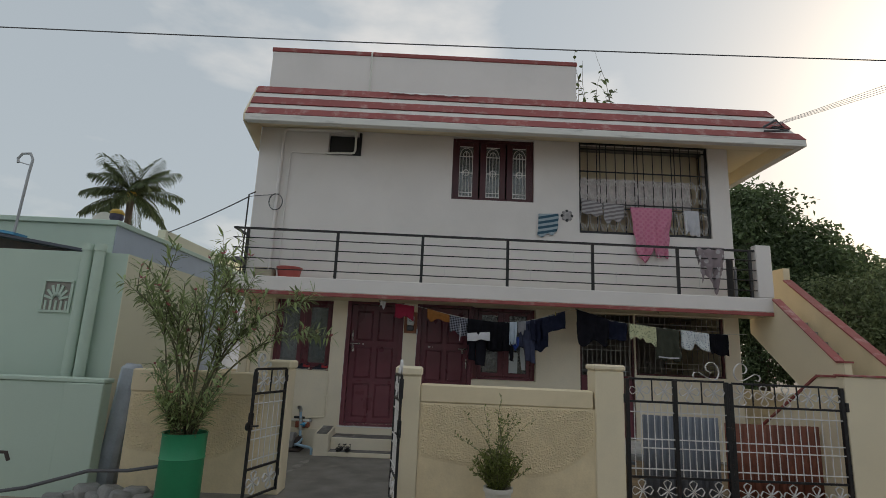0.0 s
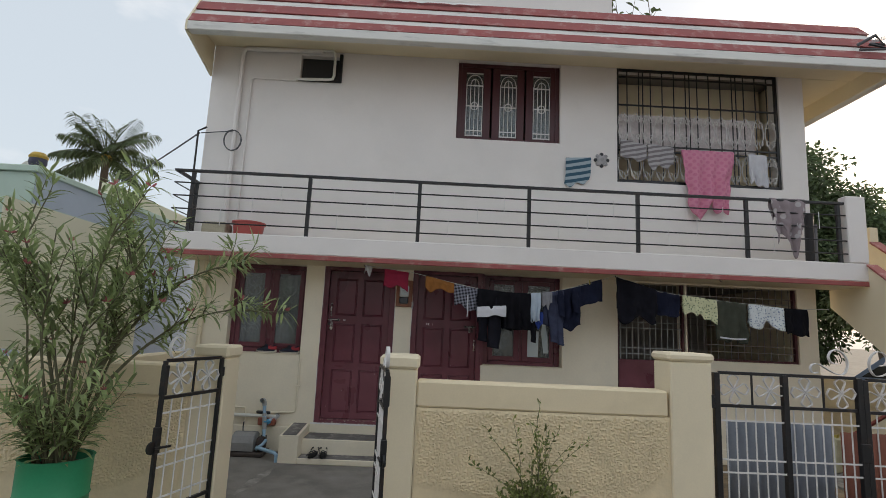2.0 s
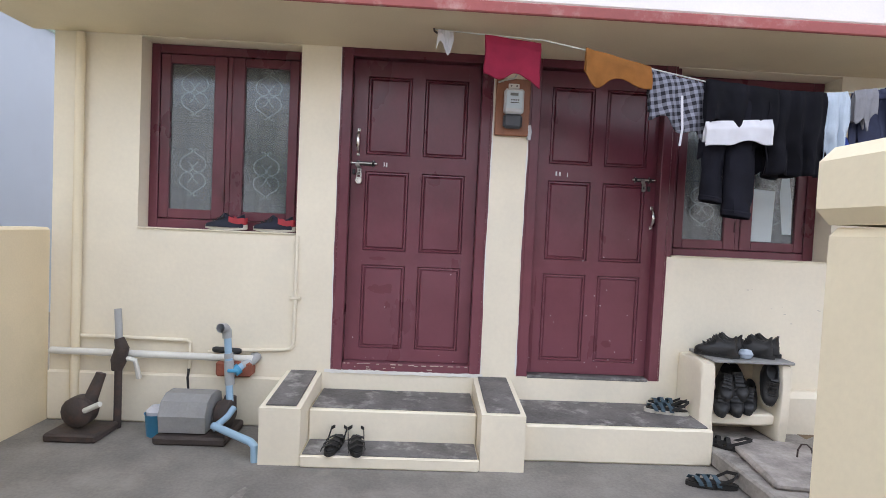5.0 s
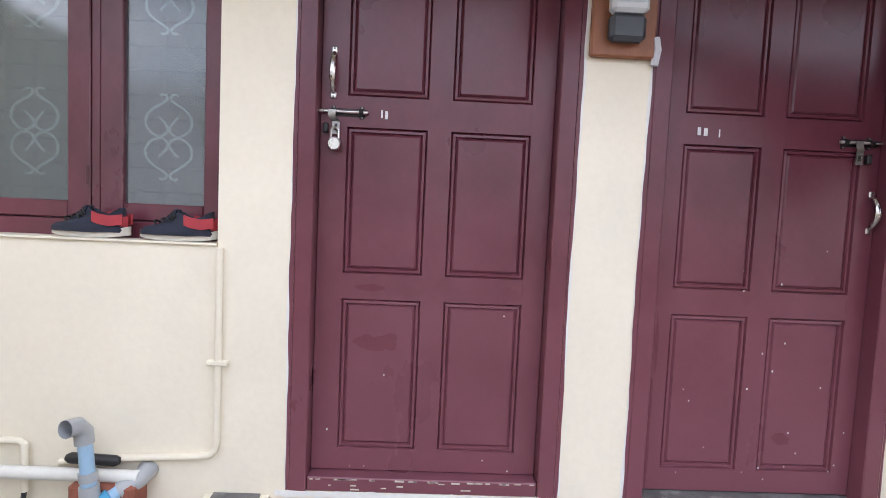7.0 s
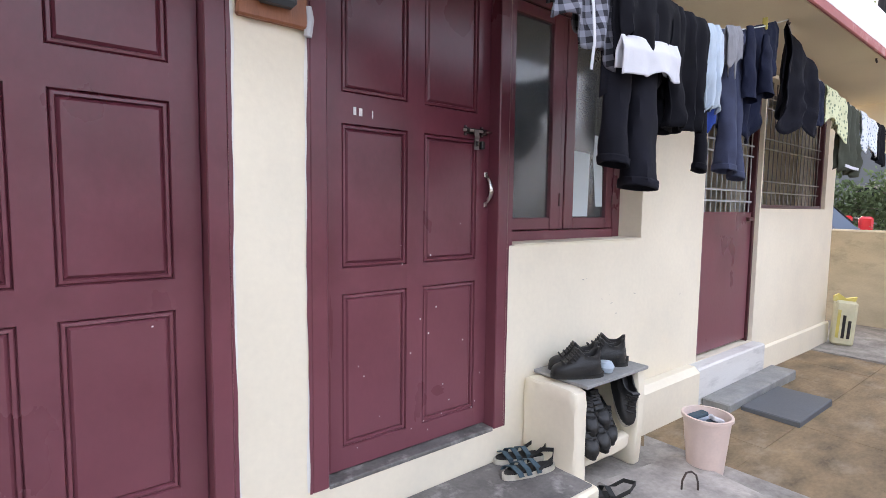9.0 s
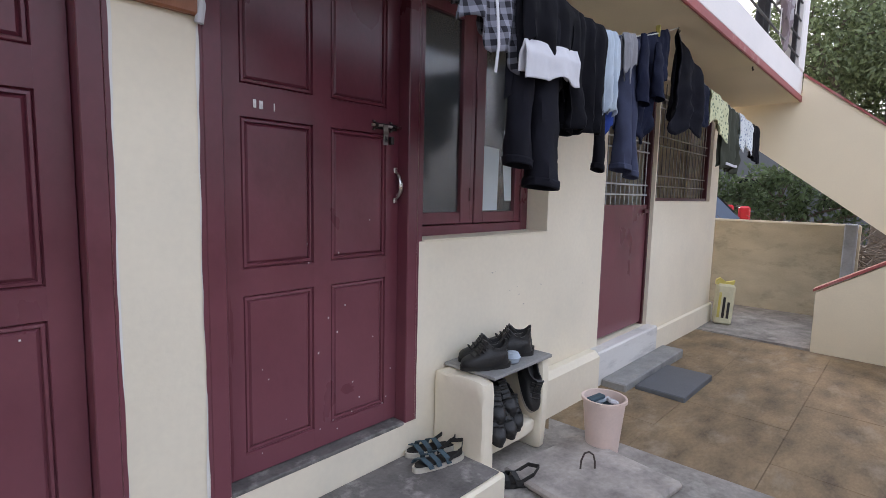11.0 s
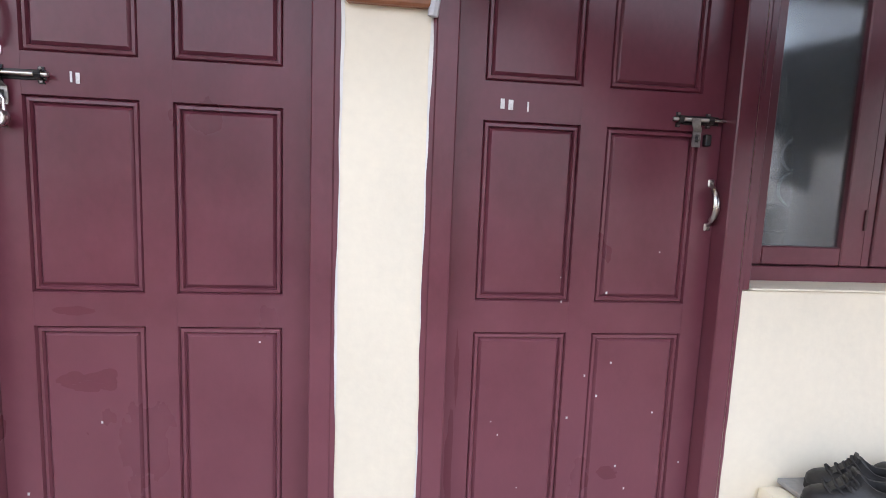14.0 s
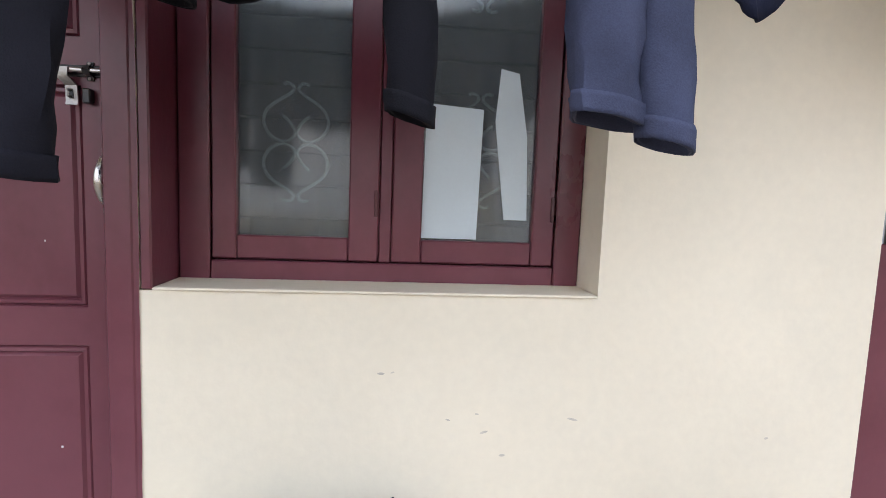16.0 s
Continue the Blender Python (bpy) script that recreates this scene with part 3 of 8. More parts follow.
# plinth along the foot of the front wall
structure("plinth", Geo().box(HX0, -0.31, -0.03, -0.002, 0, 0.32, 0.012).box(2.86, 3.84, -0.125, -0.002, 0, 0.37, 0.035).box(4.985, HX1, -0.035, -0.002, 0, 0.27, 0.012), M["cream_light"], "cream painted plinth at the wall's foot", "plinth")

# ---- balcony ----
BX0, BX1, BY = -1.93, 7.03, -0.66
structure("balcony_slab", Geo().box(BX0, BX1, BY + 0.01, -0.002, 2.445, 2.58, 0.006), M["cream"], "cream painted underside of the balcony slab", "balcony")
structure("balcony_edge", Geo().box(BX0 - 0.004, BX1 + 0.004, BY - 0.012, BY + 0.008, 2.44, 2.50, 0.006), M["red_trim"], "faded red painted drip edge of the balcony", "trim")
structure("balcony_kerb", Geo().box(BX0, BX1, BY, BY + 0.1, 2.503, 2.735, 0.01).box(BX0, BX0 + 0.1, BY + 0.1, 0.02, 2.583, 2.735, 0.01), M["white_wall"], "white plaster kerb along the balcony's edge", "kerb")
structure("balcony_post", Geo().box(6.78, 7.04, BY - 0.003, BY + 0.14, 2.738, 3.62, 0.012), M["white_wall"], "white plaster post at the balcony's end", "post")


def railing():
    t = thing("balcony_railing", "black steel balcony railing with thin horizontal bars", "railing", (0, BY + 0.05, 2.735))
    for x in (-1.66, -0.178, 1.23, 2.645, 4.06, 5.485, 6.70):
        part("post", Geo().box(x - 0.023, x + 0.023, -0.02, 0.02, -0.02, 0.77, 0.003), M["black_metal"], t)
    part("top_rail", Geo().box(-1.90, 6.78, -0.025, 0.025, 0.772, 0.805, 0.004), M["black_metal"], t)
    part("top_rail", Geo().box(-1.90, -1.85, 0.028, 0.62, 0.772, 0.805, 0.004), M["black_metal"], t)
    for k in range(4):
        z = (0.118, 0.288, 0.457, 0.625)[k]
        part("bar", Geo().tube([(-1.88, -0.026, z), (6.78, -0.026, z)], 0.0095, 6), M["black_metal"], t)
        part("bar", Geo().tube([(-1.88, -0.03, z), (-1.88, 0.62, z)], 0.0075, 6), M["black_metal"], t)
    zs, posts = (0.118, 0.288, 0.457, 0.625), (-1.66, -0.178, 1.23, 2.645, 4.06, 5.485, 6.70)
    for a, b in zip(posts, posts[1:]):
        for k, f in ((2, 0.77), (1, 0.53), (0, 0.27)):
            x = a + (b - a) * f
            part("spacer", Geo().tube([(x, -0.036, zs[k] - 0.03), (x, -0.036, zs[k + 1] + 0.03)], 0.0045, 6), M["white_metal"], t, "thin white spacer rod")
    part("post", Geo().box(-1.90, -1.86, 0.56, 0.60, -0.02, 0.77, 0.003), M["black_metal"], t)
    return t


railing()

# ---- sloping eave with painted bands ----
EX0, EX1 = -1.88, 7.70


def band(f0, f1, off):
    """One painted band of the eave between two shares of its slope, with its hipped east end."""
    def at(f, x_in=0.0):
        return (-0.80 + 0.42 * f, 5.47 + 0.72 * f)
    (ya, za), (yb, zb) = at(f0), at(f1)
    n = Vector((0, -0.72, 0.42)).normalized() * off
    g = Geo()
    xa, xb = EX1 - 0.36 * f0 + off, EX1 - 0.36 * f1 + off
    front = [(EX0, ya + n.y, za + n.z), (xa, ya + n.y, za + n.z), (xb, yb + n.y, zb + n.z), (EX0, yb + n.y, zb + n.z)]
    back = [(EX0, ya + 0.12, za), (xa - 0.12, ya + 0.12, za), (xb - 0.12, yb + 0.12, zb), (EX0, yb + 0.12, zb)]
    g.add(front + back, [(0, 1, 2, 3), (7, 6, 5, 4), (0, 4, 5, 1), (3, 2, 6, 7), (0, 3, 7, 4), (1, 5, 6, 2)])
    side = [(xa, ya + n.y, za + n.z), (xa, 8, za + n.z), (xb, 8, zb + n.z), (xb, yb + n.y, zb + n.z)]
    inner = [(x - 0.05, y, z - off) for x, y, z in side]
    g.add(side + inner, [(0, 1, 2, 3), (7, 6, 5, 4), (0, 4, 5, 1), (3, 2, 6, 7), (1, 5, 6, 2)])
    return g


eave = thing("eave", "sloping concrete eave with faded red and white bands", "eave", (0, 0, 0), "", "structure")
for i, (f0, f1) in enumerate(((0.0, 0.20), (0.20, 0.37), (0.37, 0.60), (0.60, 0.78), (0.78, 1.0))):
    part("band", band(f0, f1, 0.022 if i % 2 == 0 else 0.0), M["red_trim"] if i % 2 == 0 else M["white_trim"], eave)
part("lip", Geo().box(EX0, EX1 + 0.01, -0.83, -0.70, 5.35, 5.469, 0.008).box(EX1 - 0.12, EX1 + 0.01, -0.698, 8, 5.35, 5.469, 0.008), M["white_trim"], eave)
part("soffit", Geo().box(EX0, EX1 - 0.13, -0.69, 0.02, 5.60, 5.66).box(6.83, EX1 - 0.13, 0.03, 8, 5.60, 5.66), M["cream"], eave)
part("soffit_lining", Geo().box(EX1 - 0.150, EX1 - 0.123, -0.69, 8, 5.36, 5.598).box(EX0, EX1 - 0.152, -0.697, -0.672, 5.36, 5.598), M["cream"], eave)
part("end_fin", Geo().prism([(-0.82, 5.345), (0.028, 5.13), (0.028, 5.60), (-0.40, 6.18), (-0.82, 5.48)], "x", EX0 - 0.03, EX0 - 0.002), M["cream"], eave, "cream painted end fin")
peel = Geo()
ptop, pfoot = [], []
for k in range(41):
    u = k / 40
    ptop.append((0.49 + 1.45 * u, -0.402, 6.190 + 0.010 * noise.noise((u * 9, 1, 0))))
    pfoot.append((0.49 + 1.45 * u, -0.435 - 0.02 * abs(noise.noise((u * 7, 4, 0))), 6.150 - 0.045 * abs(noise.noise((u * 6, 2, 0))) * math.sin(math.pi * u) ** 0.5))
peel.add([(x, y - 0.028, z + 0.010) for x, y, z in ptop + pfoot], [(k, k + 1, 42 + k, 41 + k) for k in range(40)])
part("peeled_patch", peel, M["white_trim"], eave, "white plaster bared where the red paint has peeled")
structure("roof", Geo().box(UX0, EX1 - 0.4, -0.2, 8.1, 5.82, 5.95), M["apron"], "grey cement roof terrace", "roof")
for nm, bx in (("roof_parapet_front", (-1.98, 4.10, 0.42, 0.62)), ("roof_parapet_west", (-1.98, -1.78, 0.625, 8)), ("roof_parapet_east", (3.9, 4.10, 0.625, 6))):
    structure(nm, Geo().box(*bx, 5.96, 7.40), M["white_wall"], "off-white plaster roof parapet", "parapet")
structure("parapet_cap", Geo().box(-2.0, 4.12, 0.40, 0.64, 7.403, 7.49, 0.01).box(-2.0, -1.76, 0.645, 8, 7.403, 7.49, 0.01).box(3.88, 4.12, 0.645, 6, 7.403, 7.49, 0.01), M["red_trim"], "faded red cap of the roof parapet", "trim")

# ---- steps at the doors ----
structure("steps_door_1", Geo().box(-0.072, 0.905, -0.37, -0.001, 0, 0.248, 0.008).box(-0.072, 0.905, -0.58, -0.373, 0, 0.068, 0.008), M["cream_light"], "cream painted cement steps below the door", "steps")
structure("tread_1", Geo().box(-0.06, 0.895, -0.345, -0.004, 0.249, 0.256, 0.002).box(-0.06, 0.895, -0.57, -0.376, 0.069, 0.076, 0.002), M["tread"], "dark grey cement step treads", "steps")
for n_, (a, b) in enumerate(((-0.30, -0.076), (0.909, 1.155))):
    poly = [(-0.002, 0), (-0.56, 0), (-0.56, 0.315), (-0.002, 0.362)]
    structure("step_cheek_%d" % (n_ + 1), Geo().prism(poly, "x", a, b), M["cream_light"], "cream painted side block of the steps", "step block")
    poly = [(-0.01, 0.364), (-0.535, 0.320), (-0.535, 0.327), (-0.01, 0.371)]
    structure("cheek_top_%d" % (n_ + 1), Geo().prism(poly, "x", a + 0.03, b - 0.03), M["tread"], "dark grey cement top of the step block", "step block")
structure("steps_door_2", Geo().box(1.159, 2.298, -0.42, -0.001, 0, 0.218, 0.012), M["cream_light"], "cream painted cement step below the second door", "steps")
structure("tread_2", Geo().box(1.16, 2.27, -0.40, -0.004, 0.219, 0.228, 0.003), M["tread"], "dark grey cement step with worn pale spots", "steps")

# ---- compound wall and pillars ----
structure("compound_wall_west", Geo().box(-1.95, -0.40, -2.83, -2.66, 0, 1.24, 0.008).box(-1.95, -0.40, -2.86, -2.63, 1.05, 1.30, 0.015), M["ochre"], "yellow painted compound wall with a coping", "wall")
structure("compound_wall_side", Geo().box(-1.95, -1.80, -2.62, 0.0, -0.1, 1.22, 0.015), M["ochre"], "yellow painted side wall of the yard", "wall")
structure("compound_wall", Geo().box(1.36, 3.48, -2.985, -2.82, 0, 1.07, 0.0).box(1.36, 3.31, -3.0, -2.80, 1.073, 1.27, 0.014), M["ochre"], "yellow painted compound wall with a plain coping band", "wall")
structure("gate_pillar_1", Geo().box(-0.42, -0.17, -2.83, -2.53, 0, 1.36, 0.012).box(-0.435, -0.155, -2.845, -2.515, 1.363, 1.46, 0.02), M["cream"], "cream painted gate pillar with a cap", "pillar")
structure("gate_pillar_2", Geo().box(1.08, 1.356, -3.005, -2.68, 0, 1.35, 0.012).box(1.065, 1.372, -3.02, -2.665, 1.353, 1.455, 0.02), M["cream"], "cream painted gate pillar with a cap", "pillar")
structure("gate_pillar_3", Geo().box(3.33, 3.66, -3.005, -2.70, 0, 1.50, 0.012).box(3.31, 3.68, -3.02, -2.685, 1.503, 1.57, 0.02), M["cream"], "cream painted pillar beside the wide gate", "pillar")


def roughcast(x0, x1, z0, z1, y):
    """The rough plaster panel: trowelled lumps that fade out towards the smooth foot."""
    nx, nz = int((x1 - x0) / 0.007), int((z1 - z0) / 0.007)
    v = []
    for k in range(nz + 1):
        for i in range(nx + 1):
            x, z = x0 + (x1 - x0) * i / nx, z0 + (z1 - z0) * k / nz
            edge = min(1.0, (x - x0) / 0.02, (x1 - x) / 0.02, (z1 - z) / 0.02)
            low = 0.42 + 0.10 * math.sin(1.7 * x) + 0.32 * max(0.0, (x - x1 + 0.75) / 0.75) ** 2
            fade = max(0.0, min(1.0, (z - low) / 0.05)) * max(0.0, edge)
            h = 0.5 + 0.9 * noise.noise((x * 60, 0.0, z * 70)) + 0.7 * noise.noise((x * 115, 5.0, z * 120))
            v.append((x, y - 0.0125 * fade * max(0.0, h) - 0.004 * fade, z))
    f = [(k * (nx + 1) + i, k * (nx + 1) + i + 1, (k + 1) * (nx + 1) + i + 1, (k + 1) * (nx + 1) + i) for k in range(nz) for i in range(nx)]
    return Geo().add(v, f)


structure("roughcast_panel", roughcast(1.37, 3.32, 0.0, 1.07, -2.989), M["roughcast"], "rough trowelled yellow plaster panel", "wall panel", True)
structure("roughcast_panel_west", roughcast(-1.93, -0.44, 0.0, 1.04, -2.835), M["roughcast"], "rough trowelled yellow plaster panel", "wall panel", True)

# ---- staircase: lower flight up to a landing by the street, upper flight back to the balcony ----
structure("stair_wall_lower", Geo().prism([(-1.03, 0), (-2.877, 0), (-2.877, 1.53), (-2.5, 1.53), (-1.03, 0.60)], "x", 6.27, 6.39), M["cream"], "cream painted wall of the lower flight", "stair wall")
structure("stair_coping_lower", Geo().prism([(-1.01, 0.605), (-2.5, 1.534), (-2.86, 1.534), (-2.86, 1.560), (-2.495, 1.560), (-1.01, 0.630)], "x", 6.25, 6.41), M["red_trim"], "faded red coping of the stair wall", "trim")
structure("landing_wall", Geo().box(6.20, 9.6, -3.0, -2.88, 0, 1.55, 0.008), M["cream"], "cream painted wall by the street", "wall")
structure("landing_coping", Geo().box(6.18, 9.62, -3.02, -2.865, 1.553, 1.577, 0.006), M["red_trim"], "faded red coping of the street wall", "trim")
structure("stair_parapet_inner", Geo().prism([(-0.67, 2.70), (-1.90, 1.72), (-2.02, 1.72), (-2.02, 0.70), (-0.20, 2.05), (0.0, 2.20), (0.0, 2.44), (-0.67, 2.44)], "x", 7.0, 7.1), M["cream"], "cream painted parapet of the upper flight", "stair wall")
structure("stair_coping_inner", Geo().prism([(-0.672, 2.70), (-1.90, 1.723), (-2.04, 1.723), (-2.04, 1.748), (-1.89, 1.748), (-0.672, 2.727)], "x", 6.98, 7.12), M["red_trim"], "faded red coping of the stair parapet", "trim")
structure("stair_parapet_outer", Geo().prism([(0.45, 3.40), (0.12, 3.40), (0.12, 3.16), (-2.6, 1.12), (-2.6, 0.30), (0.45, 2.55)], "x", 7.75, 7.87), M["ochre"], "yellow painted outer parapet of the stair", "stair wall")
structure("stair_coping_outer", Geo().prism([(0.115, 3.16), (-2.6, 1.123), (-2.6, 1.148), (0.115, 3.188)], "x", 7.73, 7.89), M["red_trim"], "faded red coping of the outer parapet", "trim")
for k in range(7):
    z = 1.40 + 0.165 * k
    structure("stair_step_%d" % (k + 1), Geo().box(7.105, 7.745, -1.60 + 0.2 * k, -1.38 + 0.2 * k, z - 0.2, z, 0.006), M["apron"], "grey cement step of the upper flight", "step")
for k in range(6):
    z = 0.2 + 0.19 * k
    structure("stair_step_low_%d" % (k + 1), Geo().box(6.395, 7.0, -1.33 - 0.24 * k, -1.09 - 0.24 * k, 0.0, z, 0.006), M["apron"], "grey cement step of the lower flight", "step")
structure("landing", Geo().box(6.395, 7.745, -2.875, -2.54, 1.2, 1.34).box(7.105, 7.745, -2.537, -1.603, 1.2, 1.34), M["apron"], "grey cement stair landing", "landing")
structure("wall_boundary_east", Geo().box(8.02, 8.16, -1.2, 9, 0, 1.17, 0.02), M["back_wall"], "stained buff plaster boundary wall", "wall")

# ---- neighbours' houses, to the west ----
structure("neighbour_wall", Geo().box(-9, -2.20, -2.93, -2.78, -0.1, 1.12, 0.01).box(-9, -2.19, -2.95, -2.76, 1.123, 1.17, 0.008), M["mint"], "mint green painted low front wall", "wall")
structure("neighbour_pilaster", Geo().box(-2.62, -2.192, -2.965, -2.932, -0.1, 1.118, 0.008), M["mint"], "mint green pilaster at the wall's end", "pilaster")
nb = thing("neighbour_house", "mint green single-storey house with a sheet roof", "house", (-3.85, -1, 0))
part("wall", Geo().box(-5, 1.36, -1.40, 1.0, -0.1, 3.70 - 1.0), M["mint"], nb)
part("side_wall", Geo().box(1.362, 1.375, -1.40, 0.99, -0.1, 2.69), M["pale_yellow"], nb, "pale yellow side wall")
part("roof_sheet", Geo().prism([(-5.2, 3.62), (0.72, 2.79), (0.72, 2.83), (-5.2, 3.66)], "y", -0.35, 0.95), M["tin_roof"], nb, "dark sloping roof sheet")
# dark sheet added in place of the shaded gap below the roof sheet
part("gap_shade", Geo().prism([(-5.0, 2.705), (0.62, 2.705), (0.62, 2.79), (-5.0, 3.58)], "y", -0.10, -0.06), M["iron"], nb, "dark sheet standing for the shaded gap under the roof sheet")
part("tarpaulin", Geo().prism([(-3.6, 3.445), (-1.0, 3.08), (-1.0, 3.12), (-3.6, 3.485)], "y", -0.37, -0.10), M["plastic_blue"], nb, "blue plastic tarpaulin edge")
bk = thing("neighbour_back_house", "blue-grey and mint flat-roofed house", "house", (-8, 5, 0))
part("wall", Geo().box(-5, 3.35, -4.32, 7, -0.1, 3.74), M["mint"], bk)
part("side_wall", Geo().box(3.352, 3.37, -4.31, 7, -0.1, 3.74), M["blue_grey"], bk, "blue-grey side wall")
part("roof_edge", Geo().box(-5.05, 3.42, -4.38, 7.05, 3.743, 3.84, 0.01), M["mint"], bk)


# ---- across the street, behind the walk: unseen wall added to block low sky ----
structure("sky_block_wall", Geo().box(-22, 24, -14.3, -14.0, -0.1, 5.0), M["unseen_wall"], "plain pale grey unseen wall added to block low sky", "wall")


# ---- doors ----
def ragged(x0, x1, z0, z1, y, seed, side=0.008):
    """The brushed paint edge that overlaps the wall beside an upright frame: a thin strip with an uneven outer edge."""
    n = 60
    v = []
    for i in range(n + 1):
        z = z0 + (z1 - z0) * i / n
        w = 0.006 + side * (0.5 + noise.noise((seed, z * 2.2, 0)) + 0.5 * noise.noise((seed, z * 9, 3)))
        v += [(x0, y, z), (x1 + math.copysign(max(0.001, w), x1 - x0), y, z)]
    return Geo().add(v, [(2 * i, 2 * i + 1, 2 * i + 3, 2 * i + 2) for i in range(n)])


def panel_geo(x0, x1, z0, z1, y):
    """A raised door panel with a sunk moulding round it."""
    g = Geo()
    steps = ((0.0, 0.0), (0.0035, 0.010), (0.008, 0.003), (0.016, 0.002), (0.0195, 0.0115), (0.028, 0.0035))
    v = []
    for inset, back in steps:
        v += [(x0 + inset, y + back, z0 + inset), (x1 - inset, y + back, z0 + inset), (x1 - inset, y + back, z1 - inset), (x0 + inset, y + back, z1 - inset)]
    f = [(4 * s + k, 4 * s + (k + 1) % 4, 4 * s + 4 + (k + 1) % 4, 4 * s + 4 + k) for s in range(len(steps) - 1) for k in range(4)]
    f.append(tuple(4 * (len(steps) - 1) + k for k in range(4)))
    return g.add(v, f)


def pull_handle(parent, x, y, z0, z1):
    """A bowed flat pull with a swelling grip and a foot at each end."""
    n = 14
    pts = [(x, y - 0.004 - 0.036 * math.sin(math.pi * i / n) ** 0.6, z0 + (z1 - z0) * i / n) for i in range(n + 1)]
    wide = [0.006 + 0.005 * math.sin(math.pi * i / n) for i in range(n + 1)]
    h = part("handle", Geo().tube(pts, wide, 10, True, 0.6), M["steel"], parent, "bright steel pull handle", True)
    for z, d in ((z0, -1), (z1, 1)):
        part("handle_foot", Geo().box(x - 0.010, x + 0.010, y - 0.006, y + 0.002, z - 0.012 + 0.006 * d, z + 0.012 + 0.006 * d, 0.003), M["steel"], h)
        part("screw", Geo().lathe([(0.004, 0), (0.004, 0.003), (0, 0.0035)], 0, 0, 8, pose(x, y - 0.006, z + 0.012 * d, 90)), M["dark_steel"], h)
        part("handle_collar", Geo().tube([(x, y - 0.020, z - 0.014 * d), (x, y - 0.027, z - 0.024 * d)], 0.009, 10), M["steel"], h, "", True)


def slide_bolt(parent, x0, x1, y, z, lock_x):
    """A round tower bolt in two strap keepers, with a bent hasp over a staple."""
    lo, hi = min(x0, x1), max(x0, x1)
    b = part("bolt", Geo().tube([(x0, y - 0.016, z), (x1, y - 0.016, z)], 0.0060, 10), M["steel"], parent, "steel sliding bolt", True)
    part("bolt_plate", Geo().box(lo + 0.035, hi - 0.012, y - 0.004, y + 0.001, z - 0.013, z + 0.013, 0.0015), M["black_metal"], b)
    for f in (0.28, 0.86):
        x = x0 + (x1 - x0) * f
        part("bolt_keeper", Geo().strip([(x, y - 0.001, z - 0.021), (x, y - 0.005, z - 0.010), (x, y - 0.019, z - 0.009), (x, y - 0.024, z), (x, y - 0.019, z + 0.009), (x, y - 0.005, z + 0.010), (x, y - 0.001, z + 0.021)], 0.015, 0.003, (1, 0, 0)), M["black_metal"], b)
        for dz in (-0.017, 0.017):
            part("screw", Geo().lathe([(0.004, 0), (0.004, 0.003), (0, 0.004)], 0, 0, 8, pose(x, y - 0.004, z + dz, 90)), M["dark_steel"], b)
    u = lock_x
    part("hasp", Geo().strip([(u - 0.012, y - 0.024, z + 0.004), (u - 0.013, y - 0.026, z - 0.016), (u - 0.004, y - 0.020, z - 0.026), (u, y - 0.012, z - 0.034), (u, y - 0.010, z - 0.068), (u, y - 0.012, z - 0.078)], 0.026, 0.0035, (1, 0, 0)), M["worn_steel"], b, "worn bent steel hasp", True)
    part("hasp_slot", Geo().box(u - 0.0045, u + 0.0045, y - 0.0135, y - 0.0122, z - 0.064, z - 0.042), M["ink"], b)
    part("staple", Geo().tube([(u, y - 0.004, z - 0.045), (u, y - 0.026, z - 0.046), (u, y - 0.026, z - 0.060), (u, y - 0.004, z - 0.061)], 0.003, 6), M["dark_steel"], b, "", True)
    side = 1 if x0 > x1 else -1
    part("bolt_socket", Geo().box(u + side * 0.035 - 0.009, u + side * 0.035 + 0.009, y - 0.020, y + 0.001, z - 0.074, z - 0.040, 0.003), M["black_metal"], b)
    return b


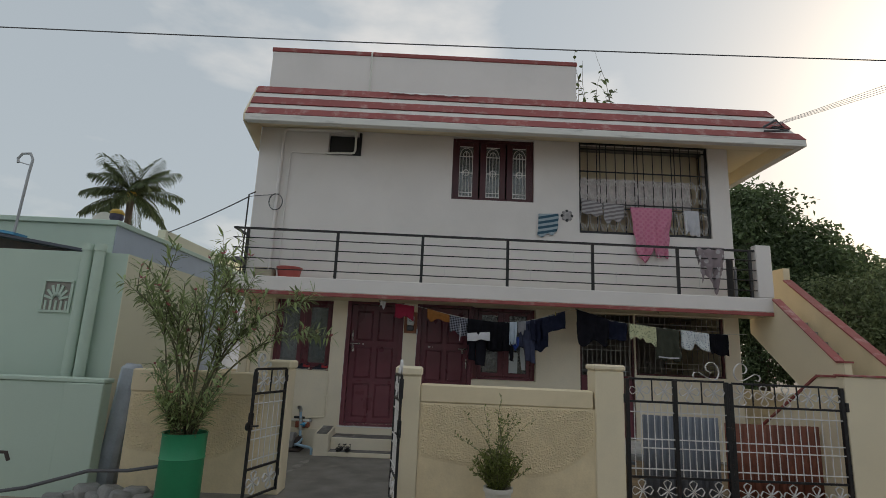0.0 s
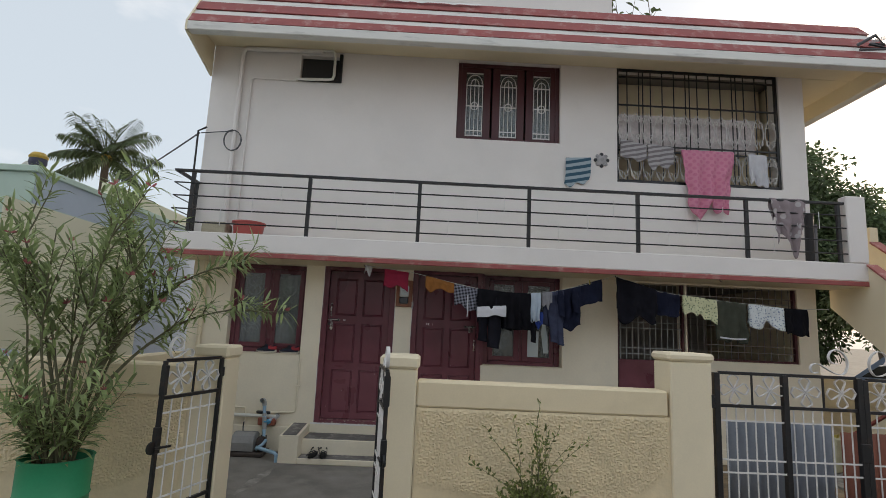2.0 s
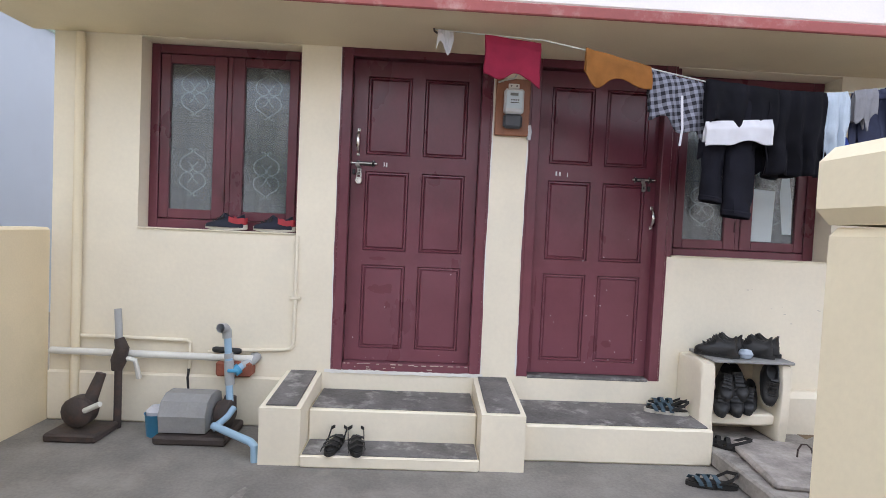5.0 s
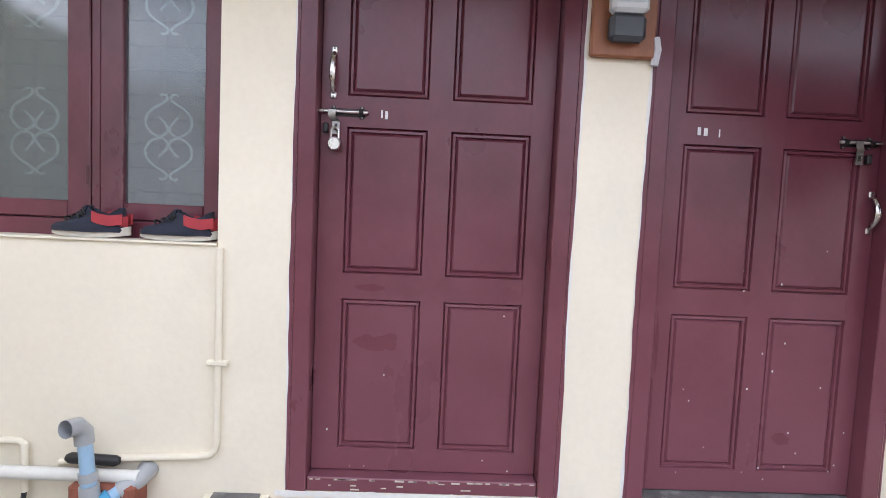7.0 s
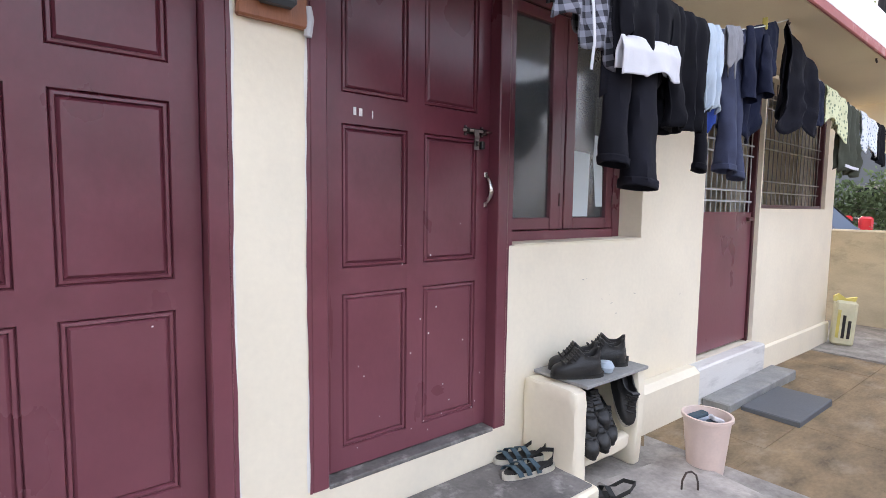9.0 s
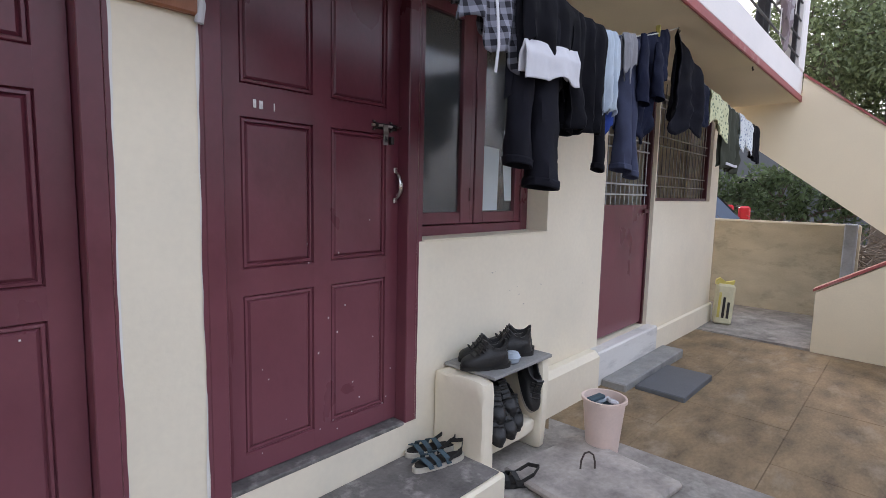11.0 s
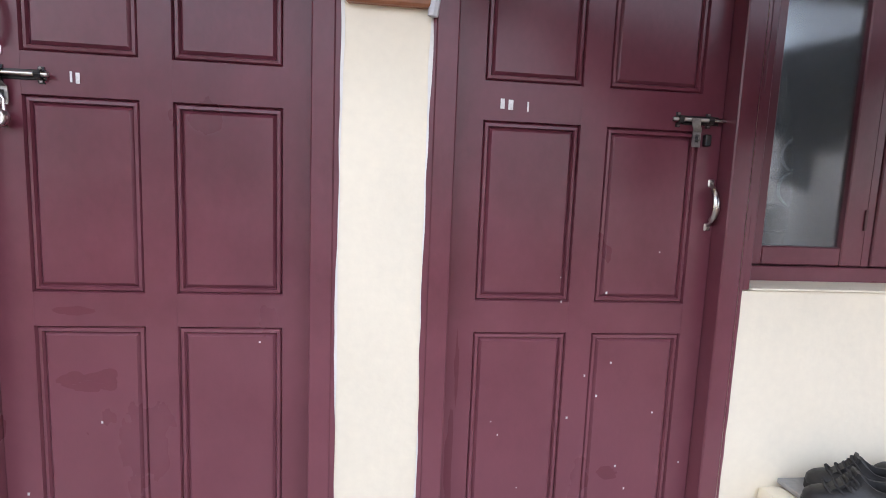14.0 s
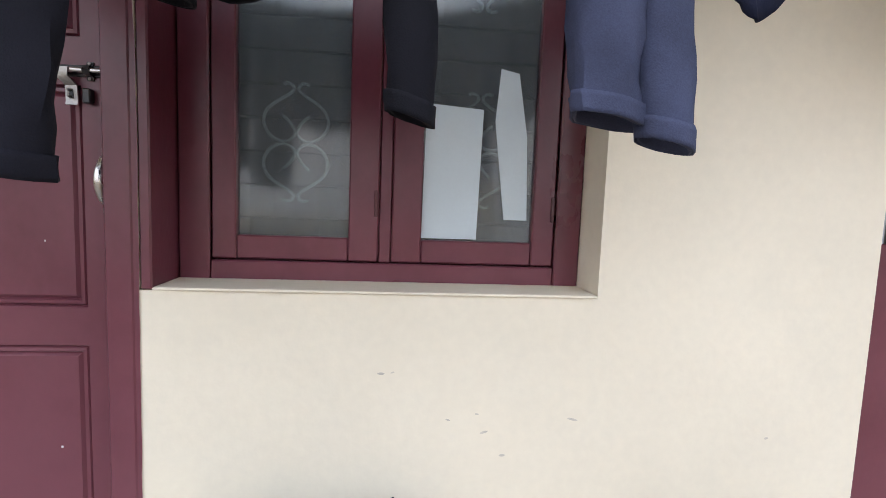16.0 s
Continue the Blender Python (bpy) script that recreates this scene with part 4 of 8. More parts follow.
def door(name, label, x0, x1, z0, z1, cols, rows, mirrored, low=0.052):
    t = tagged(new(name), label, "door", "", "structure")
    y = 0.058
    fr = Geo().box(x0, x0 + 0.062, -0.006, 0.12, z0, z1, 0.004).box(x1 - 0.062, x1, -0.006, 0.12, z0, z1, 0.004)
    fr.box(x0 + 0.063, x1 - 0.063, -0.004, 0.12, z1 - 0.065, z1, 0.004)
    if low > 0.02:
        fr.box(x0 + 0.063, x1 - 0.063, 0.0, 0.12, z0, z0 + low, 0.004)
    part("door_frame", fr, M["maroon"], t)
    part("paint_edge", ragged(x0, x0 - 0.001, z0, z1, -0.0035, x0 + 3.3), M["maroon"], t)
    part("paint_edge", ragged(x1, x1 + 0.001, z0, z1, -0.0035, x1 + 7.7), M["maroon"], t)
    part("wall_paint_edge", ragged(x0 - 0.006, x0 - 0.007, z0 + 0.01, z1, -0.0022, x0 + 1.3), M["white_paint"], t)
    if not mirrored:
        part("wall_paint_edge", ragged(x1 + 0.006, x1 + 0.007, z0 + 0.01, z1, -0.0022, x1 + 4.7), M["white_paint"], t)
    a, b, c, d = x0 + 0.065, x1 - 0.065, z0 + low + 0.004, z1 - 0.068
    xs = [a, *[v for col in cols for v in col], b]
    zs = [c, *[v for r in rows for v in r], d]
    leaf = Geo()
    for i in range(0, len(xs), 2):
        leaf.box(xs[i], xs[i + 1], y, y + 0.035, c, d)
    for i in range(1, len(xs) - 1, 2):
        for k in range(0, len(zs), 2):
            leaf.box(xs[i], xs[i + 1], y + 0.0004, y + 0.0346, zs[k], zs[k + 1])
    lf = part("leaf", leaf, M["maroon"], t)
    for p0, p1 in cols:
        for r0, r1 in rows:
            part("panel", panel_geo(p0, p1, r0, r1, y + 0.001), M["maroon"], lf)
    part("leaf_back", Geo().box(a, b, y + 0.037, y + 0.045, c, d), M["maroon_dark"], lf)
    rnd = random.Random(int(x0 * 100) + 5)
    for i in range(24 if mirrored else 7):
        px, pz, s = rnd.uniform(a, b), z0 + 0.06 + 0.9 * rnd.random() ** 2, rnd.uniform(0.0012, 0.003)
        part("paint_speck", Geo().box(px - s, px + s, y - 0.0012, y - 0.0002, pz - s * rnd.uniform(0.6, 2.2), pz + s), M["chalk"], lf)
    return t, y


rows_1 = ((0.515, 1.068), (1.160, 1.678), (1.785, 2.29))
d1, dy = door("door_1", "closed maroon panelled wooden door with padlock", *D1, ((0.145, 0.430), (0.513, 0.797)), rows_1, False)
pull_handle(d1, 0.095, dy, 1.790, 1.932)
bolt = slide_bolt(d1, 0.050, 0.220, dy, 1.726, 0.108)
lk = part("padlock", Geo().lathe([(0.0, -0.012), (0.020, -0.012), (0.024, -0.006), (0.024, 0.006), (0.020, 0.012), (0.0, 0.012)], 0, 0, 20, pose(0.108, dy - 0.03, 1.612, 90)), M["steel"], d1, "round bright steel padlock", True)
part("shackle", Geo().tube([(0.095, dy - 0.03, 1.628), (0.095, dy - 0.03, 1.658), (0.101, dy - 0.03, 1.668), (0.115, dy - 0.03, 1.668), (0.121, dy - 0.03, 1.658), (0.121, dy - 0.03, 1.628)], 0.004, 6), M["steel"], lk, "", True)
d2, dy = door("door_2", "closed maroon panelled wooden door with specks of paint", *D2, ((1.347, 1.634), (1.713, 2.0)), ((0.478, 1.060), (1.154, 1.677), (1.785, 2.29)), True, 0.012)
pull_handle(d2, 2.052, dy, 1.400, 1.520)
slide_bolt(d2, 2.068, 1.905, dy, 1.708, 1.985)
# chalked numbers, as plain bars
for dd, marks in ((d1, ((0.266, 1.727, 0.003), (0.282, 1.724, 0.005))), (d2, ((1.400, 1.724, 0.006), (1.424, 1.722, 0.007), (1.474, 1.719, 0.0025)))):
    for x, z, w in marks:
        part("chalk_mark", Geo().box(x - w, x + w, dy - 0.002, dy - 0.0005, z - 0.014, z + 0.014, 0.0005), M["chalk"], dd)


def damp_mark(parent, cx, cz, w, h, y, seed):
    """A thin dark film with a wandering outline on a door panel."""
    pts = []
    for k in range(28):
        a = 6.283 * k / 28
        s = 1 + 0.55 * noise.noise((math.cos(a) * 1.3 + seed, math.sin(a) * 1.3, seed)) + 0.2 * noise.noise((math.cos(a) * 4, math.sin(a) * 4 + seed, 2))
        pts.append((cx + w * s * math.cos(a), cz + h * s * math.sin(a)))
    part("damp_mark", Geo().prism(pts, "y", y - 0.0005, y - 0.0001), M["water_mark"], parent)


for i, (cx, cz, w, h) in enumerate(((0.235, 0.912, 0.040, 0.022), (0.315, 0.915, 0.045, 0.026), (0.275, 0.895, 0.05, 0.014))):
    damp_mark(d1, cx, cz, w, h, dy + 0.0045 - 0.0003 * i, 3.1 * i + 1)
damp_mark(d1, 0.245, 1.112, 0.048, 0.012, dy, 8.2)
damp_mark(d2, 1.29, 0.62, 0.012, 0.16, dy, 4.4)
damp_mark(d2, 1.302, 0.95, 0.008, 0.10, dy, 6.4)
damp_mark(d2, 1.80, 0.60, 0.035, 0.02, dy + 0.0045, 2.4)

for i, (cx, cz, w, h) in enumerate(((2.707, 1.014, 0.009, 0.003), (2.735, 1.017, 0.005, 0.002), (2.97, 0.862, 0.010, 0.003), (3.02, 0.80, 0.008, 0.003), (3.20, 0.895, 0.014, 0.003), (2.877, 0.895, 0.006, 0.002), (2.95, 0.91, 0.005, 0.002), (3.74, 0.84, 0.006, 0.003))):
    pts = [(cx + w * (1 + 0.4 * noise.noise((k, i, 1))) * math.cos(k * 0.524), cz + h * (1 + 0.5 * noise.noise((k, i, 5))) * math.sin(k * 0.524) + 0.3 * w * math.sin(i) * math.cos(k * 0.524)) for k in range(12)]
    structure("scuff_%d" % (i + 1), Geo().prism(pts, "y", -0.0016, -0.0004), M["scuff"], "small grey scuff in the cream wall paint", "scuff")
# worn lower edge of the first door frame and brushed plaster below it
rnd_w = random.Random(31)
for i in range(34):
    px, w = rnd_w.uniform(D1[0] + 0.07, D1[1] - 0.07), rnd_w.uniform(0.004, 0.018)
    pz = D1[2] + (0.046 if rnd_w.random() < 0.7 else rnd_w.uniform(0.01, 0.045))
    part("worn_patch", Geo().box(px - w, px + w, -0.0012, -0.0003, pz - rnd_w.uniform(0.001, 0.004), pz + 0.002), M["scuff"], d1)
edge_v = []
for i in range(81):
    u = i / 80
    edge_v += [(-0.06 + 1.03 * u, -0.0072, 0.362 + 0.006 * noise.noise((u * 30, 0, 0))), (-0.06 + 1.03 * u, -0.0072, 0.384 + 0.007 * noise.noise((u * 14, 3, 0)) + 0.005 * noise.noise((u * 40, 7, 0)))]
structure("plaster_edge", Geo().add(edge_v, [(2 * i, 2 * i + 2, 2 * i + 3, 2 * i + 1) for i in range(80)]), M["white_paint"], "brushed white plaster edge below the door frame", "trim")

structure("threshold_2", Geo().box(D2[0] + 0.064, D2[1] - 0.064, -0.004, 0.11, 0.372, 0.390, 0.004), M["tread"], "dark cement threshold of the second door", "threshold")


# ---- windows of the lower storey ----
def smooth_line(pts, n=4):
    """Points along a smooth curve through the given ones."""
    pts, fine = [Vector(p) for p in pts], []
    for i in range(len(pts) - 1):
        a, b, c, d = pts[max(0, i - 1)], pts[i], pts[i + 1], pts[min(len(pts) - 1, i + 2)]
        for e in range(n):
            h = e / n
            fine.append(0.5 * ((2 * b) + (c - a) * h + (2 * a - 5 * b + 4 * c - d) * h * h + (3 * b - a - 3 * c + d) * h ** 3))
    return fine + [pts[-1]]


def scroll_pair(cx, z0, z1, y, w):
    """White bar work behind a pane: two hearts base to base, with small curls inside and at their tips."""
    g = Geo()
    zc, h = (z0 + z1) / 2, (z1 - z0) / 2
    lobe = ((0.42, 0.45), (0.33, 0.42), (0.14, 0.31), (0.04, 0.19), (0.12, 0.075), (0.40, 0.022), (0.74, 0.085), (0.95, 0.23), (1.0, 0.38), (0.90, 0.54), (0.62, 0.68), (0.28, 0.79), (0.09, 0.88), (0.10, 0.96), (0.26, 1.0), (0.40, 0.97))
    for sx in (-1, 1):
        for sz in (-1, 1):
            g.tube(smooth_line([(cx + sx * w * u, y, zc + sz * h * q) for u, q in lobe], 3), 0.0045, 6)
    return g


def casement(name, label, hole, y, panes, pz0, pz1, sheets=()):
    """A two-leaf casement in its frame, with frosted panes and bar work behind them."""
    x0, x1, z0, z1 = hole
    t = tagged(new(name), label, "window", "", "structure")
    fr = Geo().box(x0 + 0.002, panes[0][0] - 0.065, y, y + 0.08, z0 + 0.002, z1 - 0.002, 0.004).box(panes[1][1] + 0.065, x1 - 0.002, y, y + 0.08, z0 + 0.002, z1 - 0.002, 0.004)
    fr.box(panes[0][0] - 0.063, panes[1][1] + 0.063, y + 0.001, y + 0.08, z0 + 0.002, pz0 - 0.066, 0.004).box(panes[0][0] - 0.063, panes[1][1] + 0.063, y + 0.001, y + 0.08, pz1 + 0.062, z1 - 0.002, 0.004)
    mid = (panes[0][1] + panes[1][0]) / 2
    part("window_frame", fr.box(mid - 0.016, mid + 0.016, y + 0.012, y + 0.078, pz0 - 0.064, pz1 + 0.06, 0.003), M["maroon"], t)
    for i, (a, b) in enumerate(panes):
        lo, hi = (panes[0][0] - 0.061, mid - 0.018) if i == 0 else (mid + 0.018, panes[1][1] + 0.061)
        s = Geo().box(lo, a, y + 0.006, y + 0.045, pz0 - 0.062, pz1 + 0.058, 0.004).box(b, hi, y + 0.006, y + 0.045, pz0 - 0.062, pz1 + 0.058, 0.004)
        s.box(a + 0.001, b - 0.001, y + 0.008, y + 0.043, pz0 - 0.062, pz0, 0.004).box(a + 0.001, b - 0.001, y + 0.008, y + 0.043, pz1, pz1 + 0.058, 0.004)
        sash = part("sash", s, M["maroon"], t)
        pane = part("pane", Geo().box(a - 0.004, b + 0.004, y + 0.026, y + 0.030, pz0 - 0.004, pz1 + 0.004), M["glass"], sash, "frosted glass pane")
        pane.visible_shadow = False
        part("hinge", Geo().box(hi - 0.012, hi - 0.002, y + 0.0, y + 0.008, pz0 + 0.06, pz0 + 0.13, 0.002), M["maroon_dark"], sash)
        for k in range(2):
            zc = pz0 + 0.247 + 0.525 * k
            part("bar_work", scroll_pair((a + b) / 2, zc - 0.155, zc + 0.155, y + 0.042, 0.084), M["white_line"], t, "white curled window bars", True)
        for k in range(11):
            zz = pz0 + 0.045 + 0.089 * k
            part("window_bar", Geo().tube([(a - 0.03, y + 0.062, zz), (b + 0.03, y + 0.062, zz)], 0.004, 6), M["dark_steel"], t)
    return t


casement("window_1", "maroon wooden casement with frosted panes", (-1.27, W1[1], W1[2], W1[3]), 0.115, ((-1.147, -0.865), (-0.668, -0.378)), 1.375, 2.32)
casement("window_2", "maroon wooden casement with frosted panes and bar work", (W2[0] + 0.03, W2[1], W2[2], W2[3]), 0.145, ((2.318, 2.608), (2.802, 3.108)), 1.333, 2.32)
structure("window_lining", Geo().box(W2[0] + 0.002, W2[0] + 0.028, 0.0, 0.222, W2[2] + 0.002, W2[3] - 0.002, 0.004), M["maroon"], "maroon painted side lining of the window", "trim")
structure("sill_1", Geo().box(-1.268, W1[1] - 0.002, -0.012, 0.113, W1[2] + 0.001, W1[2] + 0.010, 0.003), M["cream_light"], "cream painted window sill", "sill")
structure("sill_2", Geo().box(W2[0] + 0.03, W2[1] - 0.002, -0.008, 0.143, W2[2] + 0.001, W2[2] + 0.009, 0.003), M["cream_light"], "cream painted cement window sill", "sill")
def curtain_geo(x0, x1, z0, z1, y, folds):
    """A drawn curtain in uneven soft folds."""
    n, m = 90, 8
    v = []
    for k in range(m + 1):
        for i in range(n + 1):
            u = i / n
            x, z = x0 + (x1 - x0) * u, z0 + (z1 - z0) * k / m
            v.append((x, y + 0.022 * math.sin(6.283 * folds * u + 1.6 * noise.noise((u * 6, x0, k * 0.15))) + 0.012 * noise.noise((u * 17, k * 0.3, x1)), z))
    w = n + 1
    return Geo().add(v, [(k * w + i, k * w + i + 1, (k + 1) * w + i + 1, (k + 1) * w + i) for k in range(m) for i in range(n)])


for cx0, cx1, cf in ((-1.3, -0.2, 9), (2.1, 3.32, 10)):
    drape = tagged(part("curtain", curtain_geo(cx0, cx1, 1.1, 2.45, 0.32, cf), M["curtain"], None, "", True), "grey-brown curtain drawn behind the window", "curtain")
    drape.modifiers.new("thickness", "SOLIDIFY").thickness = 0.003
for pts in (((2.803, 1.338), (2.955, 1.338), (2.962, 1.69), (2.808, 1.70)), ((3.03, 1.395), (3.095, 1.395), (3.085, 1.62), (3.055, 1.79), (3.005, 1.80), (2.995, 1.66))):
    tagged(part("paper_sheet", Geo().prism(pts, "y", 0.1682, 0.1704), M["paper"]), "white paper sheet stuck on the window pane", "paper", "papers on the window")

# ---- grilled door and window at the far end ----
d3 = tagged(new("door_3"), "maroon steel door with a barred upper half", "door", "", "structure")
part("door_frame", Geo().box(D3[0] + 0.002, D3[0] + 0.032, 0.03, 0.09, D3[2], D3[3] - 0.002, 0.003).box(D3[1] - 0.032, D3[1] - 0.002, 0.03, 0.09, D3[2], D3[3] - 0.002, 0.003), M["maroon_dark"], d3)
part("lower_panel", Geo().box(D3[0] + 0.034, D3[1] - 0.034, 0.045, 0.07, D3[2] + 0.02, 1.37, 0.003), M["maroon"], d3)
part("latch", Geo().box(4.82, 4.90, 0.02, 0.044, 1.30, 1.33, 0.003), M["maroon_dark"], d3)
for i in range(11):
    x = D3[0] + 0.06 + i * 0.082
    part("upright_bar", Geo().tube([(x, 0.06, 1.37), (x, 0.06, D3[3] - 0.004)], 0.005, 6), M["pvc_grey"], d3)
for z in (1.45, 1.53, 1.80, 1.88, 2.15, 2.23):
    part("cross_bar", Geo().box(D3[0] + 0.034, D3[1] - 0.034, 0.05, 0.056, z - 0.006, z + 0.006), M["pvc_grey"], d3)
w3 = tagged(new("window_3"), "barred window opening with pale steel bars", "window", "", "structure")
part("window_frame", Geo().box(W3[0] + 0.002, W3[0] + 0.032, 0.03, 0.09, W3[2] + 0.002, W3[3] - 0.002, 0.003).box(W3[1] - 0.032, W3[1] - 0.002, 0.03, 0.09, W3[2] + 0.002, W3[3] - 0.002, 0.003).box(W3[0] + 0.034, W3[1] - 0.034, 0.03, 0.09, W3[2] + 0.002, W3[2] + 0.03, 0.003), M["maroon_dark"], w3)
for i in range(16):
    x = W3[0] + 0.08 + i * 0.093
    part("upright_bar", Geo().tube([(x, 0.06, W3[2] + 0.03), (x, 0.06, W3[3] - 0.004)], 0.005, 6), M["dark_steel"], w3)
for z in (1.53, 1.62, 1.88, 1.96, 2.2, 2.28):
    part("cross_bar", Geo().box(W3[0] + 0.034, W3[1] - 0.034, 0.05, 0.055, z - 0.005, z + 0.005), M["dark_steel"], w3)

# ---- upper window and grilled opening ----
uw = tagged(new("window_4"), "maroon three-leaf window with white bar work", "window", "", "structure")
part("window_frame", Geo().box(UW[0] + 0.002, UW[0] + 0.06, 0.09, 0.17, UW[2] + 0.002, UW[3] - 0.002, 0.004).box(UW[1] - 0.06, UW[1] - 0.002, 0.09, 0.17, UW[2] + 0.002, UW[3] - 0.002, 0.004).box(UW[0] + 0.062, UW[1] - 0.062, 0.092, 0.17, UW[2] + 0.002, UW[2] + 0.05, 0.004).box(UW[0] + 0.062, UW[1] - 0.062, 0.092, 0.17, UW[3] - 0.06, UW[3] - 0.002, 0.004), M["maroon_dark"], uw)
for cx in (1.94, 2.44, 2.935):
    a, b = cx - 0.13, cx + 0.13
    s = Geo().box(cx - 0.235, a, 0.105, 0.145, UW[2] + 0.052, UW[3] - 0.062, 0.004).box(b, cx + 0.235, 0.105, 0.145, UW[2] + 0.052, UW[3] - 0.062, 0.004)
    s.box(a + 0.001, b - 0.001, 0.107, 0.143, UW[2] + 0.052, 4.46, 0.003).box(a + 0.001, b - 0.001, 0.107, 0.143, 5.45, UW[3] - 0.062, 0.003)
    sash = part("sash", s, M["maroon_dark"], uw)
    pane = part("pane", Geo().box(a - 0.003, b + 0.003, 0.125, 0.129, 4.457, 5.453), M["glass"], sash)
    pane.visible_shadow = False
    g = Geo()
    for x in (a + 0.012, a + 0.07, cx, b - 0.07, b - 0.012):
        g.tube([(x, 0.118, 4.465), (x, 0.118, 5.28 if x != cx else 5.36)], 0.006, 6)
    for z in (4.475, 4.55, 4.93, 5.25, 5.44):
        g.box(a + 0.005, b - 0.005, 0.113, 0.121, z - 0.008, z + 0.008)
    for r in (0.055, 0.11):
        g.tube([(cx + r * math.cos(math.pi * k / 12), 0.118, 5.28 + r * 1.25 * math.sin(math.pi * k / 12)) for k in range(13)], 0.006, 6)
    g.tube([(cx + 0.05 * math.cos(k * math.pi / 8), 0.118, 4.93 + 0.06 * math.sin(k * math.pi / 8)) for k in range(17)], 0.007, 6)
    part("bar_work", g, M["white_metal"], sash, "white steel bar work", True)

ug = tagged(new("window_5"), "wide grilled opening with black bars and white scrolls", "window", "", "structure")
part("grille_frame", Geo().box(UG[0] + 0.002, UG[0] + 0.04, 0.06, 0.10, UG[2] + 0.002, UG[3] - 0.002, 0.003).box(UG[1] - 0.04, UG[1] - 0.002, 0.06, 0.10, UG[2] + 0.002, UG[3] - 0.002, 0.003).box(UG[0] + 0.042, UG[1] - 0.042, 0.06, 0.10, UG[3] - 0.05, UG[3] - 0.002, 0.003).box(UG[0] + 0.042, UG[1] - 0.042, 0.06, 0.10, UG[2] + 0.002, UG[2] + 0.05, 0.003), M["black_metal"], ug)
for i in range(13):
    x = UG[0] + 0.17 + i * 0.175
    part("upright_bar", Geo().tube([(x, 0.08, UG[2] + 0.04), (x, 0.08, UG[3] - 0.03)], 0.0085, 6), M["black_metal"], ug)
    if i % 4 == 1:
        part("upright_bar", Geo().tube([(x + 0.06, 0.08, UG[2] + 0.04), (x + 0.06, 0.08, UG[3] - 0.03)], 0.0085, 6), M["black_metal"], ug)
for z in (5.50, 5.06, 4.44, 4.36):
    part("cross_bar", Geo().box(UG[0] + 0.042, UG[1] - 0.042, 0.07, 0.09, z - 0.010, z + 0.010), M["black_metal"], ug)
for i in range(13):
    cx = UG[0] + 0.10 + i * 0.182
    for z0, h in ((4.47, 0.46), (3.92, 0.42)):
        g = Geo()
        for sx in (-1, 1):
            pts = [(cx + sx * (0.012 + 0.068 * math.sin(math.pi * k / 12)), 0.055, z0 + h * k / 12) for k in range(13)]
            g.strip(pts, 0.018, 0.006, (0, 1, 0))
            g.strip([(cx + sx * (0.045 + 0.032 * math.cos(k * 0.6)), 0.055, z0 + h * 0.80 + 0.045 * math.sin(k * 0.6)) for k in range(11)], 0.016, 0.005, (0, 1, 0))
            g.strip([(cx + sx * (0.040 + 0.028 * math.cos(k * 0.6)), 0.055, z0 + h * 0.2 + 0.04 * math.sin(k * 0.6)) for k in range(11)], 0.016, 0.005, (0, 1, 0))
        part("scroll", g, M["white_metal"], ug, "white curled strip")
tagged(part("lace_curtain", Geo().box(UG[0] + 0.05, UG[1] - 0.30, 0.16, 0.17, 4.42, 4.95), M["lace"]), "white lace half curtain behind the grille", "curtain")
# near-black plate closes the hole; its colour stands for the shade inside
structure("ventilation_opening", Geo().box(AC[0] + 0.002, AC[1] - 0.002, 0.12, 0.14, AC[2] + 0.002, AC[3] - 0.002), M["opening_dark"], "near-black plate standing for the dark inside of the ventilation opening", "opening")
structure("ventilation_rim", Geo().box(AC[0] - 0.02, AC[1] + 0.02, 0.0, 0.028, AC[2] - 0.035, AC[2] - 0.002, 0.004).box(AC[1] + 0.002, AC[1] + 0.05, -0.01, 0.028, AC[2] - 0.035, AC[3] + 0.03, 0.004), M["black_metal"], "black rim of the ventilation opening", "trim")
structure("wall_room", Geo().box(3.5, 3.6, 0.28, 0.67, 2.62, 5.66).box(3.603, 6.54, 0.62, 0.67, 2.62, 5.66), M["cream"], "cream plaster wall between the upper rooms", "wall")

# ---- pipes and cables on the front ----
def pipe(name, label, pts, r, material, category="pipe", n=10):
    return tagged(part(name, Geo().tube(pts, r, n), material, None, "", True), label, category)


pipe("drain_pipe", "white painted pipe down the upper wall", [(-1.45, -0.02, 2.74), (-1.45, -0.02, 5.50), (-1.40, -0.02, 5.56), (-0.30, -0.02, 5.58)], 0.032, M["white_wall"])
pipe("conduit", "thin cream conduit on the upper wall", [(-1.30, 0.012, 2.74), (-1.30, 0.012, 5.10), (-1.27, 0.012, 5.13), (-0.66, 0.012, 5.13)], 0.014, M["white_wall"])
pipe("ventilation_pipe", "white plastic pipe bent round the ventilation opening", [(-0.66, -0.03, 5.13), (-0.18, -0.04, 5.14), (-0.13, -0.045, 5.15), (-0.11, -0.05, 5.20), (-0.11, -0.05, 5.52), (-0.14, -0.05, 5.57), (-0.30, -0.04, 5.585)], 0.02, M["pvc_white"])
pipe("cable_loop", "grey cable loop hanging on the wall", [(-1.88, -0.10, 4.22), (-1.70, -0.03, 4.27), (-1.50, -0.03, 4.29)] + [(-1.45 + 0.12 * math.sin(k * 0.5), -0.045 - 0.004 * k / 3, 4.15 + 0.15 * math.cos(k * 0.5)) for k in range(26)], 0.007, M["wire"], "cable", 6)
pipe("down_pipe", "white pipe at the house's corner", [(-1.62, -0.035, 0.05), (-1.62, -0.035, 2.43)], 0.028, M["cream"])
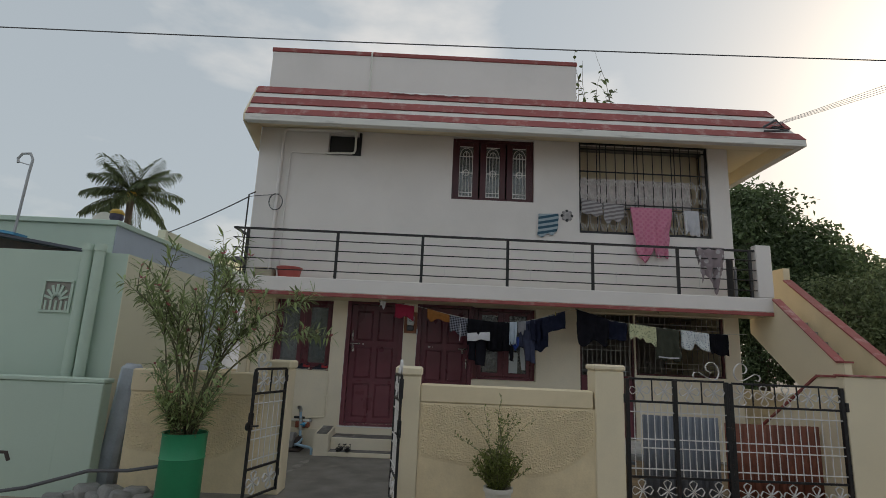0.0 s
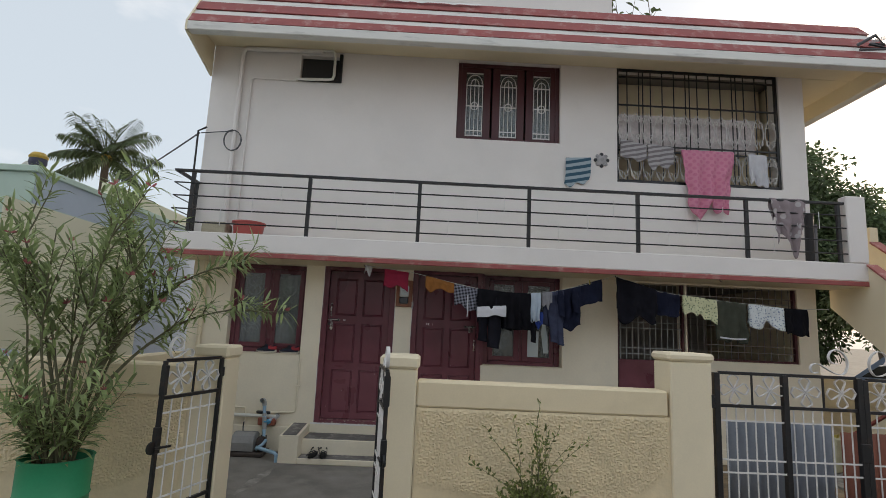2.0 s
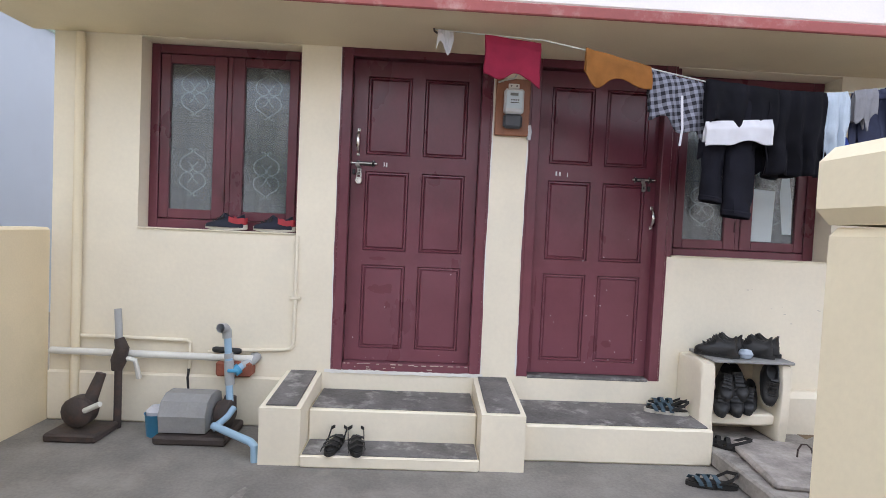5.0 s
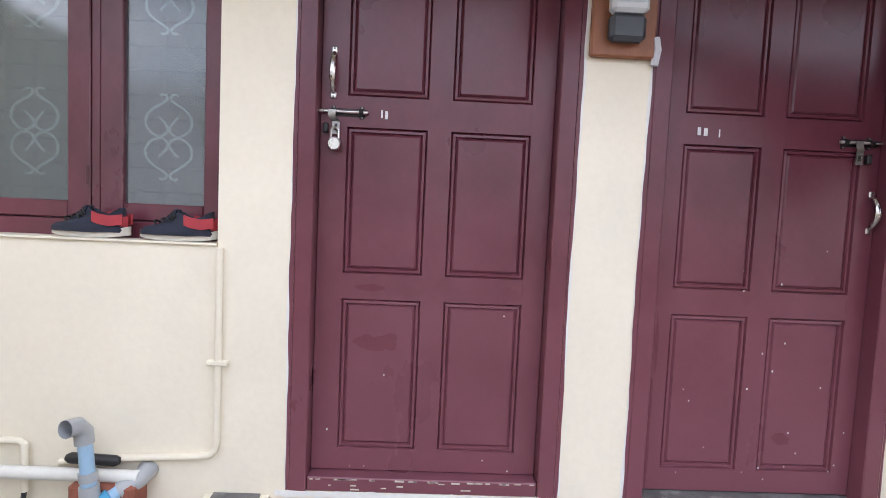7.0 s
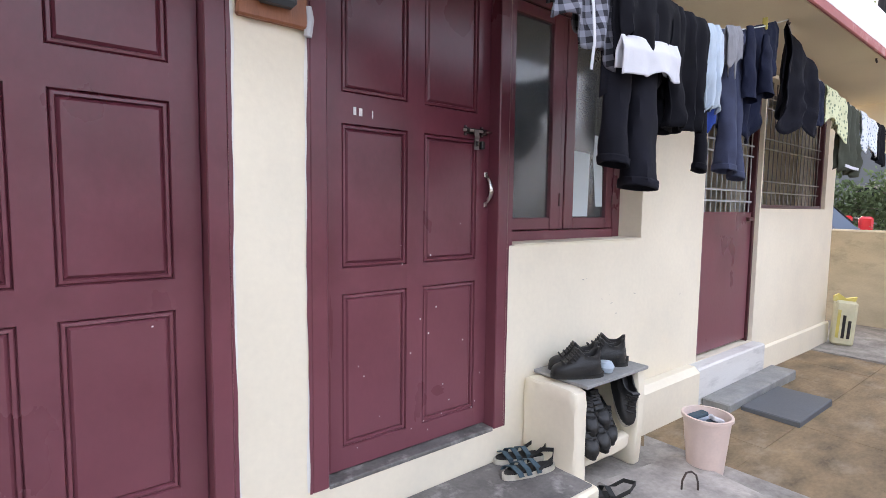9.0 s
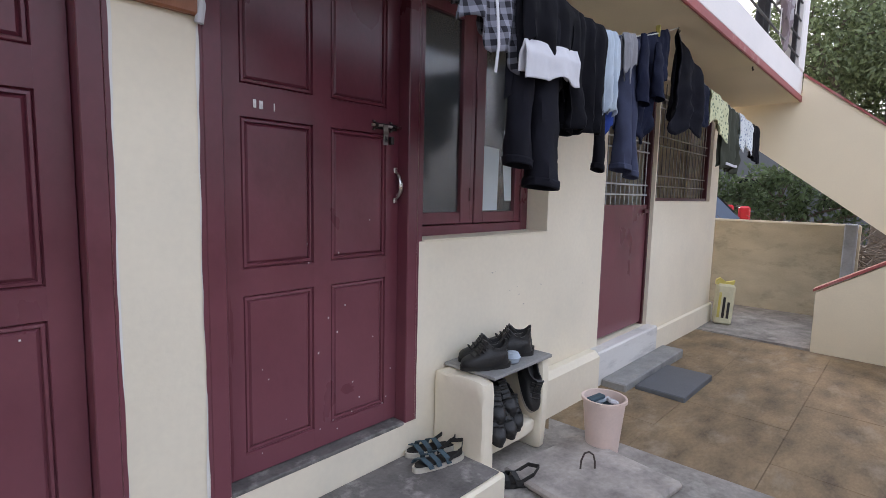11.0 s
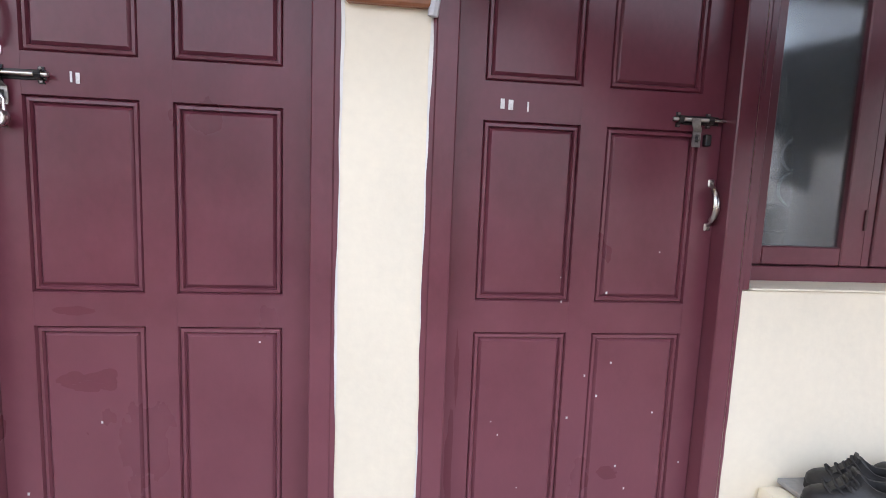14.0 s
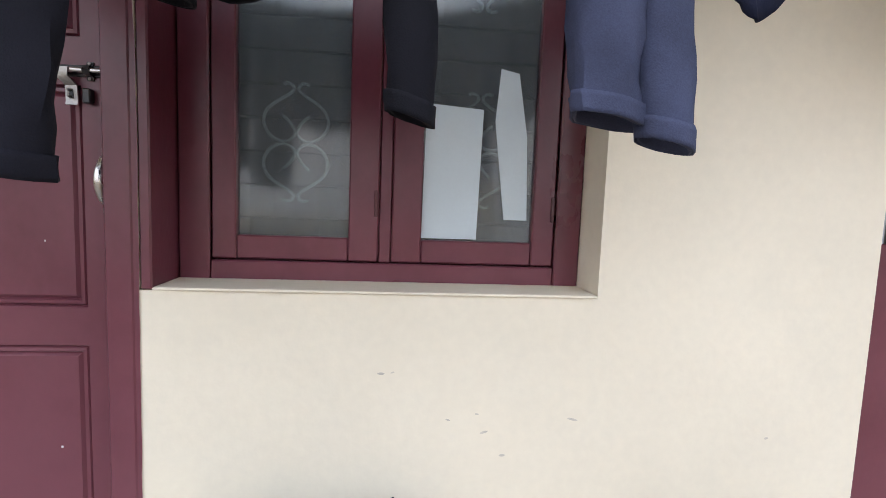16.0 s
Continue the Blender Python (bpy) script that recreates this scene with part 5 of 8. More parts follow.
pipe("conduit", "thin cream conduit below the window", [(-0.262, -0.012, 1.235), (-0.262, -0.012, 0.56), (-0.268, -0.012, 0.525), (-0.285, -0.012, 0.507), (-0.32, -0.012, 0.50), (-0.60, -0.012, 0.485), (-0.80, -0.012, 0.465)], 0.0125, M["cream_light"])
tagged(part("conduit_clip", Geo().box(-0.298, -0.226, -0.026, -0.001, 0.828, 0.846, 0.003), M["cream_light"]), "cream plastic clip on the conduit", "clip")
pipe("cable_joint", "black plastic cable joint", [(-0.765, -0.03, 0.49), (-0.75, -0.03, 0.49), (-0.60, -0.03, 0.484), (-0.585, -0.03, 0.484)], [0.012, 0.019, 0.019, 0.012], M["plastic_black"], "cable joint")
pipe("water_pipe", "white plastic water pipe along the wall", [(-1.75, -0.06, 0.455), (-0.50, -0.06, 0.445)], 0.022, M["pvc_white"])
pipe("conduit", "thin cream conduit beside the pump", [(-1.60, -0.02, 0.545), (-0.93, -0.02, 0.54), (-0.915, -0.02, 0.53), (-0.915, -0.02, 0.36)], 0.012, M["cream_light"])
pipe("pump_cable", "short hanging black cable end", [(-0.915, -0.022, 0.365), (-0.918, -0.03, 0.30), (-0.912, -0.03, 0.23)], 0.008, M["plastic_black"], "cable", 6)

riser = thing("pump_riser", "blue and grey plastic riser pipe on the pump", "pipe", (-0.625, -0.13, 0.2))
part("lower_pipe", Geo().tube([(0.02, -0.02, 0.0), (0.005, 0, 0.12)], 0.022, 12), M["pvc_blue"], riser, "", True)
part("lower_fitting", Geo().tube([(0.01, 0, 0.10), (0.0, 0, 0.25)], 0.030, 12), M["pvc_grey"], riser, "", True)
part("branch", Geo().tube([(0.0, 0, 0.16), (0.06, 0.04, 0.20), (0.09, 0.06, 0.22)], 0.024, 12), M["pvc_blue"], riser, "", True)
part("elbow", Geo().tube([(0.07, 0.05, 0.205), (0.12, 0.08, 0.235), (0.13, 0.12, 0.245), (0.10, 0.16, 0.245)], 0.031, 12), M["pvc_grey"], riser, "", True)
part("upper_pipe", Geo().tube([(0.0, 0, 0.24), (-0.015, 0, 0.42)], 0.022, 12), M["pvc_blue"], riser, "", True)
part("valve_ring", Geo().tube([(0.03, 0.01, 0.175), (0.055, 0.03, 0.195)], 0.033, 12), M["valve_blue"], riser, "bright blue plastic valve ring", True)
part("collar", Geo().tube([(-0.002, 0, 0.265), (-0.004, 0, 0.295)], 0.028, 12), M["pvc_grey"], riser, "", True)
part("valve_tap", Geo().box(0.005, 0.075, -0.045, -0.030, 0.185, 0.205, 0.005), M["valve_blue"], riser)
part("spout", Geo().tube([(-0.014, 0, 0.39), (-0.018, 0, 0.43), (-0.024, -0.02, 0.455), (-0.035, -0.06, 0.46)], 0.029, 12, False), M["pvc_grey"], riser, "grey open elbow spout", True)
tagged(part("brick", Geo().box(-0.72, -0.50, -0.10, -0.002, 0.335, 0.43, 0.012), M["brick"]), "red fired brick set in the wall", "brick")
pump = thing("water_pump", "dusty grey water pump on a cement base", "pump", (-0.75, -0.20, 0))
part("base", Geo().box(-0.22, 0.20, -0.16, 0.16, 0, 0.05, 0.012), M["iron"], pump)
part("cover", Geo().prism([(-0.12, 0.06), (-0.135, 0.16), (-0.10, 0.24), (-0.04, 0.27), (0.05, 0.27), (0.11, 0.24), (0.13, 0.16), (0.12, 0.06)], "x", -0.20, 0.07), M["pump_grey"], pump, "grey motor cover")
part("body", Geo().lathe([(0.0, -0.05), (0.075, -0.05), (0.085, -0.02), (0.085, 0.03), (0.05, 0.05), (0.0, 0.05)], 0, 0, 18, pose(0.13, 0.03, 0.13, 0, 90)), M["iron"], pump, "", True)
part("outlet", Geo().tube([(0.13, 0.08, 0.15), (0.135, 0.09, 0.22)], [0.045, 0.035], 10), M["iron"], pump, "", True)
part("pipe", Geo().tube([(0.10, -0.10, 0.08), (0.17, -0.05, 0.14), (0.19, 0.0, 0.18)], 0.02, 10), M["pvc_blue"], pump, "", True)
pipe("outflow_pipe", "pale blue plastic pipe from the pump to the steps", [(-0.63, -0.33, 0.115), (-0.36, -0.50, 0.10), (-0.33, -0.52, 0.085), (-0.325, -0.525, 0.0)], 0.022, M["pvc_blue"])
mug = thing("plastic_mug", "blue plastic mug with a white cloth in it", "mug", (-1.02, -0.20, 0))
part("body", Geo().lathe([(0.055, 0.0), (0.066, 0.13), (0.070, 0.135), (0.062, 0.132), (0.052, 0.01)], 0, 0, 20), M["plastic_blue"], mug, "", True)
part("cloth", Geo().lathe([(0.058, 0.115), (0.06, 0.15), (0.035, 0.175), (0.0, 0.165)], 0, 0, 9), M["white_cloth"], mug, "crumpled white cloth", True)
vl = thing("valve_stub", "rusty iron valve with a grey pipe stub", "valve", (-1.30, -0.12, 0))
part("lower_pipe", Geo().tube([(0, 0, 0), (0, 0, 0.40)], 0.022, 10), M["iron"], vl, "", True)
part("valve_body", Geo().tube([(-0.01, 0, 0.36), (0.0, 0, 0.42), (0.02, 0, 0.50), (0.0, 0, 0.56)], [0.03, 0.045, 0.04, 0.028], 10), M["iron"], vl, "", True)
part("stub", Geo().tube([(0.0, 0, 0.55), (-0.01, 0, 0.74)], 0.021, 10, False), M["pvc_grey"], vl, "", True)
part("branch", Geo().tube([(0.0, 0, 0.45), (0.09, 0.02, 0.42), (0.10, 0.05, 0.30)], 0.016, 8), M["pvc_white"], vl, "", True)

# ---- electric meter ----
em = thing("electric_meter", "electric meter on a varnished wooden board", "meter", (1.075, -0.002, 1.94))
part("board", Geo().box(-0.11, 0.11, -0.03, -0.001, 0.0, 0.36, 0.006), M["wood"], em)
case = part("case", Geo().box(-0.062, 0.062, -0.085, -0.031, 0.13, 0.285, 0.012), M["meter"], em)
part("label_plate", Geo().box(-0.05, 0.05, -0.088, -0.0855, 0.16, 0.27, 0.001), M["paper"], case)
part("display", Geo().box(-0.028, 0.022, -0.091, -0.0882, 0.238, 0.255, 0.001), M["lcd"], case)
for i in range(4):
    part("print_bar", Geo().box(-0.022 + 0.014 * i, -0.014 + 0.014 * i, -0.0892, -0.0882, 0.208, 0.216), M["ink"], case)
part("print_bar", Geo().box(-0.025, 0.03, -0.0892, -0.0882, 0.193, 0.198), M["ink"], case)
part("terminal_cover", Geo().box(-0.062, 0.058, -0.080, -0.031, 0.04, 0.128, 0.014), M["meter_dark"], em, "dark grey terminal cover")
part("bracket", Geo().box(-0.035, 0.035, -0.045, -0.031, 0.295, 0.325, 0.004), M["pvc_white"], em)
for sx in (-0.018, 0.018):
    part("screw", Geo().lathe([(0.006, 0), (0.006, 0.003), (0, 0.003)], 0, 0, 8, pose(sx, -0.045, 0.31, 90)), M["dark_steel"], em)
part("seal", Geo().tube([(0.112, -0.02, -0.02), (0.118, -0.025, 0.03), (0.112, -0.02, 0.07)], 0.014, 8), M["white_cloth"], em, "", True)
part("cable", Geo().tube([(-0.10, -0.032, 0.33), (-0.06, -0.04, 0.345), (0.0, -0.035, 0.36), (0.05, -0.03, 0.44), (0.06, -0.02, 0.49)], 0.006, 6), M["rope"], em)

p2 = thing("water_pump", "rusty iron hand valve and pump body", "pump", (-1.42, -0.25, 0))
part("base", Geo().box(-0.16, 0.14, -0.12, 0.12, 0, 0.05, 0.012), M["iron"], p2)
part("body", Geo().lathe([(0.0, -0.07), (0.07, -0.07), (0.09, -0.03), (0.09, 0.04), (0.05, 0.07), (0.0, 0.07)], 0, 0, 16, pose(-0.02, 0, 0.15, 90)), M["iron"], p2, "", True)
part("outlet", Geo().tube([(0.02, 0.02, 0.2), (0.06, 0.06, 0.36)], [0.04, 0.028], 10), M["iron"], p2, "", True)
part("pipe", Geo().tube([(0.04, -0.06, 0.17), (0.14, -0.08, 0.22)], 0.016, 8), M["pvc_white"], p2, "", True)
smear = Geo()
sv = []
for k in range(25):
    s_ = k / 24
    w_ = 0.012 + 0.075 * math.sin(math.pi * s_) ** 0.8 * (0.7 + 0.6 * noise.noise((s_ * 6, 2, 0)))
    cx_, cy_ = -0.27 - 0.10 * s_ + 0.015 * noise.noise((s_ * 5, 0, 1)), -0.80 - 0.95 * s_
    sv += [(cx_ - w_, cy_, 0.0022), (cx_ + w_ * 0.8, cy_ - 0.02, 0.0022)]
smear.add(sv, [(2 * k, 2 * k + 1, 2 * k + 3, 2 * k + 2) for k in range(24)])
structure("cement_smear", smear, M["apron"], "pale cement smear on the yard floor", "floor")


# ---- courtyard things ----
rack = thing("shoe_rack", "cream plastered shoe rack with a stone shelf", "shoe rack", (2.30, 0, 0))
def rough_block(x0, x1, y0, y1, z0, z1, seed):
    """A hand-plastered block with soft, wavering faces and worn edges."""
    g = Geo().box(0, 1, 0, 1, 0, 1)
    bm = bmesh.new()
    bm.from_mesh(g.mesh("block"))
    bmesh.ops.subdivide_edges(bm, edges=bm.edges, cuts=7, use_grid_fill=True)
    for v in bm.verts:
        p = Vector((x0 + (x1 - x0) * v.co.x, y0 + (y1 - y0) * v.co.y, z0 + (z1 - z0) * v.co.z))
        c = Vector(((x0 + x1) / 2, (y0 + y1) / 2, (z0 + z1) / 2))
        at_edge = sum(1 for q in v.co if q < 0.001 or q > 0.999)
        if at_edge > 1:
            p = p.lerp(c, 0.045 * (at_edge - 1))
        w = noise.noise_vector(p * 9 + Vector((seed, 0, 0))) * 0.007 + noise.noise_vector(p * 26 + Vector((seed, 3, 0))) * 0.003
        v.co = p + w
    out = Geo()
    bm.verts.index_update()
    out.add([tuple(v.co) for v in bm.verts], [tuple(v.index for v in f.verts) for f in bm.faces])
    bm.free()
    return out


part("side_block", rough_block(-0.035, 0.055, -0.305, -0.003, 0.101, 0.592, 1.0), M["cream_light"], rack, "", True)
part("side_block", rough_block(0.470, 0.535, -0.295, -0.003, 0.101, 0.592, 4.0), M["cream_light"], rack, "", True)
part("shelf", Geo().box(0.035, 0.535, -0.312, -0.004, 0.594, 0.611, 0.003), M["granite"], rack, "grey stone shelf")
part("lower_shelf", rough_block(0.057, 0.468, -0.27, -0.004, 0.20, 0.275, 7.0), M["cream_light"], rack, "", True)
def court_z(x, y):
    """The court falls from the front wall towards the gate and the stair."""
    return (0.105 - 0.016 * (x - 3.1)) * (1 + 0.25 * y)


bed = Geo().add([(x, y, court_z(x, y) - 0.006) for x, y in ((3.02, -3.0), (6.28, -3.0), (6.28, 0.0), (3.02, 0.0))] + [(x, y, -0.14) for x, y in ((3.02, -3.0), (6.28, -3.0), (6.28, 0.0), (3.02, 0.0))], [(0, 1, 2, 3), (7, 6, 5, 4), (0, 4, 5, 1), (1, 5, 6, 2), (2, 6, 7, 3), (3, 7, 4, 0)])
structure("paving", bed, M["court_joint"], "stained cement bed below the paving", "floor")
manhole = thing("manhole_cover", "worn cement manhole slab with an iron ring", "manhole cover", (2.68, -0.63, 0.101))
part("slab", Geo().box(-0.29, 0.29, -0.30, 0.29, 0.0, 0.042, 0.014, pose(0, 0, 0, 0, 0, -9)), M["manhole"], manhole)
part("ring", Geo().tube([(0.005, 0.055, 0.03), (0.005, 0.052, 0.085), (0.016, 0.042, 0.120), (0.034, 0.028, 0.126), (0.050, 0.014, 0.110), (0.058, 0.008, 0.075), (0.058, 0.006, 0.03)], 0.0045, 8), M["iron"], manhole, "rusty bent iron ring", True)
tagged(part("stone_step", Geo().box(3.92, 5.12, -0.27, -0.092, 0.05, 0.140, 0.008), M["granite"]), "grey stone slab lying as a doorstep", "step")
tagged(part("slate_slab", Geo().box(4.05, 4.68, -0.62, -0.285, 0.04, 0.112, 0.006), M["slate"]), "dark slate slab lying on the paving", "slab")
structure("threshold_3", Geo().box(3.86, 4.98, -0.09, 0.03, 0.0, 0.338, 0.012), M["white_trim"], "grey cement threshold below the barred door", "threshold")
bucket = thing("bucket", "faded pink plastic bucket with soap packets", "bucket", (3.02, -0.525, 0.101))
part("body", Geo().lathe([(0.082, 0.0), (0.108, 0.27), (0.117, 0.272), (0.117, 0.288), (0.105, 0.288), (0.078, 0.012), (0.0, 0.012)], 0, 0, 28), M["plastic_pink"], bucket, "", True)
rnd = random.Random(4)
for i in range(6):
    a = rnd.uniform(0, 6.28)
    part("packet", Geo().box(-0.045, 0.045, -0.025, 0.025, 0, 0.02, 0.005, pose(0.04 * math.cos(a), 0.04 * math.sin(a), 0.225 + 0.008 * i, rnd.uniform(-25, 25), rnd.uniform(-25, 25), rnd.uniform(0, 180))), (M["pale_blue_cloth"], M["white_cloth"], M["teal_strap"])[i % 3], bucket)
sack = thing("sack", "yellow and white printed sack leaning at the corner", "sack", (6.76, -0.15, 0.056))
sack.rotation_euler = (0, 0, math.radians(-68))
part("body", Geo().box(-0.09, 0.09, -0.08, 0.08, 0.005, 0.45, 0.022, pose(0, 0, 0, 0, 3, 0)), M["sack"], sack)
part("folded_top", Geo().prism([(-0.085, 0.44), (0.09, 0.43), (0.105, 0.49), (0.02, 0.47), (-0.04, 0.515), (-0.08, 0.49)], "y", -0.03, 0.02), M["yellow_bag"], sack)
for k in range(3):
    part("print_bar", Geo().box(-0.065 + 0.045 * k, -0.04 + 0.045 * k, -0.086, -0.0795, 0.08, 0.36 - 0.05 * k, 0, pose(0, 0, 0, 0, 3, 0)), M["black_metal"] if k else M["yellow_bag"], sack)


# ---- footwear ----
def shoe_body(L, W, H, ankle):
    """A shoe's upper, its toe towards -x: outlines from the sole up to an open collar."""
    top, m = H * (1 + ankle), 24
    v = []
    levels = ((0.0, 0.0, 0.97), (0.10, -0.005, 1.0), (0.25, 0.012, 0.98), (0.36, 0.06, 0.94), (0.44, 0.14, 0.90), (0.54, 0.26, 0.84), (0.66, 0.36, 0.76), (0.80, 0.425, 0.72), (0.93, 0.45, 0.71), (1.0, 0.465, 0.68), (0.985, 0.50, 0.56), (0.80, 0.51, 0.52), (0.45, 0.52, 0.50))
    for j, (f, adv, wf) in enumerate(levels):
        toe, heel = -0.5 * L + adv * L, 0.5 * L - 0.006 - 0.012 * min(1, f * 1.5) - (0.012 if j > 9 else 0)
        cx, hl = (toe + heel) / 2, (heel - toe) / 2
        for k in range(m):
            a = 6.283 * k / m
            c, s = math.cos(a), math.sin(a)
            x = cx + hl * (abs(c) ** 0.85) * (1 if c > 0 else -1)
            z = 0.02 + (top - 0.02) * f
            if f > 0.6:
                z += 0.012 * (f - 0.6) / 0.4 * math.cos(2 * a) * (1 + ankle)
            crease = 0.005 * noise.noise((x * 28, s * 2 + L * 9, z * 40)) + 0.003 * noise.noise((x * 70, s * 4, z * 90))
            v.append((x + crease, (0.5 * W * wf + crease) * (abs(s) ** 0.8) * (1 if s > 0 else -1), z + 0.5 * crease))
    n = len(levels)
    f = [(j * m + k, j * m + (k + 1) % m, (j + 1) * m + (k + 1) % m, (j + 1) * m + k) for j in range(n - 1) for k in range(m)]
    f += [tuple(range(m)), tuple((n - 1) * m + k for k in range(m))]
    return Geo().add(v, f)


def sole_geo(L, W, t, spring=0.0):
    """A sole; with spring, its toe and heel curl up and its side waves."""
    n = 20
    pts = []
    for k in range(2 * n):
        a = 2 * math.pi * k / (2 * n)
        x = 0.5 * L * math.cos(a)
        w = 0.5 * W * (0.86 + 0.14 * math.cos(2 * a + 0.6)) * (1.0 if x < 0 else 0.86)
        pts.append((x, w * math.sin(a)))
    g = Geo().prism(pts, "z", 0.0, t)
    if spring:
        g.v = [(x, y, z + spring * (abs(x) / (0.5 * L)) ** 3 + (0.004 * math.sin(x * 60) if z > 0 else 0)) for x, y, z in g.v]
    return g


def boot(label, m, upper, ankle=0.9, L=0.29, H=0.095, sole="rubber", laces=True, extra=None, group="shoes on the rack"):
    t = tagged(new("shoe"), label, "shoe", group)
    t.matrix_world = m
    part("upper", shoe_body(L * 0.97, 0.10, H, ankle), M[upper], t, "", True)
    part("sole", sole_geo(L, 0.104, 0.026 if extra else 0.024, 0.012 if extra else 0.0), M[sole], t)
    top = H * (1 + ankle)
    part("tongue", Geo().strip([(-0.26 * L, 0, top * 0.52), (-0.13 * L, 0, top * 0.80), (-0.045 * L, 0, top * 1.02), (-0.03 * L, 0, top * 1.02 + 0.014)], 0.045, 0.008, (0, 1, 0)), M[upper], t)
    if laces:
        for k in range(5):
            f = 0.50 + 0.115 * k
            x = -0.5 * L + L * (0.21, 0.30, 0.37, 0.41, 0.435)[k]
            z = 0.02 + (top - 0.02) * f
            hw = 0.026
            part("lace", Geo().tube([(x + 0.012, -hw - 0.006, z - 0.010), (x - 0.004, -hw * 0.6, z + 0.008), (x - 0.006, 0.004, z + 0.012), (x - 0.002, hw * 0.6, z + 0.008), (x + 0.012, hw + 0.006, z - 0.008)], 0.0038, 6), M["rubber"], t)
    if extra:
        for sg in (-1, 1):
            part("side_panel", Geo().strip([(0.030, sg * 0.0470, 0.074), (0.050, sg * 0.0465, 0.066), (0.085, sg * 0.042, 0.060), (0.122, sg * 0.029, 0.066)], 0.036, 0.009, (0, 0, 1)), M[extra], t, "red side panel", True)
        part("heel_panel", Geo().strip([(0.108, -0.022, 0.05), (0.122, 0, 0.05), (0.108, 0.022, 0.05)], 0.05, 0.008, (0, 0, 1)), M[extra], t, "red heel panel", True)
    return t


sz = 0.613
for x, y, a in ((2.405, -0.205, -30), (2.485, -0.130, -38), (2.655, -0.165, -42), (2.735, -0.115, -50)):
    boot("black scuffed leather ankle boot", pose(x, y, sz, 0, 0, a), "leather", 0.48, 0.255, 0.080)
for x, y, z, rx, ry, rz, white in ((2.455, -0.20, 0.295, 4, -14, 62, 0), (2.545, -0.19, 0.30, -6, -16, 70, 0), (2.640, -0.18, 0.30, 5, -12, 58, 0), (2.49, -0.16, 0.385, 8, -20, 66, 0), (2.59, -0.15, 0.39, -8, -18, 74, 0), (2.735, -0.215, 0.44, 10, -58, 64, 1)):
    boot("black trainer heaped on the lower shelf", pose(x, y, z, rx, ry, rz), "leather", 0.30, 0.28, 0.088, "sole_white" if white else "rubber")
tagged(part("soap_dish", Geo().lathe([(0.0, 0.0), (0.032, 0.004), (0.042, 0.03), (0.030, 0.052), (0.0, 0.058)], 0, 0, 18, pose(2.565, -0.245, 0.613)), M["pale_blue_cloth"], None, "", True), "small pale blue plastic ball between the boots", "ball")
sill_z = W1[2] + 0.011
boot("navy running shoe with red panels", pose(-0.735, 0.055, sill_z, 0, 0, 0), "navy_shoe", 0.10, 0.27, 0.085, "sole_white", True, "red_shoe", "shoes on the sill")
boot("navy running shoe with red panels", pose(-0.425, 0.050, sill_z, 0, 0, 3), "navy_shoe", 0.10, 0.27, 0.085, "sole_white", True, "red_shoe", "shoes on the sill")


def sandal(label, m, strap, sole, group):
    t = tagged(new("sandal"), label, "sandal", group)
    t.matrix_world = m
    part("sole", sole_geo(0.27, 0.10, 0.022), M[sole], t)
    part("footbed", Geo().add(*(lambda g: (g.v, g.f))(sole_geo(0.25, 0.086, 0.006)), pose(0, 0, 0.023)), M["rubber"], t)
    for x, h in ((-0.085, 0.05), (-0.045, 0.062), (0.005, 0.065)):
        part("strap", Geo().strip([(x + 0.02, -0.046, 0.018), (x + 0.012, -0.042, h * 0.7), (x, 0, h), (x - 0.012, 0.042, h * 0.7), (x - 0.02, 0.046, 0.018)], 0.024, 0.004, (1, 0, 0)), M[strap], t)
    part("heel_strap", Geo().strip([(0.02, -0.044, 0.03), (0.09, -0.045, 0.07), (0.128, 0, 0.082), (0.09, 0.045, 0.07), (0.02, 0.044, 0.03)], 0.018, 0.004, (0, 0, 1)), M["rubber"], t)
    return t


sandal("teal and grey strapped sandal on the step", pose(2.125, -0.175, 0.229, 0, 0, -14), "teal_strap", "sole_white", "sandals on the step")
sandal("teal and grey strapped sandal on the step", pose(2.185, -0.075, 0.229, 0, 0, -24), "teal_strap", "sole_white", "sandals on the step")
sandal("black rubber slipper on the step", pose(0.10, -0.475, 0.077, 0, 0, 84), "leather", "rubber", "slippers")
sandal("black rubber slipper on the step", pose(0.22, -0.475, 0.077, 0, 0, 100), "leather", "rubber", "slippers")
sandal("black rubber slipper on the cement", pose(2.40, -0.38, 0.102, 0, 0, -40), "leather", "rubber", "slippers")
sandal("dull teal slipper on the cement", pose(2.16, -0.66, 0.002, 0, 0, -10), "teal_strap", "rubber", "slippers")


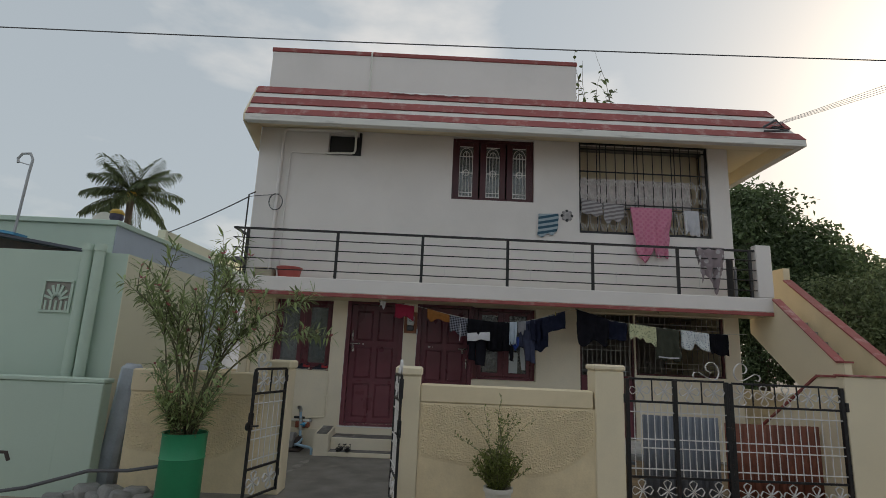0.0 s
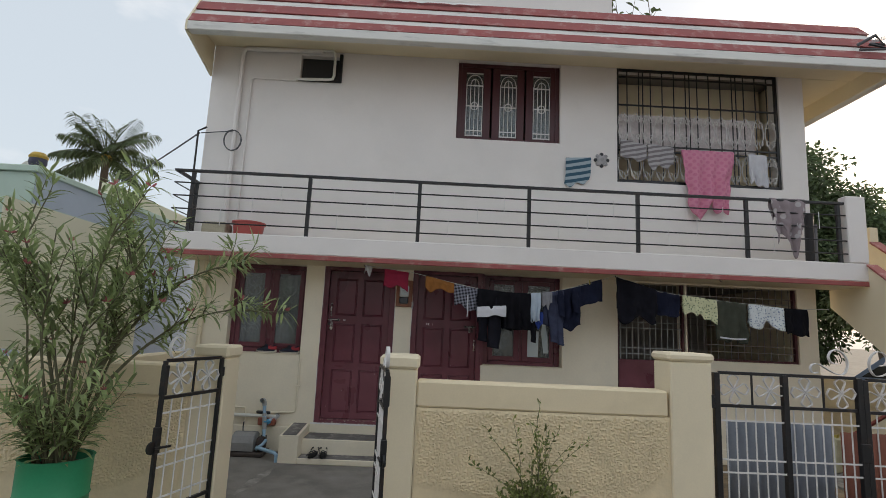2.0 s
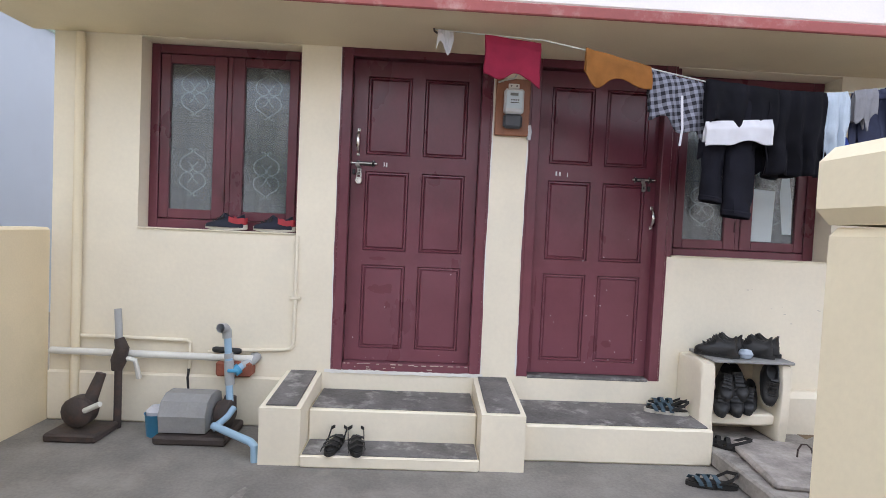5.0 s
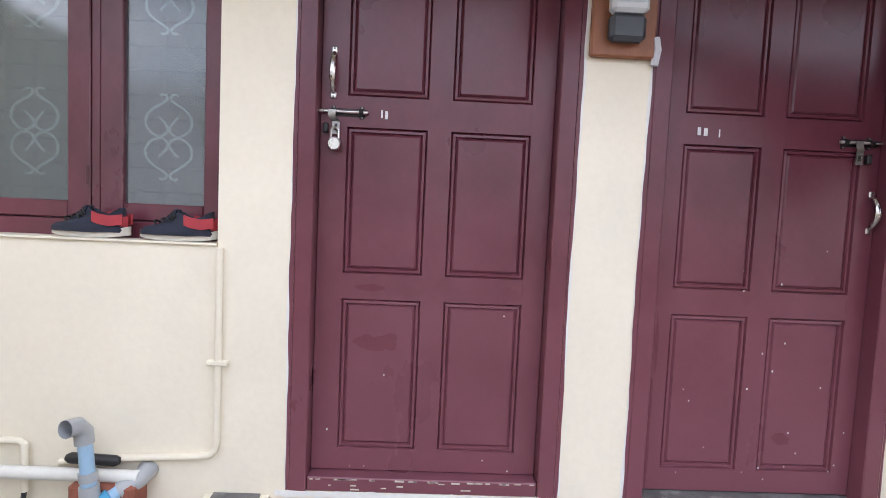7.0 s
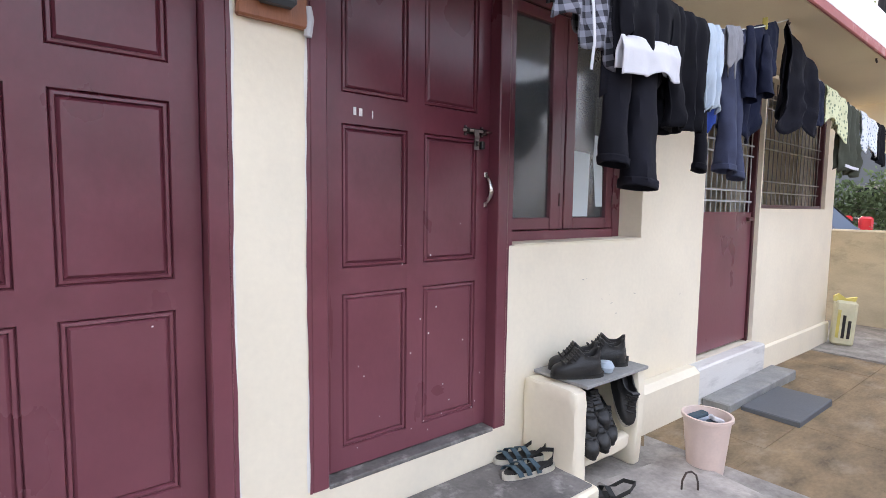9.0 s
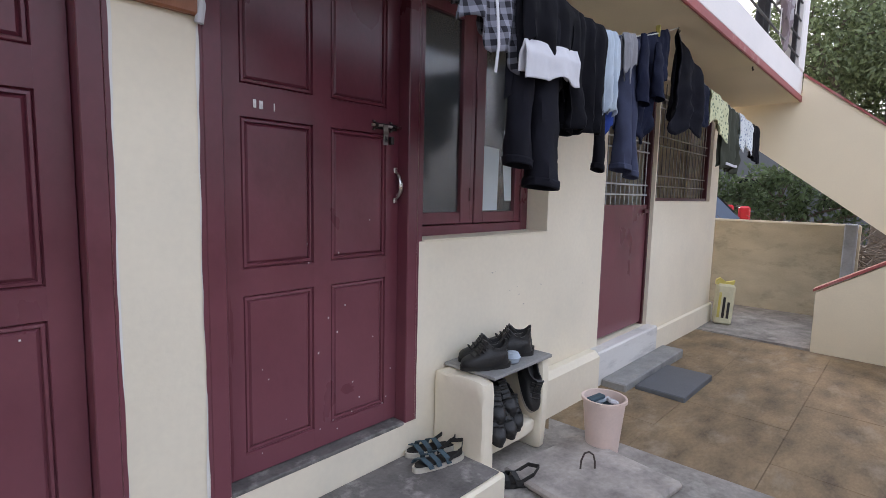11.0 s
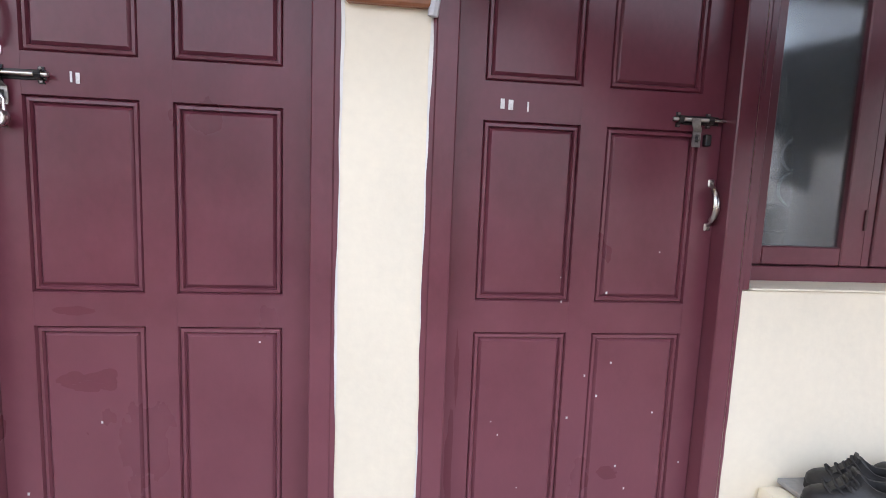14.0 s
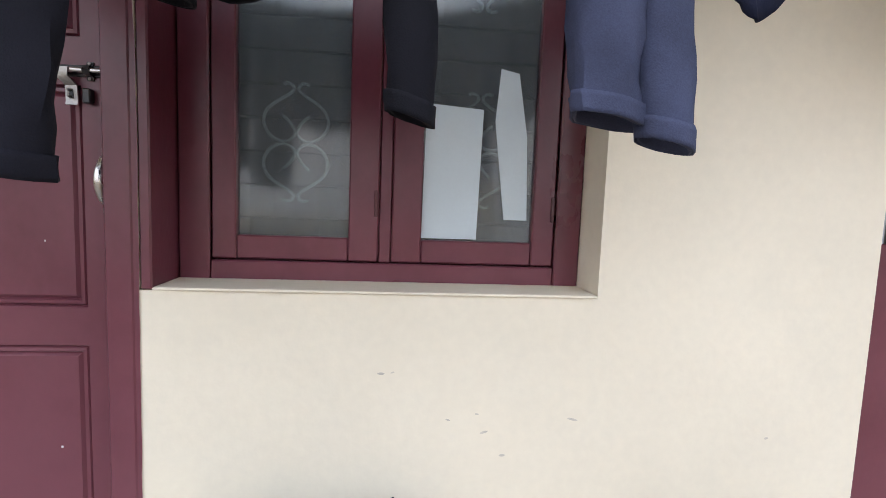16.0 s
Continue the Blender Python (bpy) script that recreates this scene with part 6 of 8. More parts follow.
# ---- washing ----
def cloth_geo(x0, x1, z0, z1, y, front, back, folds=3.0, amp=0.02, taper=0.0, seed=1.0, gap=0.015, hem=0.12, notch=0.0):
    """A cloth over a line that runs from (x0, z0) to (x1, z1): it hangs front metres before it and back metres behind."""
    nu, nf, nb = 30, 20, 12
    rows = [(-back * (nb - j) / nb, 1) for j in range(nb)] + [(0.0, 0)] + [(front * (j + 1) / nf, -1) for j in range(nf)]
    v = []
    for d, side in rows:
        for i in range(nu + 1):
            u = i / nu
            q = abs(d)
            squeeze = 1 - taper * q / max(front, 0.01)
            uu = 0.5 + (u - 0.5) * squeeze
            x = x0 + (x1 - x0) * uu + (0.008 + 0.05 * q) * noise.noise((u * 3, q * 6, seed))
            zt = z0 + (z1 - z0) * uu
            grow = min(1.0, 0.25 + q * 2.2)
            wave = amp * grow * (1.0 * math.sin(folds * 6.283 * u + seed + 2.5 * q + 1.2 * noise.noise((u * 2, q * 4, seed))) + 0.9 * noise.noise((u * 5 + seed, q * 4, 1)) + 0.6 * noise.noise((u * 13, q * 16, seed)) + 0.5 * noise.noise((u * 8 + q * 9, q * 9 - u * 5, seed + 3)))
            long = max(front, back, 0.05)
            drop = (q + hem * noise.noise((u * 2.5, seed, 4)) * q / long) * (1 - notch * math.exp(-((u - 0.5) / 0.09) ** 2) * min(1.0, q / long))
            v.append((x, y + side * gap * min(1, q * 25) + wave, zt - drop + (0.004 if q == 0 else 0)))
    n = nu + 1
    f = [(j * n + i, j * n + i + 1, (j + 1) * n + i + 1, (j + 1) * n + i) for j in range(len(rows) - 1) for i in range(nu)]
    return Geo().add(v, f)


def cloth(name, label, material, *a, parent=None, group="washing on the line", **k):
    ob = part(name, cloth_geo(*a, **k), M[material], parent, "", True)
    s = ob.modifiers.new("thickness", "SOLIDIFY")
    s.thickness, s.offset = 0.004, 0.0
    return ob if parent else tagged(ob, label, "clothes" if name != "towel" else "towel", group)


def legs_geo(x, y, ztop, zend, w, r, seed, start=0.0, swell=1.0):
    """One hanging trouser leg: a flattened, creased tube that is open below."""
    n, m = (22 if start == 0 else 4), 18
    v = []
    for j in range(n + 1):
        s = start + (1 - start) * j / n
        rr = swell * r * (1.05 - 0.20 * s) * (0.55 + 0.45 * min(1, s * 3))
        for k in range(m):
            a = 6.283 * k / m
            c = 1 + 0.22 * noise.noise((math.cos(a) * 1.4 + seed, math.sin(a) * 1.4, s * 5.0)) + 0.10 * noise.noise((math.cos(a) * 3 + seed, math.sin(a) * 3, s * 14.0)) + 0.05 * math.sin(3 * a + 6 * s + seed)
            v.append((x + w * s + rr * c * math.cos(a), y + 0.02 * noise.noise((s * 3, seed, 2)) + (0.42 + 0.50 * s * s) * rr * c * math.sin(a), ztop + (zend - ztop) * s - 0.010 * math.cos(a) * s))
    f = [(j * m + k, j * m + (k + 1) % m, (j + 1) * m + (k + 1) % m, (j + 1) * m + k) for j in range(n) for k in range(m)]
    return Geo().add(v, f)


def trousers(label, material, x0, x1, zt0, zt1, y, legs, back):
    """A pair of trousers over the line: the seat behind it, the legs before it."""
    t = tagged(new("trousers"), label, "trousers", "washing on the line")
    for i, (lx, w, zend, r) in enumerate(legs):
        top = zt0 + (zt1 - zt0) * (lx - x0) / max(0.01, x1 - x0)
        ob = part("leg", legs_geo(lx, y - 0.012 * i, top + 0.005, zend, w, r, lx * 7 + i), M[material], t, "", True)
        s = ob.modifiers.new("thickness", "SOLIDIFY")
        s.thickness, s.offset = 0.004, -1
        cuff = part("cuff", legs_geo(lx, y - 0.012 * i, top + 0.005, zend - 0.001, w, r, lx * 7 + i, 0.955, 1.03), M[material], ob, "", True)
        c = cuff.modifiers.new("thickness", "SOLIDIFY")
        c.thickness, c.offset = 0.003, 1
    cloth("seat", "", material, x0, x1, zt0, zt1, y, 0.05, back, parent=t, folds=2, amp=0.018, seed=x0)
    return t


YL = -0.55
tagged(part("clothes_line", Geo().tube([(0.55, -0.40, 2.44), (0.85, -0.47, 2.40), (1.15, -0.52, 2.37), (1.45, -0.57, 2.30), (1.75, YL, 2.24), (2.1, YL, 2.18), (2.5, YL, 2.15), (2.9, YL, 2.18), (3.2, -0.53, 2.25), (3.5, -0.51, 2.34), (3.80, -0.50, 2.44)], 0.004, 6), M["rope"]), "white plastic washing line under the balcony", "washing line")
tagged(part("clothes_line", Geo().tube([(3.80, -0.50, 2.44), (3.95, -0.47, 2.40), (4.4, -0.44, 2.27), (5.0, -0.44, 2.20), (5.6, -0.44, 2.16), (6.1, -0.45, 2.12), (6.74, -0.30, 2.15)], 0.004, 6), M["rope"]), "white plastic washing line under the balcony", "washing line")
cloth("cap", "small grey and white cap hung on the line", "white_cloth", 0.575, 0.66, 2.43, 2.42, -0.42, 0.11, 0.06, folds=1, amp=0.012, seed=2)
cloth("towel", "dark red folded towel on the line", "red_cloth", 0.83, 1.14, 2.385, 2.355, -0.50, 0.21, 0.19, folds=1.5, amp=0.008, seed=3)
cloth("shirt", "rust-orange cloth bunched on the line", "orange_cloth", 1.36, 1.72, 2.315, 2.235, -0.59, 0.13, 0.11, folds=2.5, amp=0.016, seed=5)
shirt = cloth("shirt", "black and white checked shirt on the line", "check_cloth", 1.73, 2.06, 2.235, 2.17, YL, 0.27, 0.22, folds=2.5, amp=0.02, seed=6)
part("drawstring", Geo().strip([(1.90, YL - 0.03, 2.10), (1.90, YL - 0.04, 2.02), (1.905, YL - 0.045, 1.92), (1.898, YL - 0.04, 1.83)], 0.012, 0.003, (1, 0, 0)), M["white_cloth"], shirt, "white drawstring")
trousers("black track trousers with white cuffs on the line", "charcoal_cloth", 2.03, 2.40, 2.19, 2.155, YL, ((2.115, -0.012, 1.54, 0.062), (2.252, -0.014, 1.462, 0.086)), 0.42)
cloth("t_shirt", "white and pale grey cloth folded on the line", "white_cloth", 2.02, 2.38, 1.955, 1.985, YL - 0.07, 0.125, 0.10, folds=2.2, amp=0.018, seed=8, hem=0.08)
cloth("shirt", "black cotton shirt on the line", "black_cloth", 2.02, 2.42, 2.186, 2.152, YL - 0.045, 0.24, 0.30, folds=3, amp=0.02, seed=9)
trousers("black cotton trousers on the line", "black_cloth", 2.34, 2.74, 2.16, 2.155, YL + 0.01, ((2.43, 0.0, 1.69, 0.045), (2.725, 0.02, 1.552, 0.036)), 0.45)
cloth("shirt", "black cotton shirt with a long hem", "black_cloth", 2.36, 2.70, 2.155, 2.155, YL - 0.03, 0.455, 0.35, folds=3.5, amp=0.022, seed=11, hem=0.02)
cloth("shirt", "pale blue and white shirt on the line", "pale_blue_cloth", 2.70, 2.82, 2.155, 2.17, YL - 0.02, 0.34, 0.28, folds=2, amp=0.018, seed=12)
cloth("shorts", "royal blue shorts on the line", "royal_cloth", 2.72, 2.86, 1.93, 1.93, YL + 0.01, 0.17, 0.15, folds=2, amp=0.015, seed=13)
cloth("shirt", "grey knitted shirt on the line", "grey_cloth", 2.84, 2.96, 2.17, 2.19, YL - 0.045, 0.16, 0.15, folds=1.5, amp=0.015, seed=14)
trousers("slate-blue trousers hanging from the line", "slate_cloth", 2.86, 3.12, 2.17, 2.21, YL, ((2.96, 0.055, 1.563, 0.064), (3.04, 0.05, 1.532, 0.044)), 0.40)
navy_shirt = cloth("shirt", "navy blue shirt on the line", "navy_cloth", 3.02, 3.34, 2.20, 2.28, YL + 0.01, 0.50, 0.42, folds=2.5, amp=0.022, seed=15)
for lx, sd in ((3.06, 1.0), (3.25, 2.0)):
    part("sleeve", legs_geo(lx, YL - 0.05, 2.215, 1.84 + 0.05 * sd, 0.03, 0.045, sd), M["navy_cloth"], navy_shirt, "", True)
cloth("shorts", "dark navy shorts pegged on the line", "navy_cloth", 3.32, 3.62, 2.29, 2.385, -0.51, 0.27, 0.22, folds=1.6, amp=0.02, taper=-0.1, seed=16)
tagged(part("clothes_peg", Geo().box(3.46, 3.470, -0.522, -0.498, 2.31, 2.372, 0.002), M["yellow_bag"]), "yellow plastic clothes peg", "peg")
cloth("shirt", "black shirt hung by its shoulder", "charcoal_cloth", 3.82, 4.34, 2.43, 2.285, -0.48, 0.47, 0.40, folds=2.2, amp=0.03, taper=0.02, seed=17, hem=0.25)
cloth("shirt", "dark navy striped shirt on the line", "navy_cloth", 4.34, 4.66, 2.285, 2.235, -0.44, 0.30, 0.28, folds=2, amp=0.02, seed=18)
cloth("shorts", "yellow-green printed shorts on the line", "yellow_print", 4.70, 5.14, 2.235, 2.19, -0.45, 0.26, 0.22, folds=1.6, amp=0.02, seed=19, notch=0.30)
cloth("trousers", "dark olive trousers on the line", "olive_cloth", 5.14, 5.52, 2.19, 2.165, -0.44, 0.52, 0.50, folds=2.4, amp=0.022, seed=20)
tagged(part("hem", Geo().strip([(5.16, -0.475, 1.72), (5.33, -0.49, 1.705), (5.50, -0.475, 1.71)], 0.02, 0.005, (0, 0, 1)), M["white_cloth"]), "white hem band of the olive trousers", "clothes")
cloth("shorts", "white printed shorts on the line", "white_print", 5.56, 6.02, 2.165, 2.125, -0.45, 0.29, 0.25, folds=1.6, amp=0.02, seed=21, notch=0.30)
cloth("shorts", "black shorts on the line", "black_cloth", 6.03, 6.34, 2.125, 2.12, -0.45, 0.33, 0.30, folds=1.8, amp=0.02, seed=22)
for x, y in ((0.55, -0.40), (3.80, -0.50), (5.1, -0.62)):
    tagged(part("line_hook", Geo().tube([(x, y, 2.445), (x + 0.004, y, 2.43), (x + 0.02, y, 2.42), (x + 0.03, y, 2.43)], 0.006, 6), M["iron"]), "rusty iron hook in the slab", "hook")

# washing on the balcony and the grille
g_up = "washing on the upper grille"
cloth("towel", "pink printed cotton cloth over the grille", "pink_cloth", 4.93, 5.70, 4.36, 4.36, -0.05, 0.88, 0.1, folds=3.2, amp=0.035, taper=0.30, seed=31, notch=0.16, group=g_up, hem=0.35)
cloth("towel", "grey striped cloth on the grille", "grey_stripe", 4.06, 4.44, 4.50, 4.42, -0.005, 0.26, 0.1, folds=1.5, amp=0.012, seed=32, group=g_up)
cloth("towel", "grey striped cloth on the grille", "grey_stripe", 4.46, 4.84, 4.44, 4.40, -0.005, 0.30, 0.1, folds=2, amp=0.015, seed=33, group=g_up, hem=0.2)
cloth("towel", "white cotton cloth on the grille", "white_cloth", 5.93, 6.20, 4.36, 4.36, 0.0, 0.46, 0.1, folds=2, amp=0.016, seed=34, group=g_up)
cloth("shirt", "brown and grey printed cloth over the railing", "brown_print", 5.80, 6.28, 3.548, 3.552, BY + 0.05, 0.62, 0.30, folds=2.6, amp=0.03, taper=0.25, seed=35, group="washing on the railing", gap=0.032, hem=0.3)
tw = tagged(part("towel", Geo().add(*(lambda g: (g.v, g.f))(cloth_geo(0.0, 0.36, 0.0, 0.04, 0.0, 0.40, 0.02, folds=1, amp=0.006, seed=36)), pose(3.28, 0.016, 4.175, 0, 3)), M["blue_towel"], None, "", True), "blue and white striped cloth hung on the wall", "towel")
med = thing("wall_medallion", "round grey plaster medallion on the wall", "ornament", (3.80, 0.026, 4.17))
part("disc", Geo().lathe([(0.0, 0.0), (0.085, 0.0), (0.085, 0.012), (0.0, 0.02)], 0, 0, 20, pose(0, 0, 0, 90)), M["medallion"], med)
for k in range(8):
    a = k * math.pi / 4
    part("petal", Geo().lathe([(0.0, 0.0), (0.03, 0.0), (0.022, 0.014), (0.0, 0.018)], 0, 0, 10, pose(0.085 * math.cos(a), 0, 0.085 * math.sin(a), 90)), M["medallion"] if k % 2 else M["ink"], med)
tub = thing("plastic_tub", "red plastic tub on the balcony", "tub", (-1.00, -0.34, 2.58))
part("body", Geo().lathe([(0.15, 0.0), (0.20, 0.33), (0.215, 0.332), (0.215, 0.350), (0.19, 0.346), (0.14, 0.01), (0.0, 0.01)], 0, 0, 26), M["plastic_red"], tub, "", True)
tagged(part("storage_box", Geo().box(-1.55, -1.24, -0.50, -0.25, 2.58, 2.90, 0.02), M["back_wall"]), "dusty buff carton on the balcony", "box")
tagged(part("rolled_mat", Geo().tube([(6.53, -0.30, 2.58), (6.50, -0.36, 3.42)], 0.055, 12), M["plastic_black"], None, "", True), "black rolled mat standing on the balcony", "mat")
tagged(part("rolled_mat", Geo().tube([(6.64, -0.25, 2.58), (6.62, -0.30, 3.30)], 0.03, 12), M["grey_cloth"], None, "", True), "grey rolled mat standing on the balcony", "mat")


# ---- gates ----
def petal_flower(cx, cz, r, y=0.0):
    """Four kite-shaped petals bent from flat strip."""
    g = Geo()
    for k in range(4):
        a = k * math.pi / 2 + 0.06
        d, s = (math.cos(a), math.sin(a)), (-math.sin(a), math.cos(a))
        p = [(0.03, 0), (0.66, 0.35), (0.80, 0.33), (1.0, 0.0), (0.80, -0.33), (0.66, -0.35), (0.03, 0)]
        g.strip([(cx + r * (u * d[0] + w * s[0]), y, cz + r * (u * d[1] + w * s[1])) for u, w in p], 0.018, 0.007, (0, 1, 0))
    return g


def big_scroll(x_end, z, flip, k=1.0):
    """The tall open curl and its small tail along a gate's top rail."""
    shape = ((0.110, 0.080), (0.148, 0.090), (0.166, 0.130), (0.140, 0.170), (0.090, 0.178), (0.045, 0.135), (0.032, 0.070), (0.062, 0.014), (0.120, 0.012), (0.187, 0.045), (0.240, 0.075), (0.285, 0.070), (0.300, 0.040), (0.285, 0.012), (0.250, 0.018))
    pts = [Vector((x_end + flip * u * k, 0, z + q * k)) for u, q in shape]
    fine = []
    for i in range(len(pts) - 1):
        a, b, c, d = pts[max(0, i - 1)], pts[i], pts[i + 1], pts[min(len(pts) - 1, i + 2)]
        for e in range(5):
            h = e / 5
            fine.append(0.5 * ((2 * b) + (c - a) * h + (2 * a - 5 * b + 4 * c - d) * h * h + (3 * b - a - 3 * c + d) * h ** 3))
    return Geo().strip([tuple(p) for p in fine + [pts[-1]]], 0.024, 0.006, (0, 1, 0))


def gate_leaf(t, W, z0, z1, posts, flowers, bars, thick):
    """The parts of a gate leaf between x = 0 and W: black frame, white flowers above and below, white bars between."""
    k = M["black_metal"]
    for x in (0.0, W, *posts):
        part("stile", Geo().box(x - thick, x + thick, -thick, thick, z0, z1, 0.003), k, t)
    for z in (z1, z1 - 0.25, z0 + 0.30, z0 + 0.02):
        part("rail", Geo().box(thick, W - thick, -0.012, 0.012, z - 0.012, z + 0.012, 0.002), k, t)
    step = W / flowers
    for i in range(flowers):
        c = step * (i + 0.5)
        for zc in (z1 - 0.125, z0 + 0.16):
            part("flower", petal_flower(c, zc, min(0.118, step * 0.49)), M["white_metal"], t, "white strip flower")
        if i:
            part("divider", Geo().box(step * i - 0.006, step * i + 0.006, -0.006, 0.006, z1 - 0.24, z1 - 0.01), k, t)
    for i in range(bars):
        x = W * (i + 1) / (bars + 1)
        part("bar", Geo().tube([(x, 0, z0 + 0.31), (x, 0, z1 - 0.26)], 0.0055, 6), M["white_metal"], t)
    for f in (0.13, 0.50, 0.62, 0.90):
        z = z1 - 0.26 - f * (z1 - z0 - 0.57)
        part("cross_bar", Geo().box(thick, W - thick, -0.013, -0.006, z - 0.006, z + 0.006), M["white_metal"], t)


def small_gate(at, ang, flip, label, W=0.60):
    t = thing("gate_leaf", label, "gate", (at[0], at[1], 0), "small gate leaves")
    t.rotation_euler = (0, 0, radians(ang))
    gate_leaf(t, W, 0.07, 1.37, (), 2, 5, 0.0135)
    g1 = big_scroll(W, 1.383, -1, 0.82)
    part("scroll", g1, M["white_metal"], t, "white curled strip")
    lt = part("latch", Geo().lathe([(0.0, -0.006), (0.042, -0.006), (0.042, 0.006), (0.0, 0.006)], 0, 0, 18, pose(W + 0.035, 0, 0.80, 90)), M["black_metal"], t, "black latch plate")
    part("latch_rod", Geo().tube([(W - 0.11, 0.02 * flip, 0.79), (W + 0.03, 0.02 * flip, 0.80)], 0.009, 8), M["black_metal"], lt)
    part("latch_box", Geo().box(W - 0.022, W + 0.022, -0.02, 0.02, 0.76, 0.93, 0.004), M["black_metal"], lt)
    part("catch", Geo().box(W - 0.022, W + 0.012, -0.022, 0.022, 1.14, 1.34, 0.004), M["black_metal"], t)
    for z in (0.25, 1.26):
        part("hinge", Geo().tube([(-0.024, 0, z - 0.035), (-0.024, 0, z + 0.035)], 0.014, 8), M["black_metal"], t)
    return t


small_gate((-0.195, -2.865), -107.5, 1, "open black steel gate leaf with white flowers", 0.57)
small_gate((1.075, -2.985), -80.0, -1, "open black steel gate leaf with white flowers", 0.53)
ga = thing("wide_gate_leaf", "closed black steel gate leaf with white bars", "gate", (3.70, -2.98, 0), "wide gate leaves")
gate_leaf(ga, 1.14, 0.08, 1.43, (0.545,), 4, 14, 0.022)
gb = thing("wide_gate_leaf", "closed black steel gate leaf with white bars", "gate", (4.885, -2.98, 0), "wide gate leaves")
gate_leaf(gb, 1.28, 0.08, 1.42, (), 5, 14, 0.022)
for gt, x, fl in ((ga, 1.10, -1), (gb, 0.02, 1)):
    g1 = big_scroll(x, 1.445, fl, 1.12)
    part("scroll", g1, M["white_metal"], gt, "white curled strip")
part("latch", Geo().box(1.10, 1.18, -0.045, -0.024, 0.80, 0.94, 0.005), M["black_metal"], ga, "black latch plate")
part("hinge", Geo().box(-0.05, -0.024, -0.03, 0.01, 1.16, 1.26, 0.004), M["black_metal"], ga)
part("hinge", Geo().box(1.304, 1.34, -0.03, 0.01, 1.16, 1.26, 0.004), M["black_metal"], gb)


# ---- ridged sheets stacked inside the wide gate ----
def ridged(x0, x1, y, z0, z1, pitch, material, name, label):
    n = int((x1 - x0) / pitch * 6)
    v = []
    for i in range(n + 1):
        x = x0 + (x1 - x0) * i / n
        yy = y + 0.018 * math.sin(6.283 * (x - x0) / pitch)
        v += [(x, yy, z0), (x, yy, z1 + 0.012 * noise.noise((x * 3, 1, 1)))]
    g = Geo().add(v, [(2 * i, 2 * i + 2, 2 * i + 3, 2 * i + 1) for i in range(n)])
    ob = part(name, g, M[material], None, "", True)
    s = ob.modifiers.new("thickness", "SOLIDIFY")
    s.thickness = 0.012
    return tagged(ob, label, "roof sheet")


ridged(4.10, 5.02, -2.42, -0.005, 0.98, 0.085, "corr_grey", "corrugated_sheet", "grey corrugated sheet stood on edge in the yard")
ridged(5.08, 6.24, -2.46, -0.005, 0.93, 0.10, "corr_red", "corrugated_sheet", "red-brown corrugated sheet stood on edge in the yard")


# ---- plants ----
def leaf(g, p, d, up, L, W, droop=0.25):
    """A narrow folded leaf from p along d."""
    d = d.normalized()
    s = d.cross(up)
    s = s.normalized() if s.length > 1e-4 else Vector((1, 0, 0))
    n = s.cross(d)
    m1 = p + d * L * 0.38 + n * 0.02 * L
    m2 = p + d * L * 0.72 - n * droop * 0.35 * L
    tip = p + d * L * 0.97 - n * droop * L
    v = [p, m1 + s * W / 2, m1 - s * W / 2, m2 + s * W * 0.38, m2 - s * W * 0.38, tip, m1 - n * W * 0.12, m2 - n * W * 0.10]
    g.add(v, [(0, 6, 1), (0, 2, 6), (1, 6, 7, 3), (6, 2, 4, 7), (3, 7, 5), (7, 4, 5)])


def rand_dir(r, z0=-0.2, z1=0.8):
    a, z = r.uniform(0, 6.283), r.uniform(z0, z1)
    q = math.sqrt(max(0.0, 1 - z * z))
    return Vector((q * math.cos(a), q * math.sin(a), z))


